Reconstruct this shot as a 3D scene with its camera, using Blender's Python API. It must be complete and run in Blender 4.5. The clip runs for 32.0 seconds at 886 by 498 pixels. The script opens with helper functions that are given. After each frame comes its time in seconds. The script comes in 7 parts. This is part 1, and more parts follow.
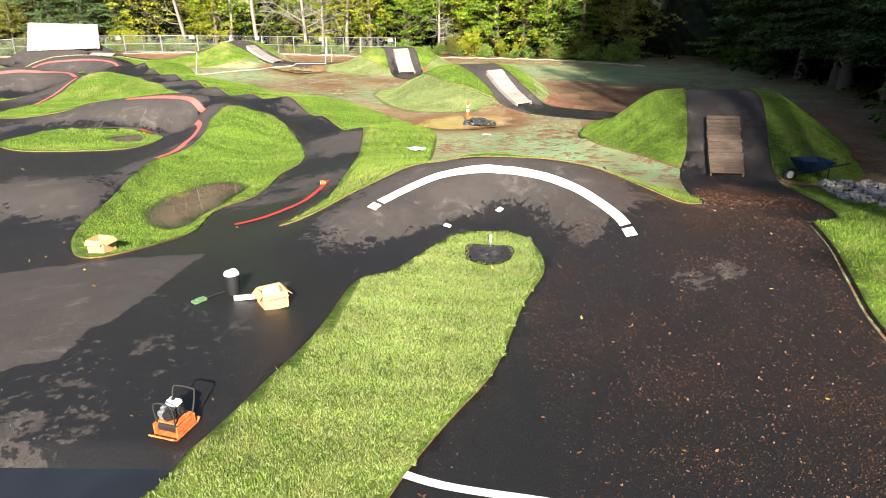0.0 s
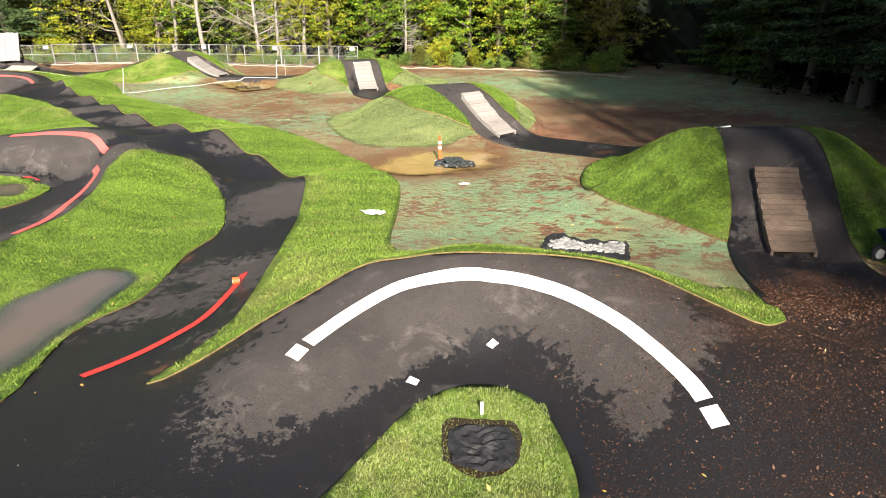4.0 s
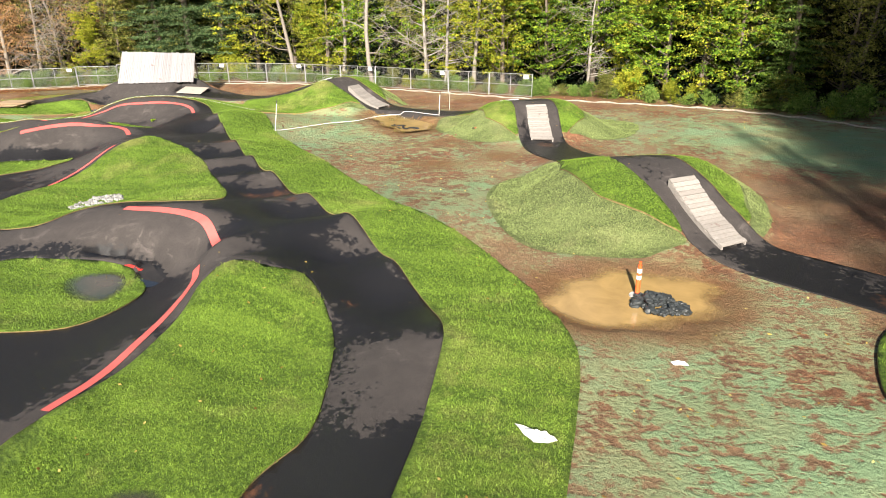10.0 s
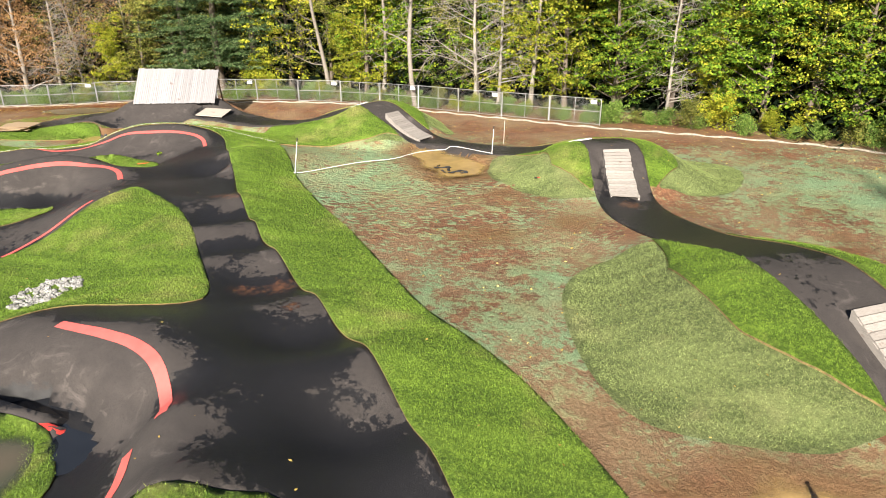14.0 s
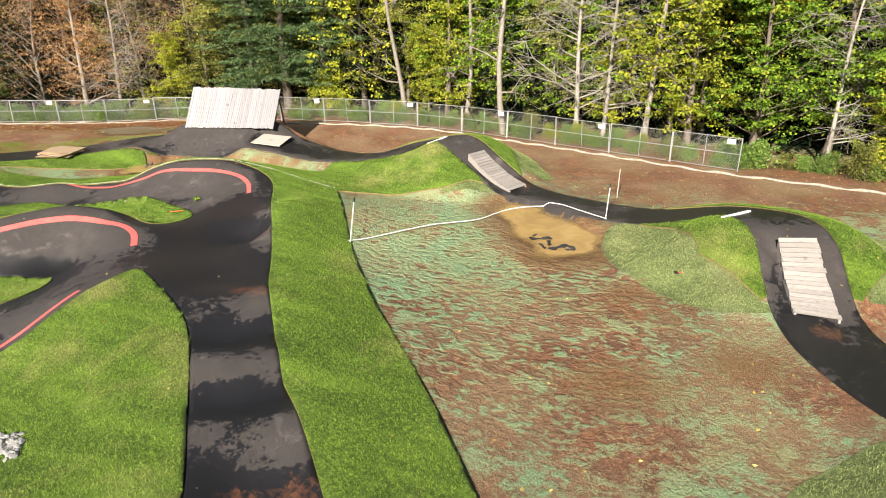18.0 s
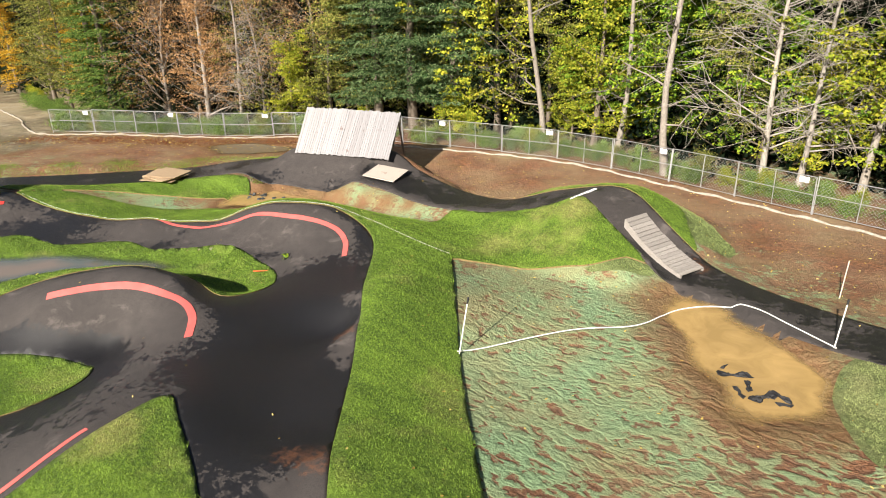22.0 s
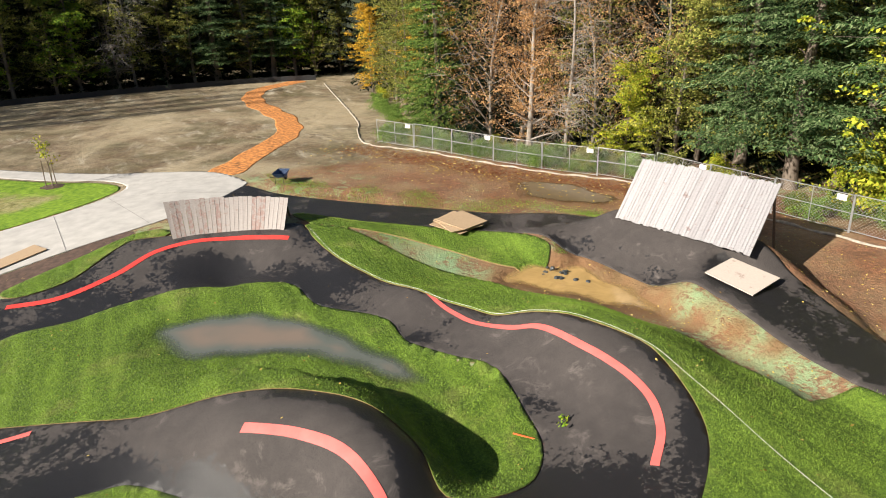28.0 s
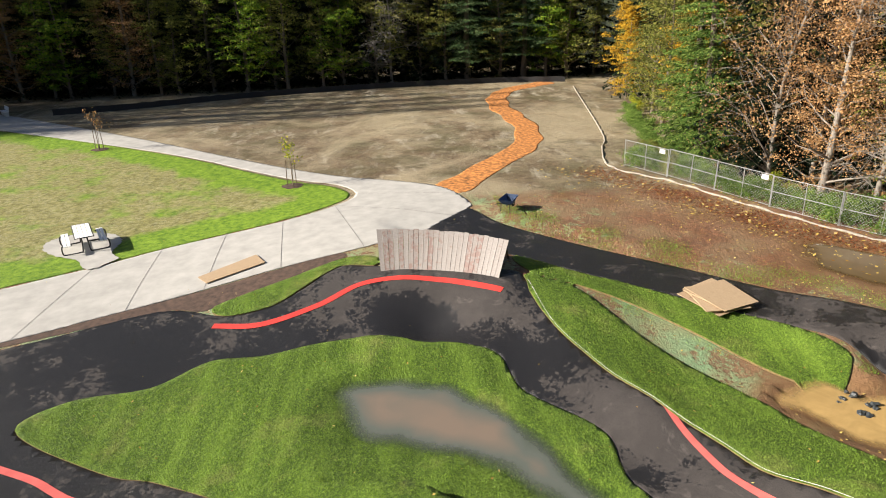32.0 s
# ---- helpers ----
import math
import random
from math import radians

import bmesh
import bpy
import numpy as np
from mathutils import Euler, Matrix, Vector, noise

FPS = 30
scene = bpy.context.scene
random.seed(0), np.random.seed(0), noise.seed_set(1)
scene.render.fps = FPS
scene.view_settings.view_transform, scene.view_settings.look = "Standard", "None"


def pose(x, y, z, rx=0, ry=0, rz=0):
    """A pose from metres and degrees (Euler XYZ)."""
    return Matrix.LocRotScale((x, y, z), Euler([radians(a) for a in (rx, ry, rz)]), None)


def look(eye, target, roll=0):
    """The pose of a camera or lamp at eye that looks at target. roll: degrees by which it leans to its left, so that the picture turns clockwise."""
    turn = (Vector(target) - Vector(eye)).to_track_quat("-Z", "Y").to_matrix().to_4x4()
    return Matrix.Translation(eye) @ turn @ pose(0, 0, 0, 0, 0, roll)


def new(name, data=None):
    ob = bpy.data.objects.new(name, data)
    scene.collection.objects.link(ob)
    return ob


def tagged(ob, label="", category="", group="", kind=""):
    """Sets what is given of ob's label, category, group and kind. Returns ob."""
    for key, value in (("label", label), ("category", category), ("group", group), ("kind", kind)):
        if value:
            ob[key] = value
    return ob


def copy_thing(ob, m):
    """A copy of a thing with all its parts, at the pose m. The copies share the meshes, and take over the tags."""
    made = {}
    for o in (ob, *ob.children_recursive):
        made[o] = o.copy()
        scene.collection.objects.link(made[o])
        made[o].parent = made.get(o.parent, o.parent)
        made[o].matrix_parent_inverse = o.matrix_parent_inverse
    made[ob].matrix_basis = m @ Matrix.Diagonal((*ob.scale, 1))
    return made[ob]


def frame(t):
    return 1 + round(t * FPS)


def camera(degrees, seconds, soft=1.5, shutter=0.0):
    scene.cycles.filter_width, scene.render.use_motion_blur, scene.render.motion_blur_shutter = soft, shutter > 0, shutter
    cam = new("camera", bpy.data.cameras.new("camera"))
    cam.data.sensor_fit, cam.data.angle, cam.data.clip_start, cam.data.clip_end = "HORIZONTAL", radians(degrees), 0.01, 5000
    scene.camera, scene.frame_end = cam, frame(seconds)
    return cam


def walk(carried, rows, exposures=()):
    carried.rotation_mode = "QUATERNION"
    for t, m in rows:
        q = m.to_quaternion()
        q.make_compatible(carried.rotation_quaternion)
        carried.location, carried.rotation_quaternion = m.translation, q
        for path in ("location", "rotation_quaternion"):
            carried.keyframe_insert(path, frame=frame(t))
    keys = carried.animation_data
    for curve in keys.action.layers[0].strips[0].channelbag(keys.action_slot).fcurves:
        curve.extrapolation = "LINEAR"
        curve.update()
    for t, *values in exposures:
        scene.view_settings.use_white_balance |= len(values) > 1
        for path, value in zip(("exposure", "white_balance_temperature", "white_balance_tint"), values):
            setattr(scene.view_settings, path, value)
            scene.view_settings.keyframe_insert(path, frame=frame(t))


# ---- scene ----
cam = camera(68.6, 32.0, soft=1.0)
PATH = [
    (0, (0.719, -0.758, 4.865), (0.658, 1.108, 4.146), 0.0),
    (0.5, (0.699, -0.073, 4.893), (0.659, 1.792, 4.173), -0.1),
    (1, (0.686, 0.615, 4.921), (0.68, 2.481, 4.202), -0.2),
    (1.5, (0.679, 1.304, 4.934), (0.701, 3.17, 4.213), -0.2),
    (2, (0.679, 2.005, 4.956), (0.713, 3.87, 4.235), -0.2),
    (2.5, (0.695, 2.721, 5.001), (0.734, 4.586, 4.28), -0.2),
    (3, (0.697, 3.402, 5.031), (0.738, 5.268, 4.312), -0.1),
    (3.5, (0.716, 4.039, 5.12), (0.751, 5.904, 4.399), -0.1),
    (5.5, (0.667, 6.353, 5.411), (0.593, 8.218, 4.694), -0.2),
    (6, (0.648, 6.889, 5.535), (0.522, 8.751, 4.818), -0.2),
    (6.5, (0.59, 7.383, 5.647), (0.414, 9.242, 4.932), -0.1),
    (7, (0.557, 7.908, 5.781), (0.335, 9.762, 5.065), -0.2),
    (7.5, (0.47, 8.428, 5.896), (0.209, 10.277, 5.181), -0.1),
    (8, (0.41, 8.96, 6.024), (0.104, 10.802, 5.308), -0.1),
    (8.5, (0.313, 9.477, 6.131), (-0.036, 11.312, 5.417), -0.1),
    (9, (0.162, 9.962, 6.319), (-0.224, 11.788, 5.601), -0.2),
    (9.5, (0.019, 10.509, 6.455), (-0.401, 12.327, 5.736), -0.3),
    (10, (-0.169, 11.126, 6.57), (-0.62, 12.936, 5.849), -0.2),
    (10.5, (-0.335, 11.788, 6.63), (-0.808, 13.594, 5.912), -0.2),
    (11, (-0.432, 12.685, 6.563), (-0.927, 14.487, 5.851), -0.1),
    (11.5, (-0.61, 13.44, 6.622), (-1.121, 15.238, 5.91), -0.2),
    (12, (-0.882, 14.096, 6.771), (-1.405, 15.889, 6.056), -0.2),
    (12.5, (-1.104, 14.934, 6.815), (-1.642, 16.723, 6.1), -0.2),
    (13, (-1.352, 15.763, 6.886), (-1.906, 17.547, 6.173), -0.2),
    (13.5, (-1.739, 16.527, 7.025), (-2.302, 18.307, 6.309), -0.2),
    (14, (-2.125, 17.328, 7.195), (-2.701, 19.102, 6.473), -0.3),
    (14.5, (-2.551, 18.148, 7.327), (-3.141, 19.916, 6.602), -0.3),
    (16.5, (-3.89, 21.68, 7.692), (-4.595, 23.402, 6.959), -0.6),
    (17, (-4.266, 22.37, 7.78), (-4.996, 24.081, 7.047), -0.6),
    (17.5, (-4.64, 23.075, 7.809), (-5.398, 24.776, 7.078), -0.5),
    (18, (-4.99, 23.817, 7.808), (-5.779, 25.505, 7.081), -0.4),
    (18.5, (-5.363, 24.595, 7.859), (-6.186, 26.268, 7.134), -0.4),
    (19, (-5.696, 25.385, 7.929), (-6.559, 27.036, 7.204), -0.4),
    (19.5, (-6.089, 26.139, 8.0), (-6.993, 27.768, 7.273), -0.5),
    (20, (-6.484, 26.854, 8.108), (-7.429, 28.458, 7.379), -0.5),
    (20.5, (-6.918, 27.541, 8.152), (-7.906, 29.12, 7.423), -0.5),
    (21, (-7.34, 28.15, 8.23), (-8.369, 29.701, 7.5), -0.5),
    (21.5, (-7.77, 28.748, 8.328), (-8.842, 30.269, 7.596), -0.6),
    (22, (-8.21, 29.323, 8.404), (-9.326, 30.811, 7.669), -0.7),
    (22.5, (-8.694, 29.94, 8.436), (-9.853, 31.395, 7.701), -0.6),
    (23, (-9.13, 30.552, 8.505), (-10.335, 31.968, 7.769), -0.9),
    (23.5, (-9.605, 31.159, 8.552), (-10.855, 32.536, 7.816), -1.0),
    (24, (-10.123, 31.753, 8.615), (-11.42, 33.085, 7.88), -1.0),
    (24.5, (-10.673, 32.31, 8.677), (-12.023, 33.59, 7.942), -1.0),
    (25, (-11.277, 32.814, 8.789), (-12.68, 34.033, 8.05), -1.0),
    (25.5, (-11.849, 33.247, 8.782), (-13.308, 34.402, 8.048), -1.1),
    (27.5, (-14.044, 34.699, 9.004), (-15.704, 35.539, 8.272), -1.2),
    (28, (-14.615, 35.044, 9.088), (-16.316, 35.798, 8.353), -1.3),
    (28.5, (-15.186, 35.359, 9.17), (-16.922, 36.021, 8.432), -1.5),
    (29, (-15.768, 35.599, 9.204), (-17.538, 36.171, 8.468), -1.6),
    (29.5, (-16.249, 35.82, 9.287), (-18.045, 36.301, 8.551), -1.6),
    (30, (-16.867, 36.012, 9.365), (-18.685, 36.403, 8.628), -1.6),
    (30.5, (-17.471, 36.2, 9.386), (-19.307, 36.495, 8.651), -1.6),
    (31, (-18.065, 36.293, 9.51), (-19.912, 36.497, 8.771), -1.6),
    (31.5, (-18.661, 36.339, 9.559), (-20.515, 36.471, 8.821), -1.6),
    (32, (-19.213, 36.393, 9.606), (-21.07, 36.472, 8.867), -1.7),
]
walk(cam, [(t, look(eye, target, roll)) for t, eye, target, roll in PATH], [(0, 1.75, 6480, 12), (3, 1.68, 6480, 12), (5.5, 1.26, 6480, 12), (7, 1.28, 6480, 12), (8.3, 1.42, 6480, 12), (12, 1.36, 6480, 12), (16, 1.28, 6480, 12), (20, 1.24, 6480, 12), (25, 1.15, 6480, 12), (32, 1.13, 6480, 12)])

# ------------------------------------------------------------ light
world = bpy.data.worlds.new("sky")
scene.world = world
world.use_nodes = True
wn = world.node_tree.nodes
wn.clear()
sky = wn.new("ShaderNodeTexSky")
sky.sky_type = "NISHITA"
sky.sun_disc = False
sky.sun_elevation = radians(28)
sky.sun_rotation = radians(174)
sky.air_density, sky.dust_density, sky.ozone_density = 1.0, 1.5, 1.0
bg = wn.new("ShaderNodeBackground")
bg.inputs["Strength"].default_value = 0.0425
wo = wn.new("ShaderNodeOutputWorld")
world.node_tree.links.new(sky.outputs[0], bg.inputs[0])
world.node_tree.links.new(bg.outputs[0], wo.inputs[0])
sun = new("sun", bpy.data.lights.new("sun", "SUN"))
sun.data.energy = 5.0
sun.data.angle = radians(0.53)
sun.data.color = (1.0, 0.93, 0.80)
sun.matrix_world = look((6, -53, 28.5), (0, 0, 0))


# ------------------------------------------------------------ materials
class Mat:
    """A node material with short calls."""

    def __init__(self, name, rough=0.8, metal=0.0, spec=0.5):
        self.m = bpy.data.materials.new(name)
        self.m.use_nodes = True
        self.nt = self.m.node_tree
        self.nt.nodes.clear()
        self.out = self.node("ShaderNodeOutputMaterial")
        self.b = self.node("ShaderNodeBsdfPrincipled")
        self.b.inputs["Roughness"].default_value = rough
        self.b.inputs["Metallic"].default_value = metal
        self.b.inputs["Specular IOR Level"].default_value = spec
        self.link(self.b.outputs[0], self.out.inputs[0])

    def node(self, kind, **kw):
        n = self.nt.nodes.new(kind)
        for k, v in kw.items():
            n.inputs[k.replace("_", " ")].default_value = v
        return n

    def link(self, a, b):
        self.nt.links.new(a, b)

    def pos(self):
        return self.node("ShaderNodeNewGeometry").outputs["Position"]

    def attr(self, name):
        n = self.node("ShaderNodeAttribute")
        n.attribute_name = name
        return n.outputs["Fac"]

    def noise(self, scale, detail=4.0, rough=0.55, dist=0.0, vec=None):
        n = self.node("ShaderNodeTexNoise", Scale=scale, Detail=detail, Roughness=rough, Distortion=dist)
        self.link(vec if vec is not None else self.pos(), n.inputs["Vector"])
        return n.outputs["Fac"]

    def scaled(self, sx, sy, sz, vec=None):
        n = self.node("ShaderNodeMapping")
        n.inputs["Scale"].default_value = (sx, sy, sz)
        self.link(vec if vec is not None else self.pos(), n.inputs["Vector"])
        return n.outputs[0]

    def ramp(self, fac, *stops):
        n = self.node("ShaderNodeValToRGB")
        el = n.color_ramp.elements
        while len(el) < len(stops):
            el.new(0.5)
        for e, (p, c) in zip(el, stops):
            e.position = p
            e.color = (c, c, c, 1) if isinstance(c, (int, float)) else (*c, 1)
        self.link(fac, n.inputs[0])
        return n.outputs[0]

    def mix(self, fac, a, b, mode="MIX"):
        n = self.node("ShaderNodeMix")
        n.data_type, n.blend_type = "RGBA", mode
        for sock, v in ((n.inputs[0], fac), (n.inputs[6], a), (n.inputs[7], b)):
            if isinstance(v, (int, float)):
                sock.default_value = v
            elif isinstance(v, tuple):
                sock.default_value = (*v, 1)
            else:
                self.link(v, sock)
        return n.outputs[2]

    def math(self, op, a, b=0.0, clamp=False):
        n = self.node("ShaderNodeMath")
        n.operation, n.use_clamp = op, clamp
        for sock, v in zip(n.inputs, (a, b)):
            if isinstance(v, (int, float)):
                sock.default_value = v
            else:
                self.link(v, sock)
        return n.outputs[0]

    def rand(self):
        return self.node("ShaderNodeObjectInfo").outputs["Random"]

    def island(self):
        return self.node("ShaderNodeNewGeometry").outputs["Random Per Island"]

    def color(self, c):
        if isinstance(c, tuple):
            self.b.inputs["Base Color"].default_value = (*c, 1)
        else:
            self.link(c, self.b.inputs["Base Color"])
        return self

    def rough(self, r):
        self.link(r, self.b.inputs["Roughness"])
        return self

    def shallow(self, cover):
        """Lets the bottom show through where cover is low."""
        clear = self.node("ShaderNodeBsdfTransparent")
        s = self.node("ShaderNodeMixShader")
        self.link(cover, s.inputs[0])
        self.link(clear.outputs[0], s.inputs[1])
        self.link(self.b.outputs[0], s.inputs[2])
        self.link(s.outputs[0], self.out.inputs[0])

    def bump(self, h, strength=0.4, dist=0.02):
        n = self.node("ShaderNodeBump", Strength=strength, Distance=dist)
        self.link(h, n.inputs["Height"])
        self.link(n.outputs[0], self.b.inputs["Normal"])
        return self


def plain(name, c, rough=0.6, metal=0.0, vary=0.25, scale=8.0, bump=0.15):
    """A near-uniform surface with grain and wear."""
    m = Mat(name, rough, metal)
    n = m.noise(scale, 5)
    lo, hi = tuple(v * (1 - vary) for v in c), tuple(min(1, v * (1 + vary)) for v in c)
    m.color(m.ramp(n, (0.3, lo), (0.7, hi)))
    m.bump(m.noise(scale * 8, 3), bump, 0.005)
    return m.m


def asphalt():
    m = Mat("asphalt", 0.8)
    fine = m.noise(260, 2, 0.6)
    big = m.noise(0.55, 4, 0.6)
    mid = m.noise(2.0, 4, 0.6, 0.4)
    frag = m.noise(7.5, 7, 0.75)
    dry = m.mix(m.ramp(mid, (0.35, 0.0), (0.7, 1.0)), (0.029, 0.0242, 0.0232), (0.054, 0.0455, 0.0425))
    dry = m.mix(m.ramp(fine, (0.35, 0.0), (0.75, 0.8)), dry, (0.070, 0.060, 0.055))
    dry = m.mix(m.ramp(m.noise(42, 4, 0.75, 0.2), (0.36, 0.75), (0.5, 0.0)), dry, (0.018, 0.0155, 0.015))
    # dusty scuffs
    dry = m.mix(m.ramp(m.noise(1.3, 7, 0.72, 0.8), (0.57, 0.0), (0.70, 0.7)), dry, (0.135, 0.115, 0.106))
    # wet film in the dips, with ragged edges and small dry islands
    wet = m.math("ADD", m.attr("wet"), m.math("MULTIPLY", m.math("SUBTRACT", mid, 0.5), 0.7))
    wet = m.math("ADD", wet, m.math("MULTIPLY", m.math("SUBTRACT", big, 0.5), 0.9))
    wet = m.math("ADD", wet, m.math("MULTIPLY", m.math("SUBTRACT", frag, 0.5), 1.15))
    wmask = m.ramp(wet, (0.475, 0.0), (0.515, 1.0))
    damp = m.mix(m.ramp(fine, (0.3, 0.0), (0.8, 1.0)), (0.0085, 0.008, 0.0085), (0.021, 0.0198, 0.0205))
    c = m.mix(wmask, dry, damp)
    # brown conifer crumbs, and clay washed over the edges
    lit = m.ramp(m.math("MULTIPLY", m.noise(55, 3, 0.75), m.math("ADD", 0.62, m.math("MULTIPLY", m.attr("litter"), 0.42))), (0.60, 0.0), (0.66, 1.0))
    c = m.mix(lit, c, m.mix(m.noise(5, 2), (0.035, 0.016, 0.010), (0.11, 0.055, 0.035)))
    mud = m.math("ADD", m.attr("clay"), m.math("MULTIPLY", m.math("SUBTRACT", frag, 0.55), 2.2))
    c = m.mix(m.ramp(mud, (0.6, 0.0), (1.1, 0.6)), c, (0.20, 0.085, 0.04))
    m.color(c)
    m.rough(m.mix(wmask, (0.85,) * 3, (0.42,) * 3))
    m.bump(m.math("ADD", m.noise(170, 2), m.math("MULTIPLY", m.noise(38, 3, 0.7), 1.2)), 0.6, 0.010)
    return m.m


def lawn(name, dark, light, dry, drymix=0.55, blade=False):
    m = Mat(name, 0.6, 0, 0.3)
    hairs = m.noise(95, 3, 0.7)
    tuft = m.noise(9, 5, 0.7)
    big = m.noise(0.45, 5, 0.65)
    c = m.mix(m.ramp(tuft, (0.38, 0.0), (0.62, 1.0)), dark, light)
    c = m.mix(m.ramp(m.noise(19, 4, 0.72), (0.42, 0.75), (0.55, 0.0)), c, tuple(v * 0.5 for v in dark))
    c = m.mix(m.ramp(hairs, (0.4, 0.0), (0.75, 0.5)), c, tuple(v * (1.3 if blade else 0.4) for v in light))
    c = m.mix(m.ramp(big, (0.54, 0.0), (0.74, drymix)), c, dry)
    dry_pale = m.math("ADD", m.attr("dry_pale"), m.math("MULTIPLY", m.math("SUBTRACT", m.noise(2.2, 6, 0.7), 0.5), 0.9))
    c = m.mix(m.ramp(dry_pale, (0.4, 0.0), (0.9, 0.75)), c, dry)
    c = m.mix(m.ramp(m.noise(3.2, 5, 0.7), (0.40, 0.3), (0.58, 0.0)), c, tuple(v * 0.55 for v in dark))
    # faint stripes of the sod rolls as they were laid
    band = m.noise(1.0, 1, 0.5, 0, m.scaled(0.35, 1.9, 0.1))
    c = m.mix(m.ramp(band, (0.45, 0.0), (0.62, 0.25)), c, tuple(v * 1.25 for v in light))
    m.color(c)
    if blade:
        t = m.node("ShaderNodeBsdfTranslucent")
        m.link(c, t.inputs[0])
        s = m.node("ShaderNodeMixShader", Fac=0.45)
        m.link(m.b.outputs[0], s.inputs[1])
        m.link(t.outputs[0], s.inputs[2])
        m.link(s.outputs[0], m.out.inputs[0])
    else:
        m.bump(m.math("ADD", tuft, m.math("MULTIPLY", hairs, 0.5)), 1.0, 0.10)
    return m.m


def park_lawn():
    m = Mat("park_grass", 0.7, 0, 0.25)
    tuft, big, fine = m.noise(3.2, 7, 0.75), m.noise(0.5, 6, 0.65), m.noise(24, 4, 0.72)
    g = m.mix(m.ramp(tuft, (0.38, 0.0), (0.62, 1.0)), (0.085, 0.175, 0.012), (0.26, 0.39, 0.035))
    dry_pale = m.mix(m.ramp(tuft, (0.35, 0.0), (0.65, 1.0)), (0.12, 0.10, 0.03), (0.40, 0.33, 0.16))
    dry_pale = m.mix(m.ramp(m.noise(1.3, 6, 0.7, 1.2), (0.47, 0.0), (0.5, 0.7), (0.53, 0.0)), dry_pale, (0.50, 0.44, 0.30))
    k = m.math("ADD", m.attr("inner"), m.math("MULTIPLY", m.math("SUBTRACT", big, 0.5), 1.6))
    c = m.mix(m.ramp(k, (0.45, 0.0), (0.75, 0.85)), g, dry_pale)
    m.color(m.mix(m.ramp(fine, (0.45, 0.0), (0.7, 0.4)), c, (0.05, 0.08, 0.01)))
    m.bump(m.math("ADD", tuft, fine), 0.8, 0.04)
    return m.m


def field():
    """Bare clay, washed into ripples, with patches of sprayed green seed mulch."""
    m = Mat("seeded_soil", 0.85)
    ripple = m.noise(3.6, 2, 0.5, 0.7, m.scaled(0.85, 1.45, 1))
    rmask = m.attr("ripple")
    lumps = m.noise(1.5, 8, 0.74, 0.4)
    fine = m.noise(22, 6, 0.75)
    crumb = m.noise(7.5, 4, 0.62, 0.3)
    clay = m.mix(m.ramp(fine, (0.3, 0.0), (0.7, 1.0)), (0.13, 0.05, 0.022), (0.40, 0.185, 0.092))
    clay = m.mix(m.ramp(crumb, (0.40, 0.6), (0.55, 0.0)), clay, (0.085, 0.04, 0.02))
    clay = m.mix(m.ramp(m.noise(1.1, 7, 0.75, 0.8), (0.42, 0.55), (0.56, 0.0)), clay, (0.105, 0.055, 0.03))
    clay = m.mix(m.ramp(m.noise(0.35, 4), (0.4, 0.0), (0.7, 1.0)), clay, m.mix(fine, (0.17, 0.105, 0.05), (0.35, 0.25, 0.14)))
    seed = m.mix(m.noise(9, 5, 0.7), (0.13, 0.22, 0.10), (0.30, 0.42, 0.23))
    seed = m.mix(m.ramp(m.noise(0.5, 5), (0.40, 0.0), (0.66, 0.9)), seed, m.mix(fine, (0.19, 0.18, 0.075), (0.38, 0.35, 0.18)))
    k = m.math("ADD", m.math("MULTIPLY", lumps, 1.0), m.math("MULTIPLY", m.math("SUBTRACT", m.attr("seed"), 0.5), 0.5))
    k = m.math("ADD", k, m.math("MULTIPLY", m.math("SUBTRACT", m.noise(0.22, 4), 0.5), 0.4))
    k = m.math("ADD", k, m.math("MULTIPLY", m.math("MULTIPLY", m.math("SUBTRACT", ripple, 0.5), rmask), 1.7))
    k = m.math("ADD", k, m.math("MULTIPLY", m.math("SUBTRACT", fine, 0.5), 0.35))
    k = m.math("ADD", k, m.math("MULTIPLY", m.math("SUBTRACT", crumb, 0.5), 0.55))
    c = m.mix(m.ramp(k, (0.41, 0.0), (0.54, 1.0)), clay, seed)
    # soaked clay round the puddles
    soak = m.math("ADD", m.attr("damp"), m.math("MULTIPLY", m.math("SUBTRACT", lumps, 0.5), 0.8))
    c = m.mix(m.ramp(soak, (0.35, 0.0), (0.85, 0.9)), c, m.mix(fine, (0.13, 0.06, 0.025), (0.26, 0.145, 0.06)))
    # rough cut meadow beyond the path, sandy and brown
    rough_g = m.mix(m.noise(6, 6, 0.7), (0.10, 0.066, 0.034), (0.28, 0.205, 0.12))
    rough_g = m.mix(m.ramp(m.noise(0.3, 5), (0.45, 0.0), (0.7, 0.8)), rough_g, (0.17, 0.16, 0.085))
    rough_g = m.mix(m.ramp(m.noise(0.12, 6, 0.65, 0.6, m.scaled(0.6, 1.5, 1)), (0.5, 0.0), (0.62, 0.8)), rough_g, m.mix(fine, (0.26, 0.21, 0.125), (0.44, 0.38, 0.26)))
    rough_g = m.mix(m.ramp(m.noise(1.6, 7, 0.75, 0.5), (0.40, 0.65), (0.55, 0.0)), rough_g, (0.075, 0.048, 0.026))
    rough_g = m.mix(m.ramp(m.noise(4.5, 6, 0.75), (0.55, 0.0), (0.68, 0.5)), rough_g, (0.42, 0.36, 0.25))
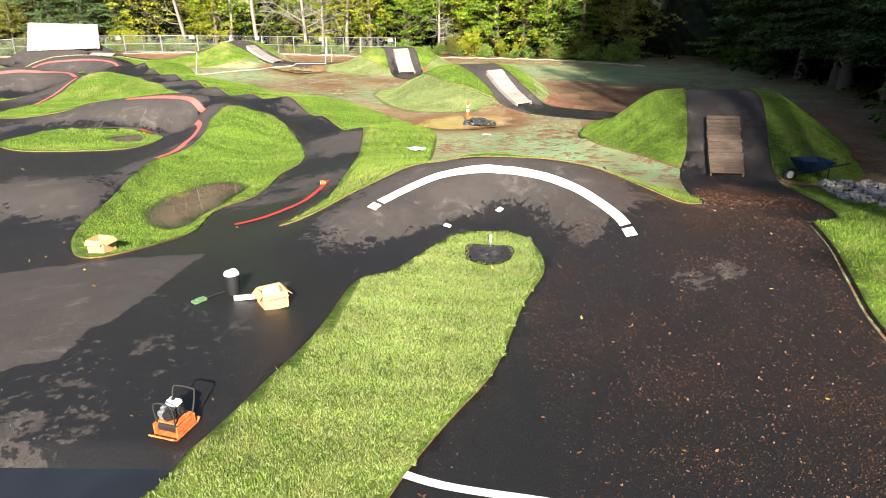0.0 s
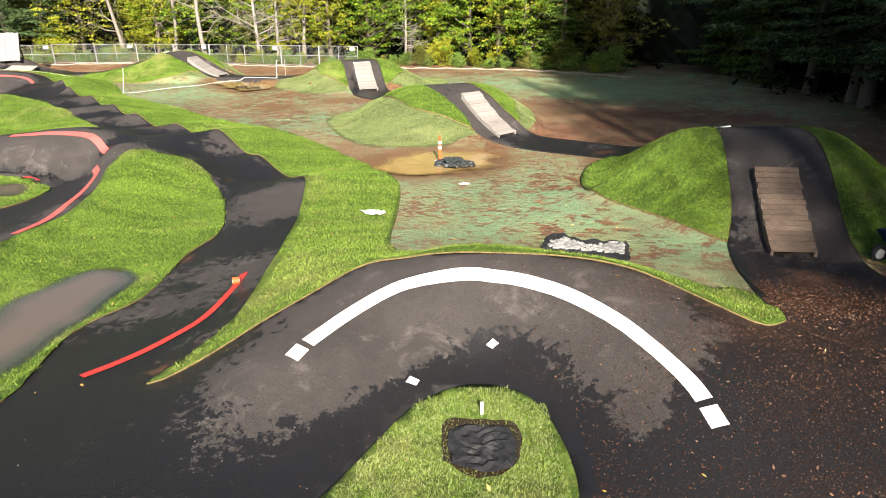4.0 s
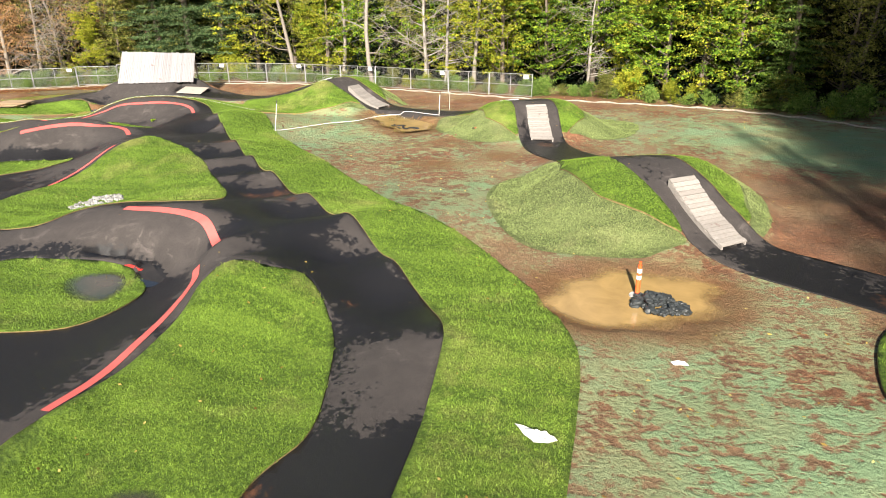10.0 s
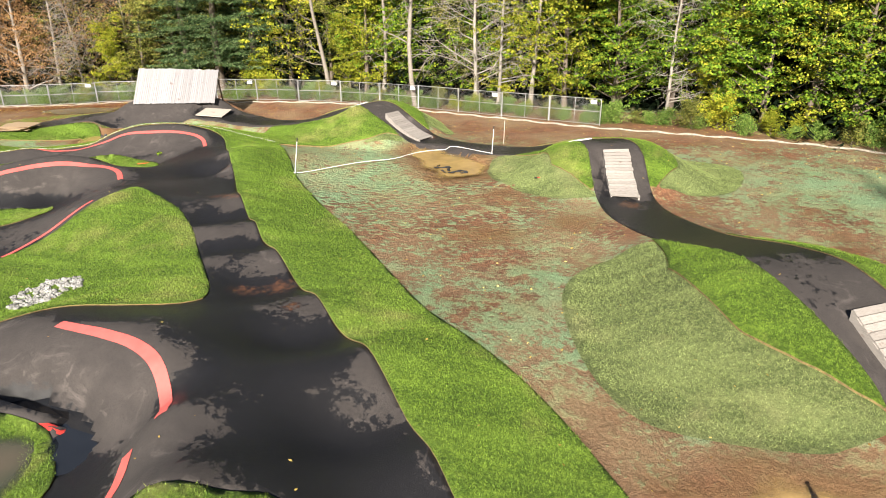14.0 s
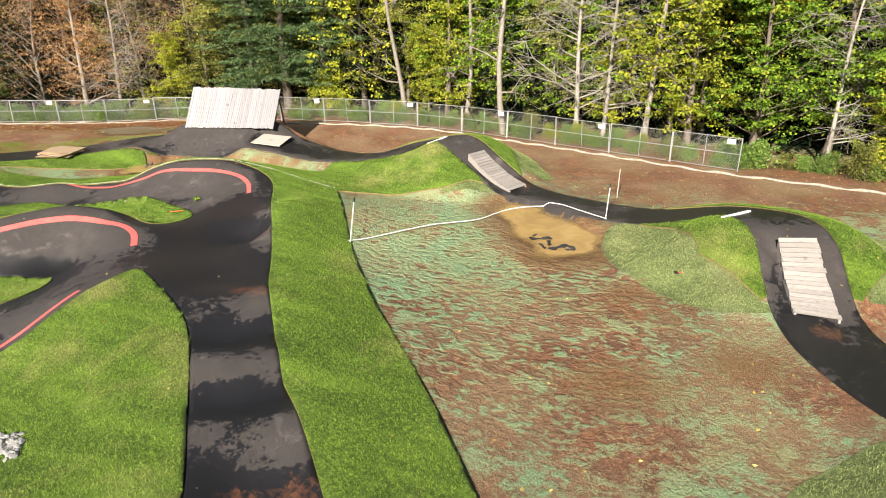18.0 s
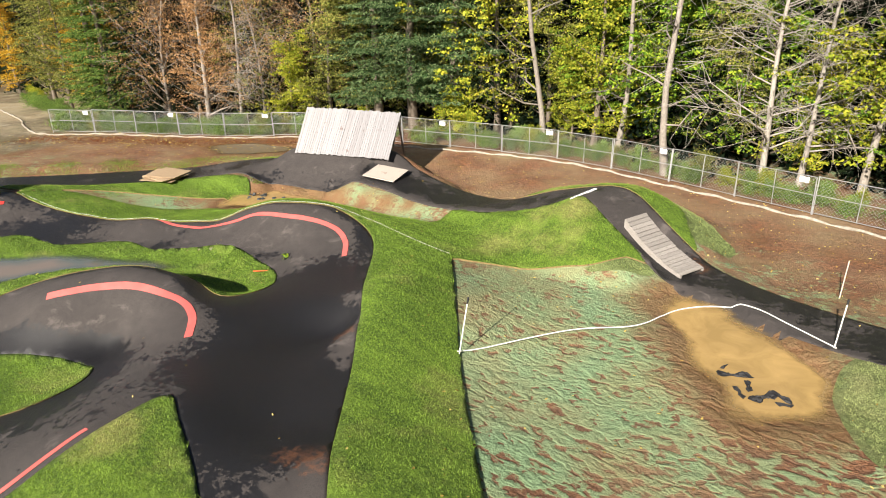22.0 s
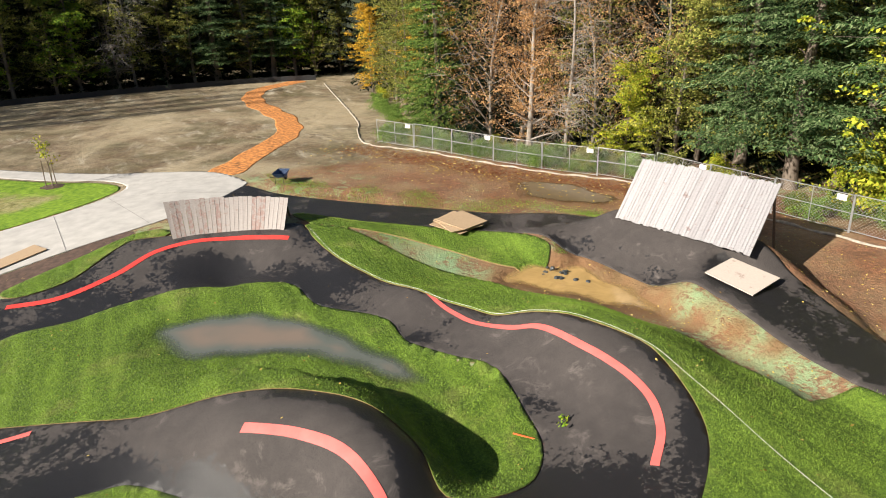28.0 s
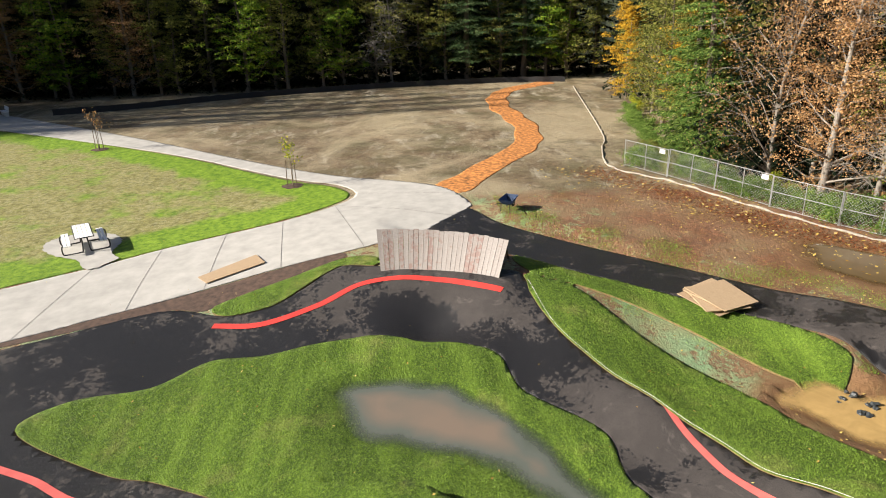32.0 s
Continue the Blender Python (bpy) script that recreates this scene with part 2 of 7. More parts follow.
    rough_g = m.mix(m.ramp(m.noise(0.55, 7, 0.72, 0.5, m.scaled(0.5, 1.4, 1)), (0.54, 0.0), (0.66, 0.7)), rough_g, (0.50, 0.45, 0.35))
    rough_g = m.mix(m.ramp(m.noise(0.25, 6, 0.7, 0.8), (0.38, 0.7), (0.5, 0.0)), rough_g, (0.105, 0.088, 0.038))
    rough_g = m.mix(m.ramp(m.noise(0.09, 5, 0.6, 0.6), (0.47, 0.0), (0.58, 0.75)), rough_g, m.mix(m.noise(3.5, 6, 0.75), (0.20, 0.15, 0.085), (0.56, 0.47, 0.31)))
    rough_g = m.mix(m.ramp(m.noise(11, 5, 0.75), (0.56, 0.0), (0.66, 0.8)), rough_g, (0.045, 0.036, 0.016))
    c = m.mix(m.attr("meadow"), c, rough_g)
    m.color(c)
    m.rough(m.ramp(m.noise(0.6, 3), (0.35, 0.5), (0.6, 0.9)))
    hgt = m.math("ADD", m.math("MULTIPLY", m.math("MULTIPLY", ripple, rmask), 1.1), m.math("MULTIPLY", lumps, 0.7))
    hgt = m.math("ADD", hgt, m.math("MULTIPLY", crumb, 0.55))
    m.bump(m.math("ADD", hgt, m.math("MULTIPLY", fine, 0.4)), 1.0, 0.11)
    return m.m


def muddy(name, c, rough=0.06, shore=False):
    m = Mat(name, rough, 0, 0.5)
    n = m.noise(1.1, 4, 0.6, 1.0)
    m.color(m.mix(m.ramp(n, (0.35, 0.0), (0.7, 1.0)), tuple(v * 0.7 for v in c), c))
    m.bump(m.noise(7, 2), 0.03, 0.01)
    if shore:
        m.shallow(m.ramp(m.math("ADD", m.attr("deep"), m.math("MULTIPLY", m.math("SUBTRACT", m.noise(2.6, 6, 0.7), 0.5), 0.5)), (0.05, 0.0), (0.42, 0.96)))
    return m.m


def wood(name, a, b, grain=(1.5, 1.5, 14)):
    m = Mat(name, 0.75)
    g = m.noise(5, 5, 0.65, 0.6, m.scaled(*grain))
    c = m.mix(m.ramp(g, (0.3, 0.0), (0.7, 1.0)), a, b)
    c = m.mix(m.math("MULTIPLY", m.rand(), 0.45), c, tuple(v * 0.62 for v in a))
    c = m.mix(m.ramp(m.noise(3, 5, 0.7), (0.62, 0.0), (0.7, 0.6)), c, (0.12, 0.05, 0.035))
    m.color(c)
    m.bump(g, 0.3, 0.01)
    return m.m


def scuffed(name):
    """Bleached boards with red paint scuffs, rubbed off unevenly."""
    m = Mat(name, 0.75)
    g = m.noise(5, 5, 0.65, 0.6, m.scaled(1.5, 1.5, 14))
    c = m.mix(m.ramp(g, (0.3, 0.0), (0.7, 1.0)), (0.265, 0.235, 0.22), (0.36, 0.33, 0.312))
    c = m.mix(m.math("MULTIPLY", m.rand(), 0.4), c, (0.20, 0.165, 0.145))
    k = m.math("MULTIPLY", m.noise(6, 5, 0.7), m.math("ADD", 0.75, m.math("MULTIPLY", m.rand(), 0.5)))
    m.color(m.mix(m.ramp(k, (0.54, 0.0), (0.64, 0.5)), c, (0.22, 0.09, 0.07)))
    m.bump(g, 0.3, 0.01)
    return m.m


def leafy(name, stops, rough=0.6):
    """Leaves whose colour differs from clump to clump."""
    m = Mat(name, 0.75, 0, 0.12)
    c = m.ramp(m.island(), *stops)
    c = m.mix(m.math("MULTIPLY", m.rand(), 0.5), c, tuple(v * 0.55 for v in stops[0][1]))
    m.color(c)
    m.b.inputs["Subsurface Weight"].default_value = 0.0
    t = m.node("ShaderNodeBsdfTranslucent")
    m.link(c, t.inputs[0])
    s = m.node("ShaderNodeMixShader", Fac=0.2)
    m.link(m.b.outputs[0], s.inputs[1])
    m.link(t.outputs[0], s.inputs[2])
    m.link(s.outputs[0], m.out.inputs[0])
    return m.m


M_ASPHALT = asphalt()
M_SOD = lawn("sod", (0.082, 0.160, 0.015), (0.25, 0.385, 0.046), (0.47, 0.42, 0.15))
M_BLADE = lawn("grass_blade", (0.125, 0.24, 0.026), (0.315, 0.460, 0.070), (0.58, 0.54, 0.20), blade=True)
M_PALE = lawn("young_grass", (0.15, 0.20, 0.065), (0.29, 0.345, 0.13), (0.34, 0.35, 0.16), 0.8)
M_PALEBLADE = lawn("young_blade", (0.25, 0.32, 0.10), (0.40, 0.48, 0.19), (0.44, 0.42, 0.20), 0.8, blade=True)
M_PARK = park_lawn()
M_FIELD = field()
M_EDGE = plain("dry_sod_edge", (0.16, 0.115, 0.045), 0.9, vary=0.5, scale=14)
M_CONCRETE = plain("concrete", (0.40, 0.385, 0.36), 0.85, vary=0.14, scale=1.6)
M_JOINT = plain("joint", (0.22, 0.21, 0.20), 0.9)
M_MULCH = plain("bark_mulch", (0.42, 0.165, 0.04), 0.9, vary=0.75, scale=4.5, bump=1.0)
M_DIRT = plain("dark_dirt", (0.075, 0.045, 0.032), 0.9, vary=0.5, scale=5, bump=0.8)
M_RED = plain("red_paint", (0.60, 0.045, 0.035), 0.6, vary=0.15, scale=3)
# the red paint again, made paler to carry the sunlight on it
M_SUNLITRED = plain("sunlit_red_paint", (0.62, 0.12, 0.105), 0.6, vary=0.14, scale=3)
M_WHITE = plain("white_paint", (0.82, 0.82, 0.82), 0.6, vary=0.06, scale=3)
def pond():
    m = Mat("pond_water", 0.035, 0, 0.6)
    k = m.math("ADD", m.attr("deep"), m.math("MULTIPLY", m.math("SUBTRACT", m.noise(0.6, 3, 0.5, 0.5), 0.5), 0.9))
    c = m.mix(m.ramp(k, (0.05, 0.0), (0.45, 1.0)), (0.06, 0.075, 0.048), (0.115, 0.125, 0.105))
    m.color(m.mix(m.ramp(k, (0.5, 0.0), (1.0, 0.9)), c, (0.215, 0.16, 0.12)))
    m.bump(m.noise(7, 2), 0.02, 0.01)
    m.shallow(m.ramp(m.math("ADD", m.attr("deep"), m.math("MULTIPLY", m.math("SUBTRACT", m.noise(5, 5, 0.7), 0.5), 0.35)), (0.02, 0.0), (0.5, 0.95)))
    return m.m


def clear_pond():
    m = Mat("brown_pond_water", 0.02, 0, 0.6)
    k = m.math("ADD", m.attr("deep"), m.math("MULTIPLY", m.math("SUBTRACT", m.noise(0.8, 4, 0.55, 0.6), 0.5), 0.9))
    m.color(m.mix(m.ramp(k, (0.2, 0.0), (0.8, 1.0)), (0.06, 0.065, 0.038), (0.135, 0.10, 0.07)))
    m.bump(m.noise(5, 2), 0.01, 0.01)
    m.shallow(m.ramp(m.math("ADD", m.attr("deep"), m.math("MULTIPLY", m.math("SUBTRACT", m.noise(5, 5, 0.7), 0.5), 0.3)), (0.02, 0.1), (0.35, 0.97)))
    return m.m


M_POND = pond()
M_CLEARPOND = clear_pond()
M_DITCH = muddy("brown_puddle", (0.13, 0.085, 0.035), 0.3, True)
M_MUD = muddy("muddy_water", (0.50, 0.33, 0.13), 0.15, True)
M_WET = muddy("clear_puddle", (0.02, 0.022, 0.027), 0.02)
M_WALLWOOD = wood("weathered_pine", (0.25, 0.237, 0.242), (0.34, 0.332, 0.342))
M_SCUFFED = scuffed("scuffed_boards")
M_DECKWOOD = wood("grey_deck_wood", (0.25, 0.225, 0.205), (0.38, 0.35, 0.32))
M_OLDWOOD = wood("dark_deck_wood", (0.12, 0.08, 0.055), (0.26, 0.19, 0.14))
M_PLY = wood("plywood", (0.43, 0.37, 0.32), (0.54, 0.47, 0.41), (2, 9, 2))
M_STONE = plain("stone", (0.50, 0.49, 0.47), 0.85, vary=0.3, scale=4, bump=0.5)
M_DARKSTONE = plain("dark_stone", (0.035, 0.04, 0.042), 0.5, vary=0.5, scale=9, bump=0.5)
M_STEEL = plain("galvanised_steel", (0.55, 0.56, 0.58), 0.4, 0.8, vary=0.15)
M_BLACK = plain("black_steel", (0.02, 0.02, 0.022), 0.45, vary=0.3)
M_ORANGE = plain("orange_plastic", (0.75, 0.12, 0.03), 0.5, vary=0.1)
M_COMPACTOR = plain("scraped_orange_paint", (0.62, 0.17, 0.05), 0.55, vary=0.45, scale=18)
M_BLUE = plain("blue_tray", (0.03, 0.07, 0.17), 0.45, vary=0.25)
M_RUBBER = plain("rubber", (0.02, 0.02, 0.02), 0.8)
M_CARD = plain("cardboard", (0.58, 0.36, 0.17), 0.85, vary=0.12)
M_SHEET = plain("white_sheet", (0.80, 0.80, 0.80), 0.7, vary=0.06)
M_FABRIC = plain("silt_fabric", (0.30, 0.265, 0.215), 0.9, vary=0.35)
M_PALEBARK = wood("bleached_twigs", (0.22, 0.195, 0.165), (0.46, 0.42, 0.37), (5, 5, 1.2))
M_BARK = wood("bark", (0.10, 0.075, 0.055), (0.22, 0.18, 0.14), (6, 6, 1))
M_GREYBARK = wood("grey_bark", (0.13, 0.11, 0.09), (0.36, 0.32, 0.275), (5, 5, 1.2))
M_CONIFER = leafy("needles", [(0.0, (0.022, 0.052, 0.017)), (0.55, (0.085, 0.150, 0.050)), (1.0, (0.28, 0.35, 0.165))])
M_GREENFIR = leafy("green_needles", [(0.0, (0.028, 0.066, 0.012)), (0.55, (0.11, 0.185, 0.034)), (1.0, (0.27, 0.35, 0.085))])
M_GREENLEAF = leafy("green_leaves", [(0.0, (0.05, 0.115, 0.012)), (0.5, (0.16, 0.29, 0.025)), (1.0, (0.40, 0.47, 0.04))])
M_YELLOWLEAF = leafy("yellow_leaves", [(0.0, (0.13, 0.20, 0.016)), (0.5, (0.37, 0.41, 0.035)), (1.0, (0.62, 0.53, 0.06))])
M_ORANGELEAF = leafy("orange_leaves", [(0.0, (0.18, 0.11, 0.05)), (0.5, (0.46, 0.25, 0.11)), (1.0, (0.66, 0.42, 0.20))])
M_OLIVE = leafy("olive_leaves", [(0.0, (0.07, 0.095, 0.02)), (0.5, (0.23, 0.25, 0.05)), (1.0, (0.45, 0.41, 0.11))])
M_GOLD = leafy("golden_leaves", [(0.0, (0.35, 0.20, 0.02)), (0.5, (0.60, 0.36, 0.03)), (1.0, (0.75, 0.50, 0.05))])
M_RUSTLEAF = leafy("rust_leaf", [(0.0, (0.09, 0.032, 0.014)), (0.6, (0.25, 0.085, 0.035)), (1.0, (0.42, 0.19, 0.085))])
M_NEEDLE = leafy("needle_crumbs", [(0.0, (0.035, 0.016, 0.010)), (0.6, (0.105, 0.052, 0.032)), (1.0, (0.33, 0.20, 0.14))])
M_GRIT = leafy("pale_grit", [(0.0, (0.05, 0.042, 0.036)), (0.6, (0.13, 0.115, 0.10)), (1.0, (0.34, 0.31, 0.27))])
# fir needles turned near black, the wood's shade put into their colour
M_SHADENEEDLE = leafy("shaded_needles", [(0.0, (0.004, 0.010, 0.005)), (0.6, (0.012, 0.024, 0.010)), (1.0, (0.024, 0.040, 0.016))])
# near-black wall colour that carries the shade between the trees
M_SHADEDWOOD = plain("shaded_wood_wall", (0.012, 0.020, 0.008), 0.9, vary=0.8, scale=1.6, bump=1.0)
M_BRAMBLE = leafy("bramble_leaves", [(0.0, (0.05, 0.11, 0.018)), (0.5, (0.17, 0.29, 0.05)), (1.0, (0.36, 0.45, 0.12))])
M_FALLEN = leafy("fallen_leaf", [(0.0, (0.28, 0.15, 0.05)), (0.5, (0.55, 0.40, 0.10)), (1.0, (0.75, 0.62, 0.22))])


# ------------------------------------------------------------ small tools
def part(name, bm, material, parent=None, label=""):
    """Links a bmesh as one mesh object under a thing or a part."""
    me = bpy.data.meshes.new(name)
    bm.to_mesh(me)
    bm.free()
    me.materials.append(material)
    ob = new(name, me)
    if parent is not None:
        ob.parent = parent
    if label:
        tagged(ob, label)
    return ob


def meshed(name, verts, faces, material, parent=None, smooth=False):
    me = bpy.data.meshes.new(name)
    me.from_pydata([tuple(map(float, v)) for v in verts], [], [tuple(map(int, f)) for f in faces])
    me.materials.append(material)
    if smooth:
        me.polygons.foreach_set("use_smooth", [True] * len(me.polygons))
    me.update()
    ob = new(name, me)
    if parent is not None:
        ob.parent = parent
    return ob


def thing(name, m, label, category, group="", kind=""):
    ob = new(name)
    ob.empty_display_size = 0.2
    ob.matrix_world = m
    return tagged(ob, label, category, group, kind)


def box(bm, sx, sy, sz, m=Matrix(), bevel=0.0):
    r = bmesh.ops.create_cube(bm, size=1, matrix=m @ Matrix.Diagonal((sx, sy, sz, 1)))
    if bevel:
        es = list({e for v in r["verts"] for e in v.link_edges})
        bmesh.ops.bevel(bm, geom=es, offset=bevel, segments=2, affect="EDGES")
    return bm


def boxed(sx, sy, sz, m=Matrix(), bevel=0.0):
    return box(bmesh.new(), sx, sy, sz, m, bevel)


def rod(bm, a, b, r0, r1=None, n=8):
    """A tapered rod from a to b."""
    a, b = Vector(a), Vector(b)
    d = b - a
    if d.length < 1e-6:
        return bm
    m = Matrix.Translation((a + b) / 2) @ d.to_track_quat("Z", "Y").to_matrix().to_4x4()
    bmesh.ops.create_cone(bm, cap_ends=True, segments=n, radius1=r0, radius2=r0 if r1 is None else r1, depth=d.length, matrix=m)
    return bm


def rodded(a, b, r0, r1=None, n=8):
    return rod(bmesh.new(), a, b, r0, r1, n)


def tube(points, r, n=6):
    """Vertices and faces of a tube along points."""
    pts = [Vector(p) for p in points]
    vs, fs = [], []
    for i, p in enumerate(pts):
        d = (pts[min(i + 1, len(pts) - 1)] - pts[max(i - 1, 0)]).normalized()
        u = d.cross(Vector((0.3, 0.2, 1))).normalized()
        w = d.cross(u)
        rr = r[i] if isinstance(r, (list, tuple)) else r
        vs += [p + (u * math.cos(a) + w * math.sin(a)) * rr for a in np.linspace(0, 2 * math.pi, n, endpoint=False)]
    for i in range(len(pts) - 1):
        fs += [(i * n + k, i * n + (k + 1) % n, (i + 1) * n + (k + 1) % n, (i + 1) * n + k) for k in range(n)]
    return vs, fs


def catmull(pts, closed=False, n=6):
    """A smooth line through points."""
    p = np.array(pts, float)
    q = np.vstack([p[-1], p, p[0], p[1]]) if closed else np.vstack([2 * p[0] - p[1], p, 2 * p[-1] - p[-2]])
    out = []
    for i in range(1, len(q) - 2):
        a, b, c, d = q[i - 1 : i + 3]
        for u in np.linspace(0, 1, n, endpoint=False):
            out.append(0.5 * (2 * b + (c - a) * u + (2 * a - 5 * b + 4 * c - d) * u**2 + (3 * b - a - 3 * c + d) * u**3))
    if not closed:
        out.append(p[-1])
    return np.array(out)


def resample(line, step):
    line = np.array(line, float)
    seg = np.hypot(*np.diff(line[:, :2], axis=0).T)
    s = np.r_[0, np.cumsum(seg)]
    k = max(2, int(s[-1] / step) + 1)
    t = np.linspace(0, s[-1], k)
    return np.stack([np.interp(t, s, c) for c in line.T], 1)


# ------------------------------------------------------------ the lie of the land
# Feature lines: x, y and height. Edges of the riding surface, berm rims and island borders.
STRIP_EAST = [(-3.2, 12.2, 0.34), (-2.8, 13.1, 0.37), (-2.45, 13.9, 0.5), (-2.4, 15.5, 0.55), (-2.5, 17.8, 0.4), (-2.58, 19.4, 0.3), (-2.7, 21, 0.55), (-2.85, 21.9, 0.66), (-3.4, 23.2, 0.3), (-3.9, 24.1, 0.13), (-4.5, 24.85, 0.3), (-4.95, 25.35, 0.5), (-5.5, 25.9, 0.38), (-6.0, 26.4, 0.62), (-6.8, 27.15, 1.02), (-7.5, 27.85, 0.68), (-8.1, 28.4, 0.56), (-8.5, 28.75, 0.74), (-9.1, 29.35, 0.82), (-9.8, 30, 0.52), (-10.45, 30.65, 0.45), (-11, 31.15, 0.65), (-11.6, 31.65, 0.85), (-12.1, 32.1, 0.65), (-12.5, 32.4, 0.75), (-13.05, 33, 1.0), (-13.9, 33.9, 0.72), (-15.1, 35.25, 1.05), (-15.9, 36.2, 0.8), (-17.1, 37.8, 0.75), (-18.2, 39.2, 1.0), (-19, 40.2, 1.2), (-20.3, 41.8, 0.9)]
BERM1_RIM = [(-21.7, 43.6, 0.95), (-23, 44.35, 1.15), (-24.8, 44.85, 1.25), (-26, 44.6, 1.25), (-27.25, 44.2, 1.15), (-28.5, 43.7, 0.75), (-29.6, 43.3, 0.2), (-31.1, 42.8, 0.0), (-32.4, 42.1, 0.1), (-34.3, 41.3, -0.1), (-36.4, 40.4, 0.15), (-38.9, 40, 0.5)]
BERM0_RIM = [(5.6, 13.3, 0.6), (5.1, 13.4, 0.8), (3.8, 14.1, 1.2), (2.5, 14.2, 1.4), (1.1, 14.3, 1.45), (-0.25, 14.5, 1.2), (-1.15, 13.75, 1.0), (-2.0, 13.1, 0.7)]
LINE0 = [(-1.2, 12.12, 0.82), (-1.0, 12.5, 0.84), (-0.57, 13.1, 0.92), (-0.07, 13.58, 1.03), (0.4, 13.8, 1.12), (1.15, 13.87, 1.2), (1.65, 13.75, 1.23), (2.05, 13.58, 1.23), (2.5, 13.25, 1.22), (2.9, 12.82, 1.18), (3.25, 12.35, 1.1), (3.55, 11.75, 1.0), (3.75, 11.15, 0.92), (3.82, 10.55, 0.8)]
LOBE = [(0.1, 3.8, 0.75), (0.6, 5.0, 0.7), (1.15, 6.3, 0.56), (1.7, 8.6, 0.35), (2.2, 10.1, 0.35), (2.0, 11.7, 0.3), (1.3, 12.2, 0.3), (0.5, 11.8, 0.3), (-0.1, 10.9, 0.25), (-0.6, 10.0, 0.25), (-1.1, 9.2, 0.4), (-1.2, 7.0, 0.7), (-1.5, 5.4, 0.84), (-1.8, 4.4, 0.83), (-2.2, 3.4, 0.85), (-3.5, 0, 0.85), (-3, -4, 0.85), (-1, -4, 0.8), (-0.6, 1.5, 0.8)]
ISLE1 = [(-6.1, 9.7, 0.6), (-7.6, 12.2, 0.2), (-8.1, 14.7, 0.2), (-8.4, 17.3, 0.45), (-8.2, 19.7, 0.35), (-8.3, 21.55, 0.54), (-8.4, 22.4, 0.8), (-7.85, 22.7, 1.3), (-7.06, 22.98, 1.08), (-6.3, 23.3, 0.77), (-5.2, 22, 0.15), (-4.5, 20, 0.17), (-4.3, 18.8, 0.15), (-4.7, 17.8, 0.0), (-4.8, 15.8, -0.05), (-5.4, 14.4, -0.05), (-5.0, 12, 0.25), (-5.3, 10, 0.6)]
RED3 = [(-13.3, 26.2, 1.0), (-12.0, 26.0, 1.12), (-11.0, 25.8, 1.13), (-10.1, 25.35, 1.08), (-9.45, 24.7, 1.05), (-9.2, 24.3, 1.03)]
RED3B = [(-9.5, 23.8, 0.45), (-9.1, 23.1, 0.47), (-8.85, 22.3, 0.46), (-8.72, 21.5, 0.4), (-8.55, 20.3, 0.36), (-8.45, 19.1, 0.36), (-8.5, 18.1, 0.41)]
ISLE3 = [(-15.5, 23.5, 0.1), (-14, 24.2, 0.1), (-12.1, 24.4, 0.0), (-11, 23.7, 0.0), (-10.5, 22.9, 0.0), (-10.7, 21.6, 0.0), (-11.5, 20.9, 0.0), (-14, 20.2, 0.1), (-15.8, 21.5, 0.1)]
ISLE2 = [(-20.2, 29.2, 0.1), (-19.9, 30.2, 0.12), (-19.55, 31.1, 0.3), (-19.25, 32.2, 0.75), (-19.1, 33.3, 1.1), (-19.1, 34.7, 1.12), (-18.2, 34.4, 1.2), (-15.8, 33.2, 0.95), (-13.5, 30.9, 0.75), (-11.8, 29.0, 0.7), (-11.9, 28.25, 0.7), (-13.2, 27.6, 0.76), (-14.3, 27.1, 0.8), (-14.9, 26.2, 0.8), (-15.6, 25.1, 0.6), (-17.5, 25.4, 0.3), (-20, 27, 0.05)]
RED2 = [(-26.6, 35.7, 0.8), (-25.7, 36.65, 0.95), (-24.6, 37.4, 0.95), (-23.25, 37.6, 0.9), (-22.2, 37.3, 0.85), (-21.5, 36.7, 0.7)]
RED2B = [(-19.42, 33.3, 1.06), (-19.48, 32.6, 0.85), (-19.65, 31.8, 0.5), (-19.85, 31.0, 0.22), (-19.95, 30.2, 0.12)]
ISLE4 = [(-27.3, 33, -0.35), (-26.7, 33.9, -0.3), (-25.4, 34.9, -0.35), (-23.8, 35.3, -0.25), (-23, 34.6, -0.1), (-23.1, 33, -0.1), (-25, 31, -0.2), (-27, 31.5, -0.3)]
ISLE5 = [(-36.5, 30, -0.6), (-36.6, 31.7, -0.55), (-37.1, 34.7, -0.3), (-35.8, 38.3, -0.2), (-33.9, 39, -0.4), (-31.9, 40.65, -0.35), (-30.2, 40.7, -0.3), (-28.6, 41.4, -0.1), (-27.3, 42, 0.1), (-25.3, 41.75, 0.1), (-24.1, 41.45, 0.1), (-23.2, 40.7, 0.2), (-23, 39.8, 0.3), (-23.2, 38.8, 0.5), (-24.5, 38.8, 0.75), (-25.9, 38.35, 0.9), (-27, 37.4, 0.9), (-28.1, 36.1, 0.75), (-29.3, 33.7, -0.1), (-31.3, 30.4, -0.7), (-31.8, 29, -0.8), (-33, 26.6, -0.7), (-33.8, 25.8, -0.6), (-34.8, 26.8, -0.6), (-35.3, 28.7, -0.65)]
RED1 = [(-32.4, 42.25, -0.1), (-29.9, 42.6, 0.05), (-28.3, 43.05, 0.5), (-27.4, 43.5, 0.85), (-25.4, 43.8, 1.05), (-23.8, 43.8, 1.0), (-22.7, 43.3, 0.9), (-22.0, 42.55, 0.75)]
RED_SW = [(-38.4, 29.6, -0.38), (-38.2, 31.2, -0.3), (-38.9, 33, -0.05), (-39.8, 34.4, 0.25), (-39.8, 36, 0.43), (-39.3, 37.5, 0.45), (-38.3, 39.1, 0.5)]
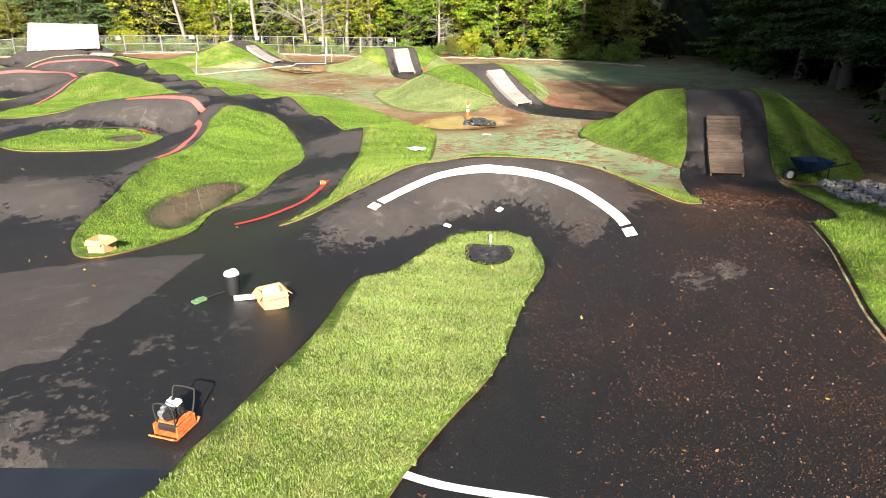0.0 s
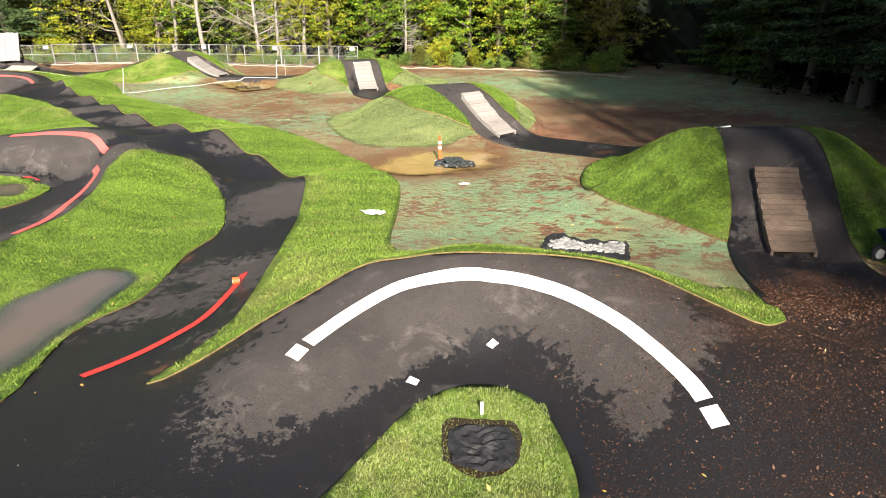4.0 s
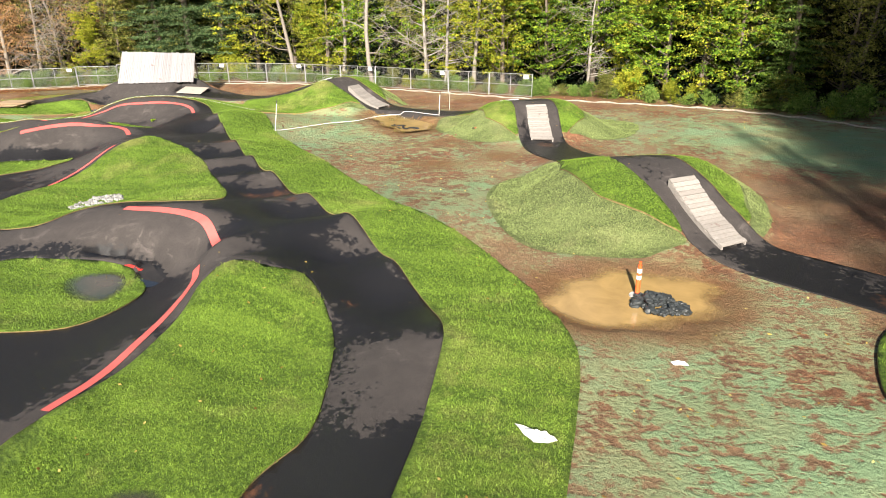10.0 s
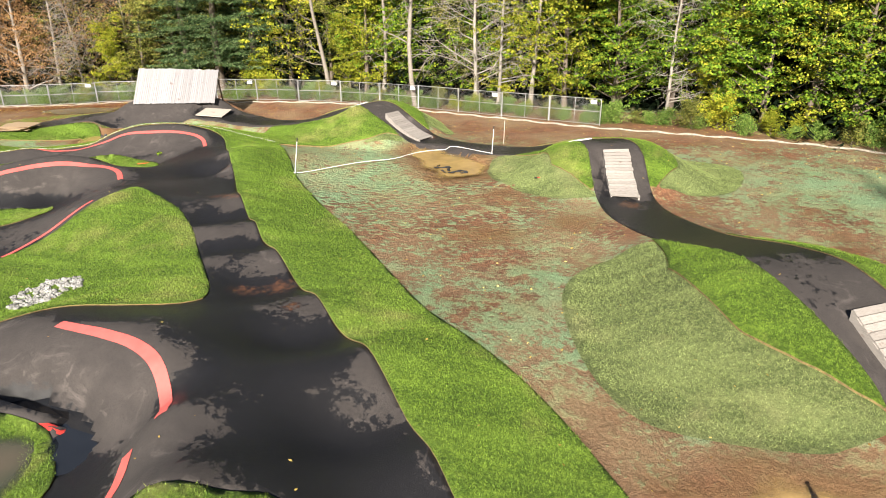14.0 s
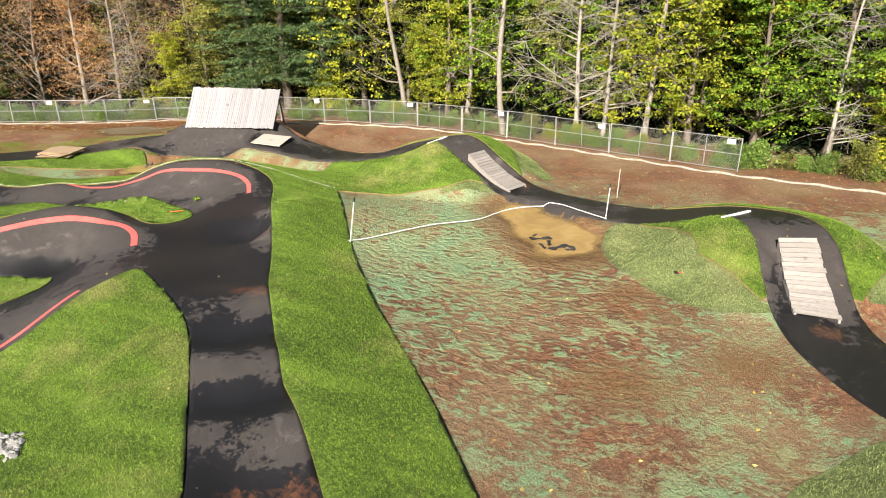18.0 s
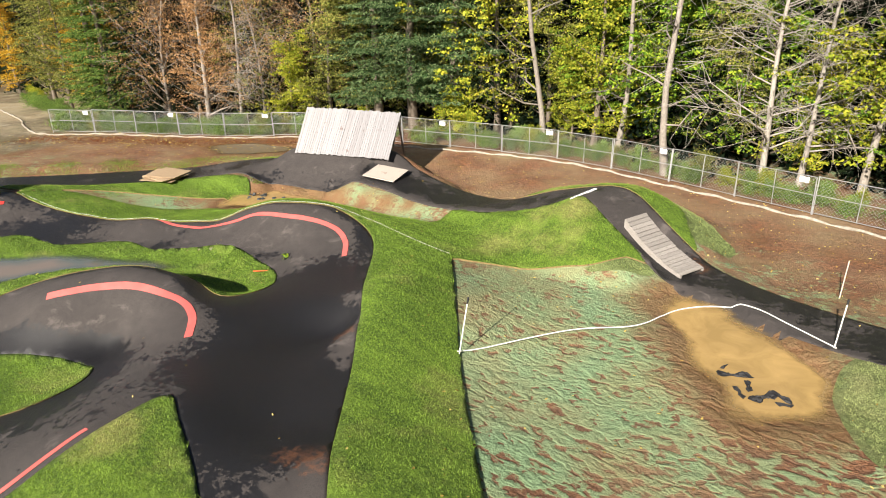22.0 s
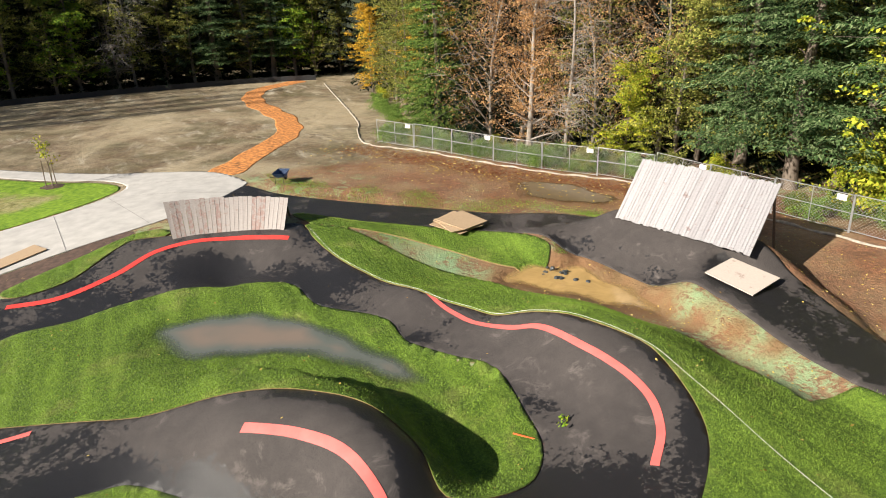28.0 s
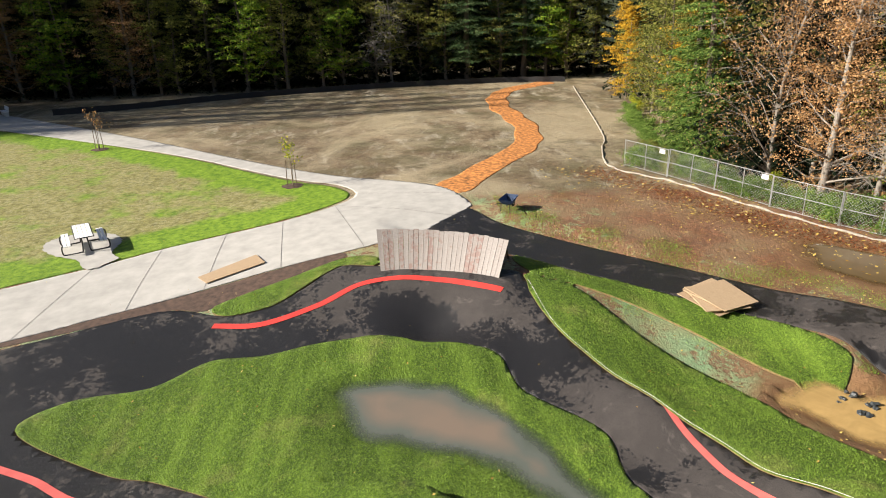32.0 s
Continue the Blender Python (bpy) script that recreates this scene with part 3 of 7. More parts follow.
SW_RIM = [(-39.6, 39.6, 0.6), (-40.3, 37.2, 0.5), (-40.9, 35.1, 0.42), (-41.4, 33.6, 0.28), (-40.1, 32.4, 0.06), (-39.2, 31.4, -0.15), (-38.9, 29.9, -0.3)]
RED0 = [(-2.95, 16.1, 0.29), (-2.95, 15.4, 0.31), (-3.1, 14.3, 0.3), (-3.5, 13.6, 0.25), (-3.9, 13.1, 0.2), (-4.3, 12.6, 0.23)]
SPOTS = [(-25.35, 42.75, 0.2), (-21.5, 39.4, 0.6), (-18.9, 39.4, 0.5), (-22.4, 38.4, 0.72), (-7.36, 24.4, 0.84), (-3.2, 19.2, 0.35), (-6.8, 20.7, 0.15), (-0.74, 11.5, 0.4), (5, 9.3, 0.78), (6.2, 11, 0.86), (6.2, 13.1, 0.62), (3.3, 8.8, 0.45), (2, 6.5, 0.5), (-4, 9.6, 0.65), (-3.7, 6.5, 0.88), (-2, 7.5, 0.77), (-36.5, 39.4, -0.05), (-35, 37.8, -0.2), (-24.4, 36.2, -0.28), (-24.8, 36.4, 0.2), (-26.4, 41.2, 0.2), (-29.8, 40.1, -0.1), (-29.4, 35.9, 0.4), (-28.3, 36.4, 0.6), (-35.3, 31.5, -0.4), (1.5, 12.75, 0.42), (-10.5, 24.2, -0.05), (-9.7, 24.95, 0.65), (-37, 36.5, -0.55), (-36.8, 34.3, -0.45), (-38.2, 37.3, -0.1), (-10.8, 15.2, 0.5), (-8.9, 14.7, 0.5), (-10.2, 13.4, 0.1), (-8.7, 13.4, 0.1), (-12, 17, 0.25), (-9.6, 17.1, 0.25), (-10.2, 20, 0.05), (-24.4, 39.9, -0.4), (-25.5, 39.7, -0.25), (-24.0, 40.5, -0.15), (-26.6, 39.4, 0.05), (-16.8, 28.4, 0.02), (-16.5, 27.75, 0.08), (-17.3, 29.2, 0.08), (-16.1, 29.4, 0.15), (-8.6, 23.9, 1.0), (-8.2, 24.0, 0.95)]
OUTSKIRT = [(-70, 40, -0.3), (-60, 20, -0.4), (-45, 20, -0.35), (-85, 60, -0.3), (-85, 0, -0.5), (-50, 60, 0.1), (-50, 38, 0.1), (-55, 31, -0.4), (-47, 24, -0.4), (-42, 28, -0.2), (-20, 70, 0.5), (20, 60, 0.5), (25, 30, 0.4), (20, 10, 0.4), (10, 0, 0.5), (0, -8, 0.8), (-12, 0, 0.8), (-20, 8, 0.2), (-30, 18, -0.4), (-12, 12, 0.3), (-20, 22, 0.1), (-26, 26, -0.2), (-5, 56, 0.45), (10, 50, 0.4), (-15, 57, 0.4), (-27, 57.5, 0.4), (-40, 55, 0.1), (-0.3, 20.9, 0.46), (1.3, 21.4, 0.4), (3.8, 19.4, 0.5), (3.5, 17, 0.42), (-1, 24, 0.35), (2, 24.5, 0.38), (-4, 32, 0.5), (-6.2, 30.8, 0.6), (-9.3, 33.1, 0.5), (-12.7, 36.5, 0.5), (-16, 40.2, 0.47), (-19.2, 44.4, 0.6), (-6.3, 38.4, 0.53), (-9, 42, 0.45), (-12, 43, 0.4), (-26.6, 47.6, 0.1), (-31, 47.4, -0.3), (-34, 45.5, -0.35), (-36.5, 43.5, -0.1), (4.5, 34, 0.45), (5, 40, 0.45), (12, 20, 0.35), (12, 14, 0.3), (9, 13, 0.45), (12, 30, 0.4), (-29.8, 48.4, -0.25), (-33.4, 47.7, -0.05), (-33.5, 46.2, -0.48), (-33.3, 43, -0.4), (-32.9, 43.8, -0.3), (1.25, 15.04, 1.2), (0.2, 15.1, 1.0), (2.6, 15.0, 1.1), (-28.2, 48.0, -0.22), (-26.6, 48.4, -0.15), (-25.0, 48.5, -0.05), (-23.3, 48.3, 0.1), (-27.6, 47.2, 0.0), (-25, 47.6, 0.05)]

# The jump line: centre, height of the riding surface, half width.
JUMPS = [(7.6, 13.6, 0.45, 1.4), (7.85, 16.4, 0.36, 1.25), (8.2, 17.7, 0.8, 1.1), (8.5, 18.9, 1.5, 1.1), (8.75, 20.4, 2.15, 1.1), (8.6, 22.2, 1.85, 1.1), (7.6, 24.6, 0.75, 1.1), (5.8, 26.5, 0.4, 1.1), (3.6, 27.9, 0.5, 1.1), (2.75, 29.1, 1.05, 1.0), (2.05, 30.1, 1.62, 1.0), (1.2, 31.6, 1.95, 1.0), (0.5, 33.4, 1.6, 1.0), (-0.8, 36.0, 0.85, 1.05), (-2.1, 38.2, 0.62, 1.05), (-2.75, 39.9, 0.65, 1.0), (-3.1, 41.0, 1.2, 1.0), (-3.35, 41.9, 1.78, 1.0), (-3.9, 43.3, 1.95, 1.0), (-5.2, 44.9, 1.5, 1.0), (-7.6, 45.7, 0.8, 1.0), (-10.4, 46.6, 0.6, 1.0), (-12.8, 47.7, 0.58, 1.0), (-14.0, 48.3, 1.05, 0.95), (-15.1, 48.9, 1.52, 0.95), (-16.7, 50.0, 1.92, 0.95), (-18.2, 50.2, 1.5, 1.0), (-20.5, 49.6, 0.85, 1.0), (-23.5, 50.1, 0.5, 1.2), (-26.5, 50.8, 0.6, 1.4)]
APPROACH = [(-26.5, 50.8, 0.6, 1.4), (-28.5, 50.9, 0.64, 1.45), (-30.6, 50.4, 0.62, 1.35), (-33, 49.9, 0.6, 1.25), (-35.2, 48.9, 0.45, 1.3), (-37.2, 47.2, 0.15, 1.2), (-39.5, 45.0, 0.05, 1.2), (-42.2, 41.8, 0.1, 1.2), (-44.8, 39.0, 0.15, 1.4), (-46.9, 37.4, 0.15, 1.9)]


def grid_line(lo, hi, step, ends):
    inner = np.arange(lo, hi + step / 2, step)
    grow, d, out_hi, out_lo = step, step, [], []
    while d < ends:
        grow *= 1.35
        d += grow
        out_hi.append(hi + d)
        out_lo.append(lo - d)
    return np.r_[out_lo[::-1], inner, out_hi]


GX = grid_line(-92.0, 14.0, 0.2, 700)
GY = grid_line(-10.0, 58.0, 0.2, 700)
XX, YY = np.meshgrid(GX, GY)


def spline_surface(ctrl, X, Y, soft=0.05):
    c = np.array(ctrl, float)
    keep = []
    for i, p in enumerate(c):
        if all((p[0] - c[j][0]) ** 2 + (p[1] - c[j][1]) ** 2 > 0.16 for j in keep):
            keep.append(i)
    c = c[keep]

    def kern(r2):
        return 0.5 * r2 * np.log(r2 + 1e-9)

    n = len(c)
    a = np.zeros((n + 3, n + 3))
    q = np.c_[np.ones(n), c[:, :2]]
    a[:n, :n] = kern(((c[:, None, :2] - c[None, :, :2]) ** 2).sum(-1)) + soft * np.eye(n)
    a[:n, n:], a[n:, :n] = q, q.T
    w = np.linalg.solve(a, np.r_[c[:, 2], 0, 0, 0])
    x, y = np.clip(X.ravel(), -85, 25), np.clip(Y.ravel(), -8, 70)
    z = w[-3] + w[-2] * x + w[-1] * y
    for (cx, cy, _), wi in zip(c, w[:n]):
        z += wi * kern((x - cx) ** 2 + (y - cy) ** 2)
    return np.clip(z, -1.3, 2.4).reshape(X.shape)


ctrl = []
for lines in (STRIP_EAST, BERM1_RIM, BERM0_RIM, LINE0, LOBE, ISLE1, RED3, RED3B, ISLE3, ISLE2, RED2, RED2B, ISLE4, ISLE5, RED1, RED_SW, SW_RIM, RED0):
    ctrl += list(lines) + [tuple(p) for p in resample(lines, 1.0)]
# the rollers run across the strip
ctrl += [(x - 1.05, y - 0.8, z) for x, y, z in STRIP_EAST if 22 < y < 36.5]
H = spline_surface(SPOTS + ctrl + OUTSKIRT, XX, YY)


def inside(poly, X, Y, reach=3.0):
    """Signed distance to a closed outline, positive inside, cut off at reach."""
    p = np.array(poly, float)[:, :2]
    out = np.full(X.shape, -reach)
    x0, y0 = p.min(0) - reach
    x1, y1 = p.max(0) + reach
    ii = np.where((GX >= x0) & (GX <= x1))[0]
    jj = np.where((GY >= y0) & (GY <= y1))[0]
    if not len(ii) or not len(jj):
        return out
    sl = (slice(jj[0], jj[-1] + 1), slice(ii[0], ii[-1] + 1))
    x, y = X[sl], Y[sl]
    d2 = np.full(x.shape, 1e9)
    odd = np.zeros(x.shape, bool)
    for (ax, ay), (bx, by) in zip(p, np.roll(p, -1, 0)):
        ex, ey = bx - ax, by - ay
        t = np.clip(((x - ax) * ex + (y - ay) * ey) / (ex * ex + ey * ey + 1e-12), 0, 1)
        d2 = np.minimum(d2, (x - ax - t * ex) ** 2 + (y - ay - t * ey) ** 2)
        if ay != by:
            cross = ((ay > y) != (by > y)) & (x < (bx - ax) * (y - ay) / (by - ay) + ax)
            odd ^= cross
    d = np.sqrt(d2)
    out[sl] = np.clip(np.where(odd, d, -d), -reach, reach)
    return out


def along(line, X, Y, reach=6.0):
    """Distance beyond a line's half width (negative inside), and the line's height at the nearest point."""
    p = resample(catmull(line, n=5), 0.4)
    out, hh = np.full(X.shape, reach), np.zeros(X.shape)
    x0, y0 = p[:, :2].min(0) - reach
    x1, y1 = p[:, :2].max(0) + reach
    ii = np.where((GX >= x0) & (GX <= x1))[0]
    jj = np.where((GY >= y0) & (GY <= y1))[0]
    sl = (slice(jj[0], jj[-1] + 1), slice(ii[0], ii[-1] + 1))
    x, y = X[sl], Y[sl]
    best, hb = np.full(x.shape, 1e9), np.zeros(x.shape)
    for (ax, ay, az, aw), (bx, by, bz, bw) in zip(p[:-1], p[1:]):
        ex, ey = bx - ax, by - ay
        t = np.clip(((x - ax) * ex + (y - ay) * ey) / (ex * ex + ey * ey), 0, 1)
        d = np.hypot(x - ax - t * ex, y - ay - t * ey) - (aw + t * (bw - aw))
        near = d < best
        best = np.where(near, d, best)
        hb = np.where(near, az + t * (bz - az), hb)
    out[sl], hh[sl] = np.minimum(best, reach), hb
    return out, hh


def smooth(a, n=1):
    for _ in range(n):
        b = a.copy()
        b[1:-1, 1:-1] = (a[:-2, 1:-1] + a[2:, 1:-1] + a[1:-1, :-2] + a[1:-1, 2:] + 4 * a[1:-1, 1:-1]) / 8
        a = b
    return a


# Mounds under the jump line: the riding surface is level across, its flanks fall off to the field.
jump_d, jump_h = along(JUMPS, XX, YY)
road_d, road_h = along(APPROACH, XX, YY)
west = XX < -20.5
flank = jump_h - 0.1 * np.clip(jump_d, 0, 0.8) - np.where(west, 0.62 * np.maximum(jump_d - 0.05, 0), np.where((XX > 3) & (YY < 26), 0.7, 0.52) * np.maximum(jump_d - 0.8, 0)) - 0.02
mound = np.where(jump_d < 6, flank, -9)
H = np.where(jump_d < 0, jump_h, np.maximum(H, mound))
k = np.clip(1 - road_d / np.where(YY < 50, 1.0, 1.6), 0, 1)
k = k * k * (3 - 2 * k)
H = np.where(jump_d < 0.2, H, H * (1 - k) + np.maximum(road_h, mound) * k)
# the bank that carries the tall wall
bank = np.exp(-(((XX + 30.4) / 3.2) ** 2) ** 2 - ((YY - 51.9 - 0.21 * (XX + 30.4)) / 1.2) ** 2) * 0.95
H = H + bank * (jump_d > -0.4)
# the asphalt apron climbs to the foot of the tall wall
apron = np.clip(0.0 + 0.68 * (YY - 48.75 - 0.2 * (XX + 33)), -0.1, 1.28)
k = np.clip((3.3 - np.abs(XX + 31.4)) / 1.6, 0, 1) * np.clip((2.6 - np.abs(YY - 50.6 - 0.2 * (XX + 31))) / 0.9, 0, 1)
k = k * k * (3 - 2 * k)
H = H * (1 - k) + apron * k
H = smooth(H, 2)
# plank ramps: bottom left, bottom right, top left, top right; boards; sag
RAMPS = [((7.4, 16.65, 0.46), (8.27, 16.53, 0.47), (7.93, 18.97, 1.6), (8.84, 18.8, 1.62), 16, 0.08), ((3.0, 27.9, 0.58), (3.68, 28.45, 0.6), (1.7, 29.83, 1.8), (2.42, 30.35, 1.82), 17, 0.12), ((-3.28, 39.95, 0.68), (-2.3, 39.9, 0.72), (-3.79, 41.75, 1.9), (-2.9, 42.07, 1.92), 17, 0.1), ((-13.05, 47.3, 0.62), (-12.65, 48.2, 0.66), (-15.25, 48.3, 1.66), (-14.95, 49.3, 1.66), 18, 0.16)]
PLY = ((-28.42, 50.2, 0.66), (-26.6, 50.25, 0.62), (-28.5, 51.4, 0.9), (-26.75, 51.5, 0.86), 1, 0.0)
for bl, br, tl, tr, _, sag in RAMPS + [PLY]:
    a, b, c = np.array(bl), np.array(br), (np.array(tl) + np.array(tr) - np.array(bl) - np.array(br)) / 2
    px, py = XX - a[0], YY - a[1]
    ex, ey = (b - a)[:2]
    det = ex * c[1] - ey * c[0]
    sv, uv = (px * c[1] - py * c[0]) / det, (ex * py - ey * px) / det
    top = a[2] + (b - a)[2] * sv + c[2] * uv - sag * 4 * uv * (1 - uv)
    hit = (uv > -0.06) & (uv < 1.06) & (sv > -0.3) & (sv < 1.3)
    H = np.where(hit, np.minimum(H, top - 0.07 - 0.12 * np.clip(uv, 0, 1)), H)

# Outlines of the surfaces.
MAIN = [(7.9, -3.9), (6.2, 4), (6.3, 7), (6.7, 8.7), (7.1, 10), (7.7, 12), (8.6, 14.5), (9.0, 16.0), (6.9, 17.0), (6.2, 14.6)] + [p[:2] for p in BERM0_RIM] + [p[:2] for p in STRIP_EAST] + [p[:2] for p in BERM1_RIM] + [p[:2] for p in SW_RIM] + [(-39.6, 27.4), (-37.6, 23.2), (-35.5, 18), (-31, 12), (-25, 6), (-18, 0), (-14, -3.9)]
main = inside(catmull(MAIN, True, 4), XX, YY)
LAWN = [(-3.3, 12.0)] + [p[:2] for p in STRIP_EAST] + [p[:2] for p in BERM1_RIM] + [(-38.6, 41.5), (-36.1, 42.8), (-33.5, 44.5), (-31.2, 45.5), (-29.2, 46.6), (-27.2, 47.2), (-24.8, 47.6), (-22.5, 47.3), (-20.2, 45.8), (-19.4, 44.7), (-16, 40.3), (-12.7, 36.4), (-9.3, 32.9), (-6.6, 29.7), (-4.4, 28.0), (-3.0, 26.7), (-1.5, 24.8), (-0.5, 22.6), (-0.2, 20.9), (-0.2, 16.6), (0.6, 15.7), (1.6, 15.5), (2.9, 15.4), (4.0, 15.1), (4.9, 14.7), (5.7, 14.5), (6.3, 13.9), (5.7, 13.2), (5.1, 13.4), (3.8, 14.1), (2.5, 14.3), (1.1, 14.5), (-0.25, 14.5), (-1.15, 13.75), (-2.0, 13.1)]
lawn_d = inside(catmull(LAWN, True, 3), XX, YY)
isles = [inside(catmull([p[:2] for p in o], True, 5), XX, YY) for o in (LOBE, ISLE1, ISLE2, ISLE3, ISLE4, ISLE5)]
GRASS_SW = [(-39.5, 29.3), (-38.9, 29.9), (-39.2, 31.4), (-40.2, 32.4), (-41.4, 33.6), (-41.0, 34.9), (-41.9, 34.8), (-42.1, 33.6), (-41.1, 31.9), (-40.3, 30.4)]
GRASS_NW = [(-41.0, 40.0), (-39.6, 43.0), (-37.8, 45.2), (-35.9, 46.8), (-34.1, 47.75), (-33.4, 47.7), (-32.6, 46.8), (-33.2, 46.35), (-34.6, 45.5), (-36.2, 44.5), (-37.6, 43.2), (-38.6, 41.8), (-39.6, 40.2)]
GRASS_R4 = [(6.9, 17.2), (5.9, 18.7), (5.2, 19.8), (4.75, 20.7), (4.7, 21.9), (5.3, 23.8), (6.1, 24.6), (7.0, 24.2), (7.7, 22), (7.6, 19), (7.2, 17.4)]
GRASS_R4E = [(9.2, 16.4), (9.5, 19), (9.8, 22), (8.9, 24.4), (9.5, 25.6), (11.3, 24.8), (12.6, 21), (12.2, 18), (11.2, 16.6)]
SOD_M1 = [(-20.2, 45.6), (-19.55, 44.72), (-18.2, 45.3), (-16.6, 45.9), (-15.3, 46.4), (-14.5, 47.25), (-15, 48.0), (-16.7, 49.1), (-18.2, 49.2), (-20.5, 48.7), (-22.1, 48.8), (-22.4, 47.3)]
PALES = [[(-15.6, 46.1), (-14.6, 46.5), (-13.7, 46.85), (-14.0, 47.4), (-15.0, 47.2)], [(-3.8, 31.9), (-3.1, 29.1), (-2, 27.4), (-0.7, 27.1), (1.2, 27.3), (2.4, 28.0), (4.2, 29.0), (4.8, 31.5), (4.2, 33), (1.8, 35.2), (-1, 35.6), (-3.2, 34)], [(-8.6, 43.4), (-7.7, 41.4), (-5.9, 39.8), (-3.9, 39.7), (-1.7, 40.9), (0.5, 41.9), (1.4, 44), (1.2, 46.6), (-2, 47.4), (-6, 47), (-8.2, 45.2)], [(-14.2, 49.4), (-12.5, 50.1), (-12.7, 51.6), (-15, 52.8), (-18.5, 52.6), (-20.5, 51.5), (-18, 50.5)]]
GRASS_E = [(9.15, 15.7), (8.65, 14.3), (7.8, 12), (7.2, 10), (6.8, 8.7), (6.4, 7), (6.3, 4), (7.6, -3.9), (13.9, -3.9), (14, 12), (12.6, 15.0), (10.4, 15.6)]
extra = [inside(catmull(o, True, 4), XX, YY) for o in (GRASS_SW, GRASS_NW, GRASS_E, GRASS_R4, GRASS_R4E, SOD_M1)]
# sod on the flanks of the mounds, and paler sown grass beyond it
high = np.clip((jump_h - 0.85) * 1.6, -3, 3)
sod_flank = np.minimum(np.minimum(1.35 * np.clip(jump_h - 0.75, 0.01, 1) - jump_d, jump_d), high)
CONC = [(-33, 13), (-38.1, 23), (-39.7, 25.9), (-41.9, 30.7), (-43.2, 34.5), (-44.6, 36.3), (-46.0, 37.3), (-47.2, 38.2), (-48.2, 38.95), (-48.55, 39.05), (-50.2, 38.7), (-52.0, 38.1), (-53.3, 37.1), (-54.9, 35.0), (-57, 31.7), (-63.2, 23.8), (-73, 12.2), (-87, -6), (-84, -8), (-77, 0.5), (-65, 19), (-57, 28.9), (-55.0, 31.9), (-52.4, 33.3), (-50.1, 32.4), (-48, 30), (-45.8, 25.8), (-44.2, 23.7), (-42.2, 20.7), (-37, 13)]
conc_d = inside(catmull(CONC, True, 3), XX, YY)
isle = np.maximum.reduce(isles)
sod = np.maximum.reduce([lawn_d, isle, sod_flank] + extra)
asph = np.maximum.reduce([np.minimum(main, -isle), -jump_d, np.minimum(-road_d, 3)])
asph = np.minimum(asph, -np.maximum.reduce([isle] + extra[:1] + [conc_d]))
sod = np.minimum(sod, -np.maximum(-jump_d, -road_d))
sod = np.maximum(sod, np.minimum(isle, 3))
sod = np.maximum(sod, np.minimum(np.minimum(lawn_d + 0.35, -asph), asph + 0.6))
pale_flank = np.maximum.reduce([inside(catmull(o, True, 4), XX, YY) for o in PALES])
pale = np.minimum(np.minimum(pale_flank, jump_d), -sod)

# Standing water: level, and the ground dished to hold it.
POND0 = [(-7.2, 14.9), (-7.1, 16.1), (-6.3, 17.3), (-5.6, 17.0), (-5.45, 16), (-5.7, 14.6), (-5.9, 13.2), (-6.6, 13.5)]
POND5 = [(-33.6, 34.2), (-34.5, 34.3), (-34.7, 35.8), (-34.1, 37.3), (-32.7, 38.6), (-31.0, 39.5), (-29.5, 40.2), (-28.2, 40.5), (-28.5, 39.9), (-29.9, 38.9), (-31.1, 37.7), (-31.7, 36.3), (-32.3, 34.8)]
POND3 = [(-12.6, 23.1), (-12.9, 23.8), (-11.9, 24.1), (-11.3, 23.6), (-11.4, 22.6)]
POOL3 = [(-13.39, 24.68), (-12.93, 25.18), (-11.86, 25.17), (-11.04, 24.69), (-10.65, 24.06), (-10.72, 23.42), (-11.35, 23.85), (-11.74, 24.48), (-12.63, 24.74)]
MUD_CONE = [(-1.0, 23.9), (-0.6, 25.4), (0.3, 26.2), (1.5, 26.2), (2.5, 25.7), (2.3, 24.4), (1.1, 23.5), (-0.2, 23.4)]
MUD_HOSE = [(-13.0, 45.8), (-12.0, 46.3), (-9.9, 45.0), (-8.9, 44.0), (-8.7, 42.5), (-9.7, 41.6), (-11.0, 42.8)]
MUD_NW = [(-33.3, 46.3), (-32.7, 47.5), (-32.2, 48.3), (-30.8, 48.5), (-29.6, 48.6), (-28.6, 48.3), (-29.4, 47.6), (-30.2, 46.9), (-31.5, 46.1), (-32.6, 45.6)]
POOL_SW = [(-5.4, 2.6), (-4.6, 3.7), (-3.3, 4.1), (-2.0, 4.0), (-2.4, 3.0), (-3.2, 1.5), (-5, 1.0)]
MUD_FENCE = [(-40.7, 50.9), (-41.9, 51.6), (-41.6, 52.4), (-40.5, 53.3), (-39.2, 53.8), (-37.8, 53.9), (-37.0, 53.3), (-37.6, 52.4), (-38.8, 51.2), (-39.8, 50.7)]
WATERS, damp = {}, np.zeros_like(XX)
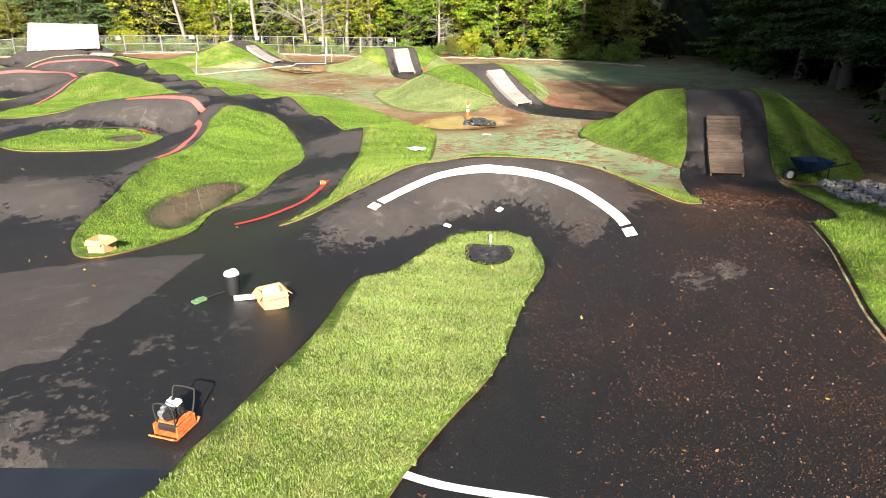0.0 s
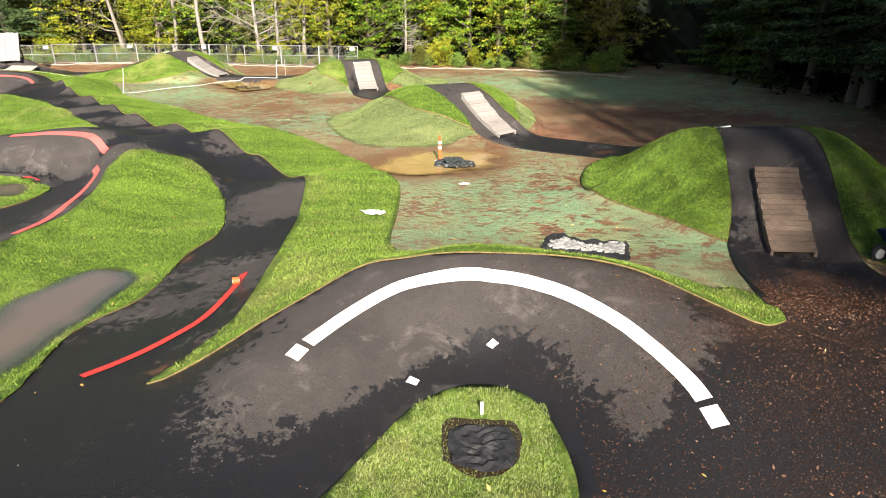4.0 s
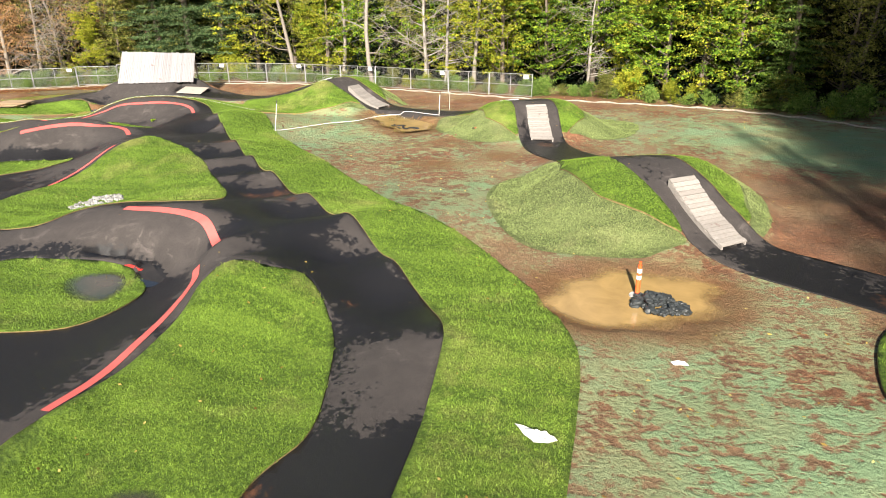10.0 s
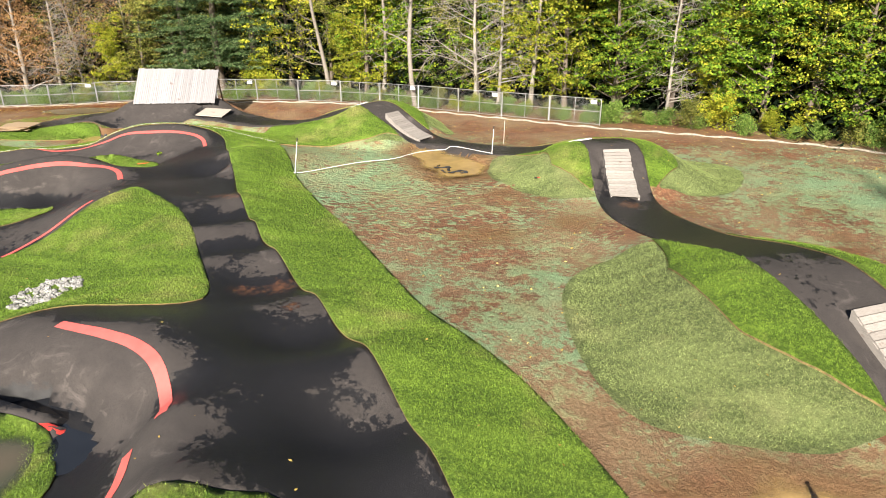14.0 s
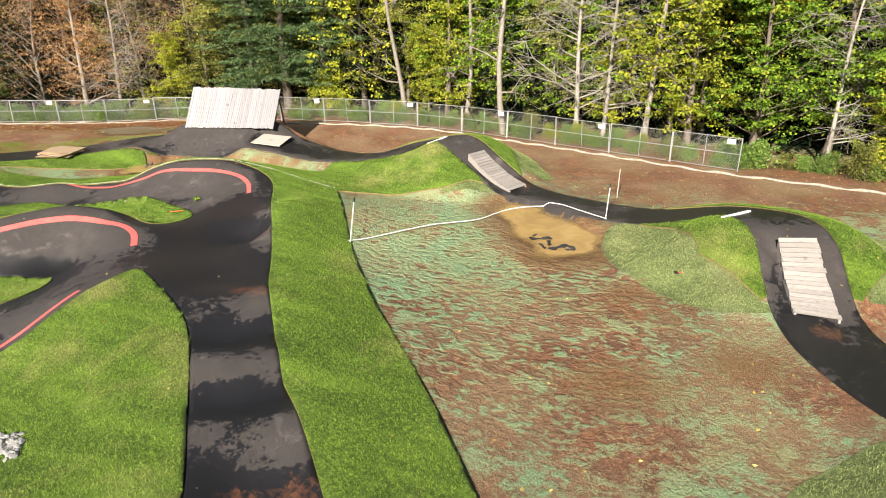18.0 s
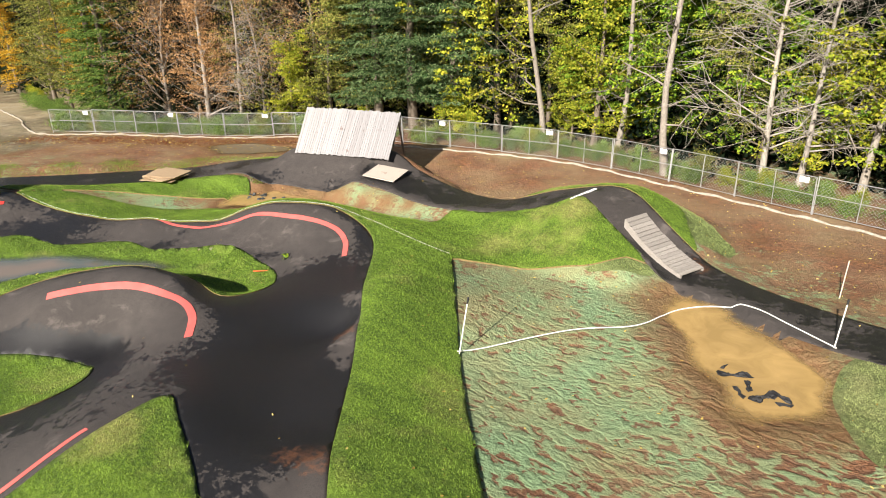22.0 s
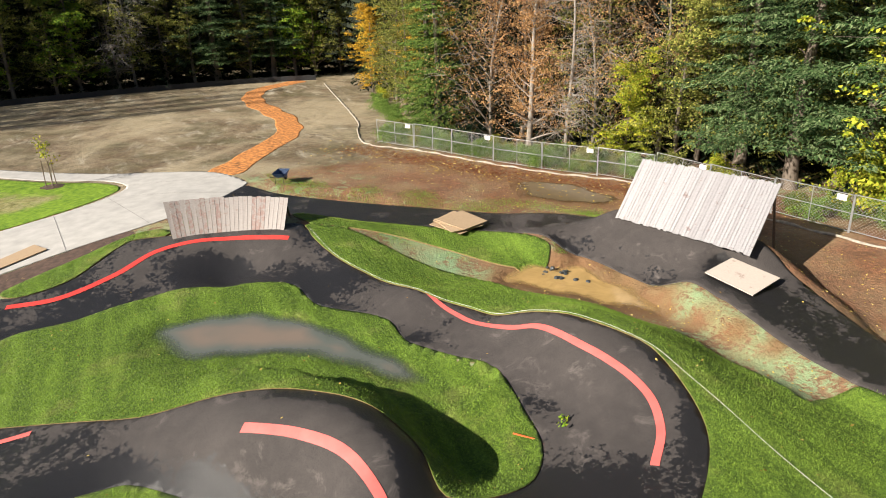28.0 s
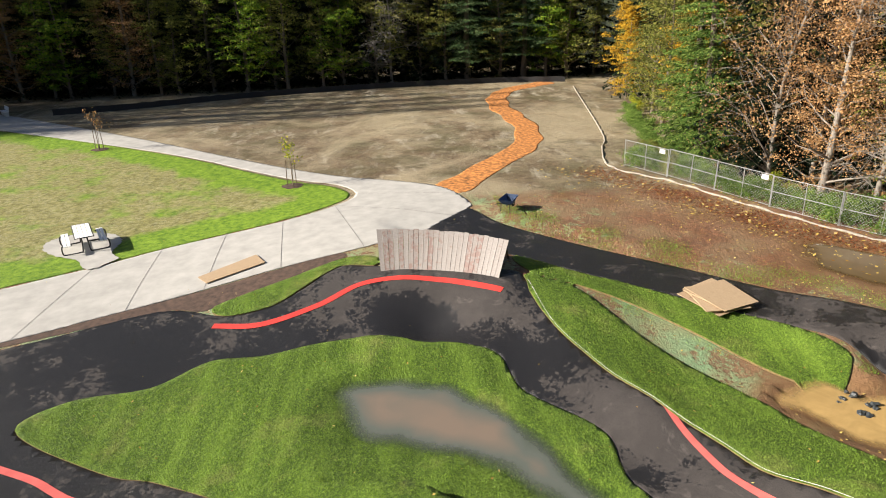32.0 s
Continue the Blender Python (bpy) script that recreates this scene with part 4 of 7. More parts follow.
for wname, outline, level, deep in (("pond0", POND0, -0.10, 0.3), ("pond5", POND5, -0.42, 0.2), ("pond3", POND3, -0.06, 0.2), ("pool3", POOL3, -0.06, 0.06), ("mud_cone", MUD_CONE, 0.33, 0.12), ("mud_hose", MUD_HOSE, 0.42, 0.12), ("mud_nw", MUD_NW, -0.28, 0.12), ("pool_sw", POOL_SW, 0.76, 0.06), ("mud_fence", MUD_FENCE, 0.09, 0.02)):
    d = inside(catmull(outline, True, 5), XX, YY, 2.0)
    d = d + (0.22 if wname.startswith("mud") else 0.18 if wname.startswith("pond") else 0.0)
    d = d + (0.1 if wname.startswith("mud") else 0.04) * (np.sin(XX * 3.1 + 2 * np.sin(YY * 1.7)) + np.sin(YY * 4.3 + XX * 1.3))
    u = np.clip(d / 0.7, 0, 1)
    outer = np.clip(1 + d / 1.0, 0, 1)
    H = np.where(d > 0, np.minimum(H, level - 0.01) * (1 - u) + (level - deep) * u, np.maximum(H, level + 0.02) * outer + H * (1 - outer))
    if wname.startswith("pond"):
        H = np.where((d <= 0) & (d > -1.7) & (isle > 0.15), np.minimum(H, level + 0.02 - 0.17 * d), H)
    if wname.startswith("mud"):
        damp = np.maximum(damp, np.clip(1 + d / 1.6, 0, 1))
    WATERS[wname] = (d, level)


for cx, cy, cr in ((-28.2, 48.4, 0.8), (-27.0, 48.5, 0.8), (-25.8, 48.8, 0.7), (-24.6, 48.9, 0.6), (-6.5, 35.5, 1.6), (-4.2, 37.2, 1.3), (-7.2, 40.0, 1.0), (-43.5, 50.6, 1.3), (-45.5, 49.0, 1.1), (-48.0, 45.5, 0.9), (-49.2, 43.6, 0.9), (-49.7, 41.5, 0.9)):
    damp = np.maximum(damp, 0.85 * np.exp(-((XX - cx) ** 2 + (YY - cy) ** 2) / cr**2))


def height(x, y):
    """The land's height at a place."""
    i = int(np.clip(np.searchsorted(GX, x) - 1, 0, len(GX) - 2))
    j = int(np.clip(np.searchsorted(GY, y) - 1, 0, len(GY) - 2))
    u, v = (x - GX[i]) / (GX[i + 1] - GX[i]), (y - GY[j]) / (GY[j + 1] - GY[j])
    return float((H[j, i] * (1 - u) + H[j, i + 1] * u) * (1 - v) + (H[j + 1, i] * (1 - u) + H[j + 1, i + 1] * u) * v)


def sheet(name, field_d, lift, material, skirt=0.0, attrs=(), level=None, edge_material=None):
    """The part of the land where field_d is positive, cut along its outline, with a skirt round its edge."""
    ny, nx = field_d.shape
    f = field_d
    fmax = np.maximum.reduce([f[:-1, :-1], f[1:, :-1], f[:-1, 1:], f[1:, 1:]])
    cells = np.argwhere(fmax > 0)
    verts, index, faces, rim, vals = [], {}, [], [], []
    Z = H + lift if level is None else np.full_like(H, level)

    def corner(j, i):
        key = j * nx + i
        if key not in index:
            index[key] = len(verts)
            verts.append((GX[i], GY[j], Z[j, i]))
            vals.append([a[j, i] for _, a in attrs])
        return index[key]

    def cut(j0, i0, j1, i1):
        a, b = j0 * nx + i0, j1 * nx + i1
        key = (min(a, b), max(a, b))
        if key not in index:
            t = f[j0, i0] / (f[j0, i0] - f[j1, i1])
            index[key] = len(verts)
            verts.append((GX[i0] + t * (GX[i1] - GX[i0]), GY[j0] + t * (GY[j1] - GY[j0]), Z[j0, i0] + t * (Z[j1, i1] - Z[j0, i0])))
            vals.append([a_[j0, i0] + t * (a_[j1, i1] - a_[j0, i0]) for _, a_ in attrs])
        return index[key]

    for j, i in cells:
        ring = [(j, i), (j, i + 1), (j + 1, i + 1), (j + 1, i)]
        ins = [f[p] > 0 for p in ring]
        if all(ins):
            faces.append([corner(*p) for p in ring])
            continue
        poly, marks = [], []
        for n in range(4):
            p, q = ring[n], ring[(n + 1) % 4]
            if ins[n]:
                poly.append(corner(*p))
                marks.append(0)
            if ins[n] != ins[(n + 1) % 4]:
                poly.append(cut(*p, *q))
                marks.append(1 if ins[n] else 2)
        if len(poly) >= 3:
            faces.append(poly)
            if skirt:
                for n in range(len(poly)):
                    m2 = (n + 1) % len(poly)
                    if marks[n] == 1 and marks[m2] == 2:
                        rim.append((poly[n], poly[m2]))
    top = len(faces)
    low = {}
    for a, b in rim:
        for v in (a, b):
            if v not in low:
                low[v] = len(verts)
                x, y, z = verts[v]
                verts.append((x, y, z - skirt))
                vals.append(vals[v])
        faces.append([b, a, low[a], low[b]])
    me = bpy.data.meshes.new(name)
    me.from_pydata([tuple(map(float, v)) for v in verts], [], faces)
    me.materials.append(material)
    if edge_material:
        me.materials.append(edge_material)
    flags = np.ones(len(faces), bool)
    flags[top:] = False
    me.polygons.foreach_set("use_smooth", flags)
    if edge_material:
        ids = np.zeros(len(faces), np.int32)
        ids[top:] = 1
        me.polygons.foreach_set("material_index", ids)
    for n, (aname, _) in enumerate(attrs):
        at = me.attributes.new(aname, "FLOAT", "POINT")
        at.data.foreach_set("value", np.array([v[n] for v in vals], np.float32))
    me.update()
    return new(name, me)


def stripe(name, line, width, material, lift=0.012, label="", category="line", kind="structure"):
    """A painted line that lies on the land."""
    p = resample(catmull(np.array(line)[:, :2], n=8), 0.12)
    vs, fs = [], []
    n = len(p)
    for i in range(n):
        d = p[min(i + 1, n - 1)] - p[max(i - 1, 0)]
        d = d / np.hypot(*d)
        w = width if not callable(width) else width(i / (n - 1))
        for s in (-1, -0.33, 0.33, 1):
            q = p[i] + s * w / 2 * np.array([-d[1], d[0]])
            vs.append((q[0], q[1], height(*q) + lift))
    for i in range(n - 1):
        fs += [(4 * i + c, 4 * i + c + 1, 4 * i + c + 5, 4 * i + c + 4) for c in range(3)]
    ob = meshed(name, vs, fs, material, smooth=True)
    return tagged(ob, label, category, kind=kind)


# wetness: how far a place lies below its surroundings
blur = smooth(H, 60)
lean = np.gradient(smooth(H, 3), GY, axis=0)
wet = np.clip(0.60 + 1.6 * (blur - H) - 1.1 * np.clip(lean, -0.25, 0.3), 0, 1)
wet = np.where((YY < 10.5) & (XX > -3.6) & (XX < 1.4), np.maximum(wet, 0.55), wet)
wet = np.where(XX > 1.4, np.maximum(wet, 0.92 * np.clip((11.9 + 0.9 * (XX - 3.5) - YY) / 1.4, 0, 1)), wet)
DRY = [(-3.9, 9.9), (-3.9, 7.5), (-4.1, 5.8), (-6.7, 4.5), (-9, 7), (-6.7, 8.9)]
for cx, cy, cr, amt in ((-20.5, 39.6, 2.4, 0.4), (-22.3, 40.0, 1.6, 0.3), (-17.3, 36.5, 1.3, 0.3), (-8.8, 26.2, 1.7, 0.4), (-4.3, 24.2, 1.1, 0.3), (-3.9, 18.3, 1.0, 0.35), (-37, 36.5, 1.3, 0.3), (-35.5, 39.6, 1.2, 0.3), (-26, 42.9, 1.3, -0.3), (-24.5, 36.9, 1.0, -0.25), (0.5, 12.9, 2.2, -0.2), (-3.6, 15.8, 1.5, -0.28), (-3.7, 20.6, 1.4, -0.25), (-9.5, 28.9, 0.8, -0.2), (-28.5, 36.0, 1.2, -0.3), (-31.5, 41.6, 0.9, -0.2), (-11.2, 25.4, 1.6, -0.3), (4.9, 9.2, 0.7, -0.42), (4.1, 8.9, 0.5, -0.4), (-0.6, 7.4, 0.35, -0.4), (-1.0, 6.0, 0.3, -0.35), (-3.6, 22.3, 1.1, 0.3), (-7.4, 26.3, 1.1, 0.3), (-5.4, 24.6, 0.8, 0.25), (-13.3, 31.9, 0.9, 0.25), (-6.2, 25.6, 0.6, -0.2), (-11.3, 24.9, 1.0, -0.3), (-12.3, 25.0, 1.0, -0.3), (-10.3, 24.3, 0.7, -0.25), (-24, 37.0, 1.0, -0.2), (-24.5, 43.0, 1.0, -0.25)):
    wet = wet + amt * np.exp(-((XX - cx) ** 2 + (YY - cy) ** 2) / cr**2)
lip = np.minimum(along([(x, y, 0, 0) for x, y, _ in BERM1_RIM[:6]], XX, YY)[0], along([(x - 0.1, y + 0.45, 0, 0) for x, y, _ in RED3], XX, YY)[0])
wet = wet + 0.42 * np.exp(-((lip / 0.42) ** 2))
wet = wet + 0.3 * np.exp(-(((isles[5] + 0.3) / 0.4) ** 2)) * (YY < 39.3) * (XX > -28)
for ring in (isles[3], isles[4], isles[0]):
    wet = wet + 0.3 * np.exp(-(((ring + 0.35) / 0.45) ** 2))
wet = np.clip(wet, 0, 1)
wet = np.where(inside(DRY, XX, YY) > 0, 0.1, wet)
clay = np.zeros_like(XX)
for cx, cy, cr in ((-18.5, 39.0, 0.6), (-15.4, 35.2, 0.7), (-15.9, 35.0, 0.5), (-10.6, 30.2, 0.7), (-11.3, 29.7, 0.6), (-4.6, 17.6, 0.4), (-5.3, 23.2, 0.3), (-24.2, 41.2, 0.5), (-9.4, 28.7, 0.35), (-3.2, 12.6, 0.4), (-12.9, 48.3, 0.7), (-2.6, 39.3, 0.6), (6.3, 25.6, 0.8), (7.6, 15.4, 1.0)):
    clay = np.maximum(clay, np.exp(-((XX - cx) ** 2 + (YY - cy) ** 2) / cr**2))
litter = np.clip(np.exp(-(((XX - 5.5) / 5) ** 2) - ((YY - 8) / 7) ** 2) * 1.0, 0, 1) * 0.45
litter = np.maximum(litter, np.exp(-(((XX - 6.6) / 2.0) ** 2) - ((YY - 14.6 + 0.25 * (XX - 6)) / 0.8) ** 2))
seed = 0.42 * np.ones_like(XX)
for sx, sy, rx, ry, amt in ((-14.5, 41.5, 5, 6, 0.5), (2.5, 19.0, 4, 3.5, 0.24), (4.5, 22.5, 2.5, 2.5, 0.1), (9, 42, 7, 6, 0.5), (6, 32, 4.5, 6, -0.3), (11, 32, 5, 5, -0.3), (-26.5, 49.2, 3.5, 0.7, 0.2), (-30.5, 49.0, 1.5, 0.6, 0.2), (-24.5, 48.0, 2, 0.6, 0.15), (-36.5, 43.8, 3, 1, 0.4), (-6, 33, 3.5, 4, 0.12), (-28, 47, 6, 2.0, -0.1), (-8.5, 37, 3.5, 3.5, -0.32), (-3, 26.3, 2.5, 2.5, -0.15), (3, 39, 4, 4, -0.25), (-10, 54, 16, 4, -0.55), (-32, 56, 16, 4, -0.55), (-45, 49, 8, 6, -0.5), (12, 24, 5, 5, -0.5)):
    seed += amt * np.exp(-(((XX - sx) / rx) ** 2) - ((YY - sy) / ry) ** 2)
seed = np.clip(seed, 0, 1)
ripple = 0.12 + 0.95 * np.exp(-((((XX + 11.5) / 6.5) ** 2 + ((YY - 40) / 7.0) ** 2) ** 2)) + 0.45 * np.exp(-(((XX - 2.5) / 4) ** 2) - ((YY - 19) / 4) ** 2)
meadow = np.clip((-XX - 49) / 2.0, 0, 1)

ground = sheet("ground", np.ones_like(H), -0.03, M_FIELD, attrs=(("seed", seed), ("meadow", meadow), ("ripple", ripple), ("damp", damp)))
tagged(ground, "bare brown clay field with patches of green sprayed seed", "ground", kind="structure")
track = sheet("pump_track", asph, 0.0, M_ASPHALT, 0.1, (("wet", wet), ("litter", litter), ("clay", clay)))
tagged(track, "black asphalt pump track with rollers and banked berms, partly wet", "pump track", kind="structure")
dry_pale = np.zeros_like(XX)
for cx, cy, cr, amt in ((-7.9, 23.0, 0.9, 0.75), (-6.2, 23.1, 0.7, 0.6), (-5.2, 21.2, 0.5, 0.5), (-5.2, 16.6, 0.6, 0.6), (-5.6, 14.3, 0.6, 0.6), (-5.7, 11.6, 0.8, 0.4), (-18.9, 33.4, 1.0, 0.8), (-17.9, 31.2, 1.2, 0.6), (-19.0, 31.0, 0.8, 0.6), (-15.4, 32.6, 0.7, 0.5), (-17.0, 48.4, 1.0, 0.85), (-18.3, 48.6, 0.8, 0.6), (0.2, 31.0, 0.8, 0.5), (-5.0, 43.4, 0.7, 0.5), (-25.0, 38.9, 0.6, 0.3), (-0.3, 8.4, 0.9, 0.5), (0.6, 6.6, 0.8, 0.4)):
    dry_pale = np.maximum(dry_pale, amt * np.exp(-((XX - cx) ** 2 + (YY - cy) ** 2) / cr**2))
# lawn paler towards its south end, the lobe paler throughout
dry_pale = np.maximum(dry_pale, 0.45 * np.clip((27 - YY) / 8, 0, 1) * (lawn_d > 0))
dry_pale = np.maximum(dry_pale, 0.5 * (isles[0] > 0))
turf = sheet("sod_lawn", sod, 0.025, M_SOD, 0.07, (("dry_pale", dry_pale),), edge_material=M_EDGE)
tagged(turf, "freshly laid bright green sod between the track sections", "lawn", kind="structure")
young = sheet("sown_grass", pale, -0.02, M_PALE)
tagged(young, "pale young grass sown on the mound flanks", "grass", kind="structure")
pavement = sheet("pavement", conc_d, -0.01, M_CONCRETE, 0.1)
tagged(pavement, "pale concrete footpath curving through the park", "pavement", kind="structure")
PARK = [(-37.4, 12), (-42.3, 20.5), (-44.3, 23.5), (-46, 25.9), (-48.2, 29.9), (-50.2, 32.1), (-52.3, 33.0), (-54.7, 31.6), (-56.7, 28.8), (-64.8, 18.9), (-76.7, 0.4), (-80, -10), (-45, -12)]
park_d = inside(catmull(PARK, True, 3), XX, YY, 6.0)
park = sheet("park_lawn", park_d, -0.015, M_PARK, 0.05, (("inner", np.clip((park_d - 1.0) / 3.0, 0, 0.75)),))
tagged(park, "patchy yellow-green park lawn beside the footpath", "lawn", kind="structure")
MULCHL = [(-52.0, 38.3, 0, 1.2), (-56.7, 41.0, 0, 1.0), (-62.8, 44.2, 0, 0.95), (-69.7, 45.1, 0, 0.95), (-80, 44.5, 0, 1.0), (-88.2, 46.3, 0, 1.0), (-93.5, 51.5, 0, 1.2)]
mul_d, _ = along(MULCHL, XX, YY)
mul_d = mul_d + 0.10 * np.sin(XX * 1.1 + 2 * np.sin(YY * 0.9)) + 0.05 * np.sin(YY * 2.3 + XX)
mulch = sheet("mulch_path", np.minimum(-mul_d, -conc_d), -0.02, M_MULCH, 0.05)
tagged(mulch, "winding path of bright orange bark mulch", "path", kind="structure")
DIRT = [(-38.1, 23), (-39.7, 25.9), (-41.7, 30.4), (-42.8, 33.4), (-41.9, 33.4), (-41, 31.8), (-40.3, 30.2), (-39.4, 29.0), (-39.6, 27.4), (-37.6, 22.6)]
dirt = sheet("dirt_strip", inside(catmull(DIRT, True, 4), XX, YY), -0.02, M_DIRT)
tagged(dirt, "dark crumbly soil between footpath and track", "soil", kind="structure")

for wname, (d, level) in WATERS.items():
    if wname == "mud_fence":
        nm, mt, lb, ct = "rain_puddle", M_DITCH, "brown leaf-strewn rain puddle along the fence", "puddle"
    elif wname.startswith("mud"):
        nm, mt, lb, ct = "mud_puddle", M_MUD, "ochre muddy puddle lying on the clay field", "puddle"
    elif wname.startswith("pool"):
        nm, mt, lb, ct = "rain_puddle", M_WET, "dark rain puddle standing on the asphalt", "puddle"
    else:
        nm, mt, lb, ct = "pond", M_POND if wname == "pond5" else M_CLEARPOND, "shallow murky rain pond in the sod hollow", "pond"
    tagged(sheet(nm, d, 0, mt, attrs=(("deep", np.clip(d / (0.75 if wname == "pond0" else 1.1), 0, 1)),), level=level + 0.012), lb, ct, kind="structure")

whole = resample(catmull(LINE0, n=10), 0.05)
for a, b in ((0.0, 0.045), (0.051, 0.95), (0.956, 1.0)):
    stripe("white_line", whole[int(a * len(whole)) : max(int(b * len(whole)), int(a * len(whole)) + 4)], 0.205, M_WHITE, label="broad white line painted along the berm rim")
stripe("red_line", RED3, 0.22, M_SUNLITRED, label="red line painted along the berm rim, sunlight in its paler colour")
stripe("red_line", RED3B, 0.18, M_SUNLITRED, label="red line painted on the inner berm face, sunlight in its paler colour")
stripe("red_line", RED2, 0.2, M_SUNLITRED, label="red line painted along the berm rim, sunlight in its paler colour")
stripe("red_line", RED2B, 0.14, M_SUNLITRED, label="thin red line painted beside the sod mound")
stripe("red_line", RED1, 0.17, M_SUNLITRED, label="red line painted along the berm rim, sunlight in its paler colour")
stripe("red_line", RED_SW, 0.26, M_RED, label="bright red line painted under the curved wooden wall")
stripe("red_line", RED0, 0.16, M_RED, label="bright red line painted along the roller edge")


# ------------------------------------------------------------ grass blades, needles and leaves
def scatter(mask, amount, seed_n):
    """Random places where mask is positive, with the land's height."""
    rng = np.random.default_rng(seed_n)
    m = mask[:-1, :-1]
    fine = (np.diff(GX)[None, :] < 0.3) & (np.diff(GY)[:, None] < 0.3)
    wgt = np.where(fine, np.clip(m, 0, 1), 0).ravel()
    pick = rng.choice(len(wgt), amount, p=wgt / wgt.sum())
    j, i = np.divmod(pick, m.shape[1])
    u, v = rng.random(amount), rng.random(amount)
    x, y = GX[i] + u * 0.2, GY[j] + v * 0.2
    f = (mask[j, i] * (1 - u) + mask[j, i + 1] * u) * (1 - v) + (mask[j + 1, i] * (1 - u) + mask[j + 1, i + 1] * u) * v
    z = (H[j, i] * (1 - u) + H[j, i + 1] * u) * (1 - v) + (H[j + 1, i] * (1 - u) + H[j + 1, i + 1] * u) * v
    keep = f > 0.5 * np.clip(mask[j, i], 0, 1)
    return np.c_[x, y, z][keep], rng


def flakes(name, pts, corners, material, dry_pale_at=None):
    """One mesh of many small pieces; corners has shape (pieces, corners, 3), relative to pts."""
    n, k = corners.shape[:2]
    me = bpy.data.meshes.new(name)
    me.vertices.add(n * k)
    me.vertices.foreach_set("co", (pts[:, None, :] + corners).astype(np.float32).ravel())
    me.loops.add(n * k)
    me.loops.foreach_set("vertex_index", np.arange(n * k, dtype=np.int32))
    me.polygons.add(n)
    me.polygons.foreach_set("loop_start", np.arange(0, n * k, k, dtype=np.int32))
    me.polygons.foreach_set("loop_total", np.full(n, k, np.int32))
    if dry_pale_at is not None:
        at = me.attributes.new("dry_pale", "FLOAT", "POINT")
        at.data.foreach_set("value", np.repeat(dry_pale_at, k).astype(np.float32))
    me.materials.append(material)
    me.update(calc_edges=True)
    return new(name, me)


def blades(name, mask, amount, tall, seed_n, material, label, lift=0.02):
    p, rng = scatter(mask, amount, seed_n)
    amount = len(p)
    p[:, 2] += lift
    a = rng.uniform(0, 2 * np.pi, amount)
    w = rng.uniform(0.004, 0.010, amount)
    side = np.c_[np.cos(a), np.sin(a), np.zeros(amount)] * w[:, None]
    tip = np.c_[rng.normal(0, 0.45, (amount, 2)), np.ones(amount)] * (tall * rng.uniform(0.5, 1.2, amount))[:, None]
    tip *= (0.65 + 0.7 * (0.5 + 0.5 * np.sin(p[:, 0] * 41 + 3 * np.sin(p[:, 1] * 17)) * np.sin(p[:, 1] * 37 + 2 * np.sin(p[:, 0] * 23))))[:, None]
    return tagged(flakes(name, p, np.stack([-side, side, tip], 1), material, dry_pale[np.searchsorted(GY, p[:, 1]) - 1, np.searchsorted(GX, p[:, 0]) - 1]), label, "grass", kind="stuff")


def leaves(name, mask, amount, size, seed_n, material, label, lift=0.03, flat=0.25):
    p, rng = scatter(mask, amount, seed_n)
    amount = len(p)
    p[:, 2] += lift
    a = rng.uniform(0, 2 * np.pi, amount)
    s = size * rng.uniform(0.5, 1.3, amount)[:, None]
    u = np.c_[np.cos(a), np.sin(a), rng.normal(0, flat, amount)] * s
    v = np.c_[-np.sin(a), np.cos(a), rng.normal(0, flat, amount)] * s * 0.6
    return tagged(flakes(name, p, np.stack([-u, v * 0.9, u, -v], 1), material), label, "leaves", kind="stuff")


blades("grass_blades", np.where(sod > 0.03, 1.0, 0), 600000, 0.05, 21, M_BLADE, "dense short green blades of the laid sod")
blades("young_grass_blades", np.where(pale > 0.03, 1.0, 0), 60000, 0.04, 22, M_PALEBLADE, "sparse pale young grass blades", -0.02)
needle_mask = np.where((asph > 0.05) & (XX > 1.5) & (YY < 18), np.exp(-(((XX - 6) / 3.8) ** 2) - ((YY - 9) / 9) ** 2), 0) + np.where((asph > 0.02) & (asph < 0.4) & (YY < 14), 0.12, 0)
clumpy = 0.55 + np.clip(0.8 * np.sin(XX * 1.9 + 2 * np.sin(YY * 1.3)) * np.sin(YY * 2.3 + 1.5 * np.sin(XX * 0.9)), 0, 1)
drift = np.exp(-(((XX - 6.6) / 1.8) ** 2) - ((YY - 14.6 + 0.25 * (XX - 6)) / 0.7) ** 2) * (asph > 0.02)
leaves("needle_litter", needle_mask * clumpy, 115000, 0.0088, 23, M_NEEDLE, "brown needles and leaf crumbs strewn on asphalt", 0.006, 0.2)
leaves("needle_litter", needle_mask, 4000, 0.013, 63, M_NEEDLE, "brown needles and leaf crumbs strewn on asphalt", 0.006, 0.2)
leaves("needle_litter", drift + 0.02 * needle_mask, 9000, 0.022, 64, M_NEEDLE, "drift of rusty leaf crumbs at the foot of the jump", 0.008, 0.3)
leaves("grit", np.where((asph > 0.05) & (YY < 12) & (XX < 1.0) & (XX > -9), 1.0, 0) * clumpy, 5000, 0.011, 65, M_GRIT, "pale grit and chips strewn on the asphalt", 0.005, 0.2)
leaves("fallen_leaves", np.where(sod > 0.1, 1.0, 0), 480, 0.036, 24, M_FALLEN, "yellow and tan fallen leaves on the grass", 0.06)
leaves("fallen_leaves", np.where((asph < -0.2) & (sod < -0.1) & (XX > -50) & (YY > 14), 0.15 + np.clip((YY - 44 - 0.1 * XX) / 12, 0, 1), 0), 6000, 0.042, 25, M_FALLEN, "yellow and tan fallen leaves on bare soil", -0.02)
leaves("fallen_leaves", np.where(asph > 0.1, 1.0, 0), 220, 0.035, 26, M_FALLEN, "single fallen leaves on the asphalt", 0.012)
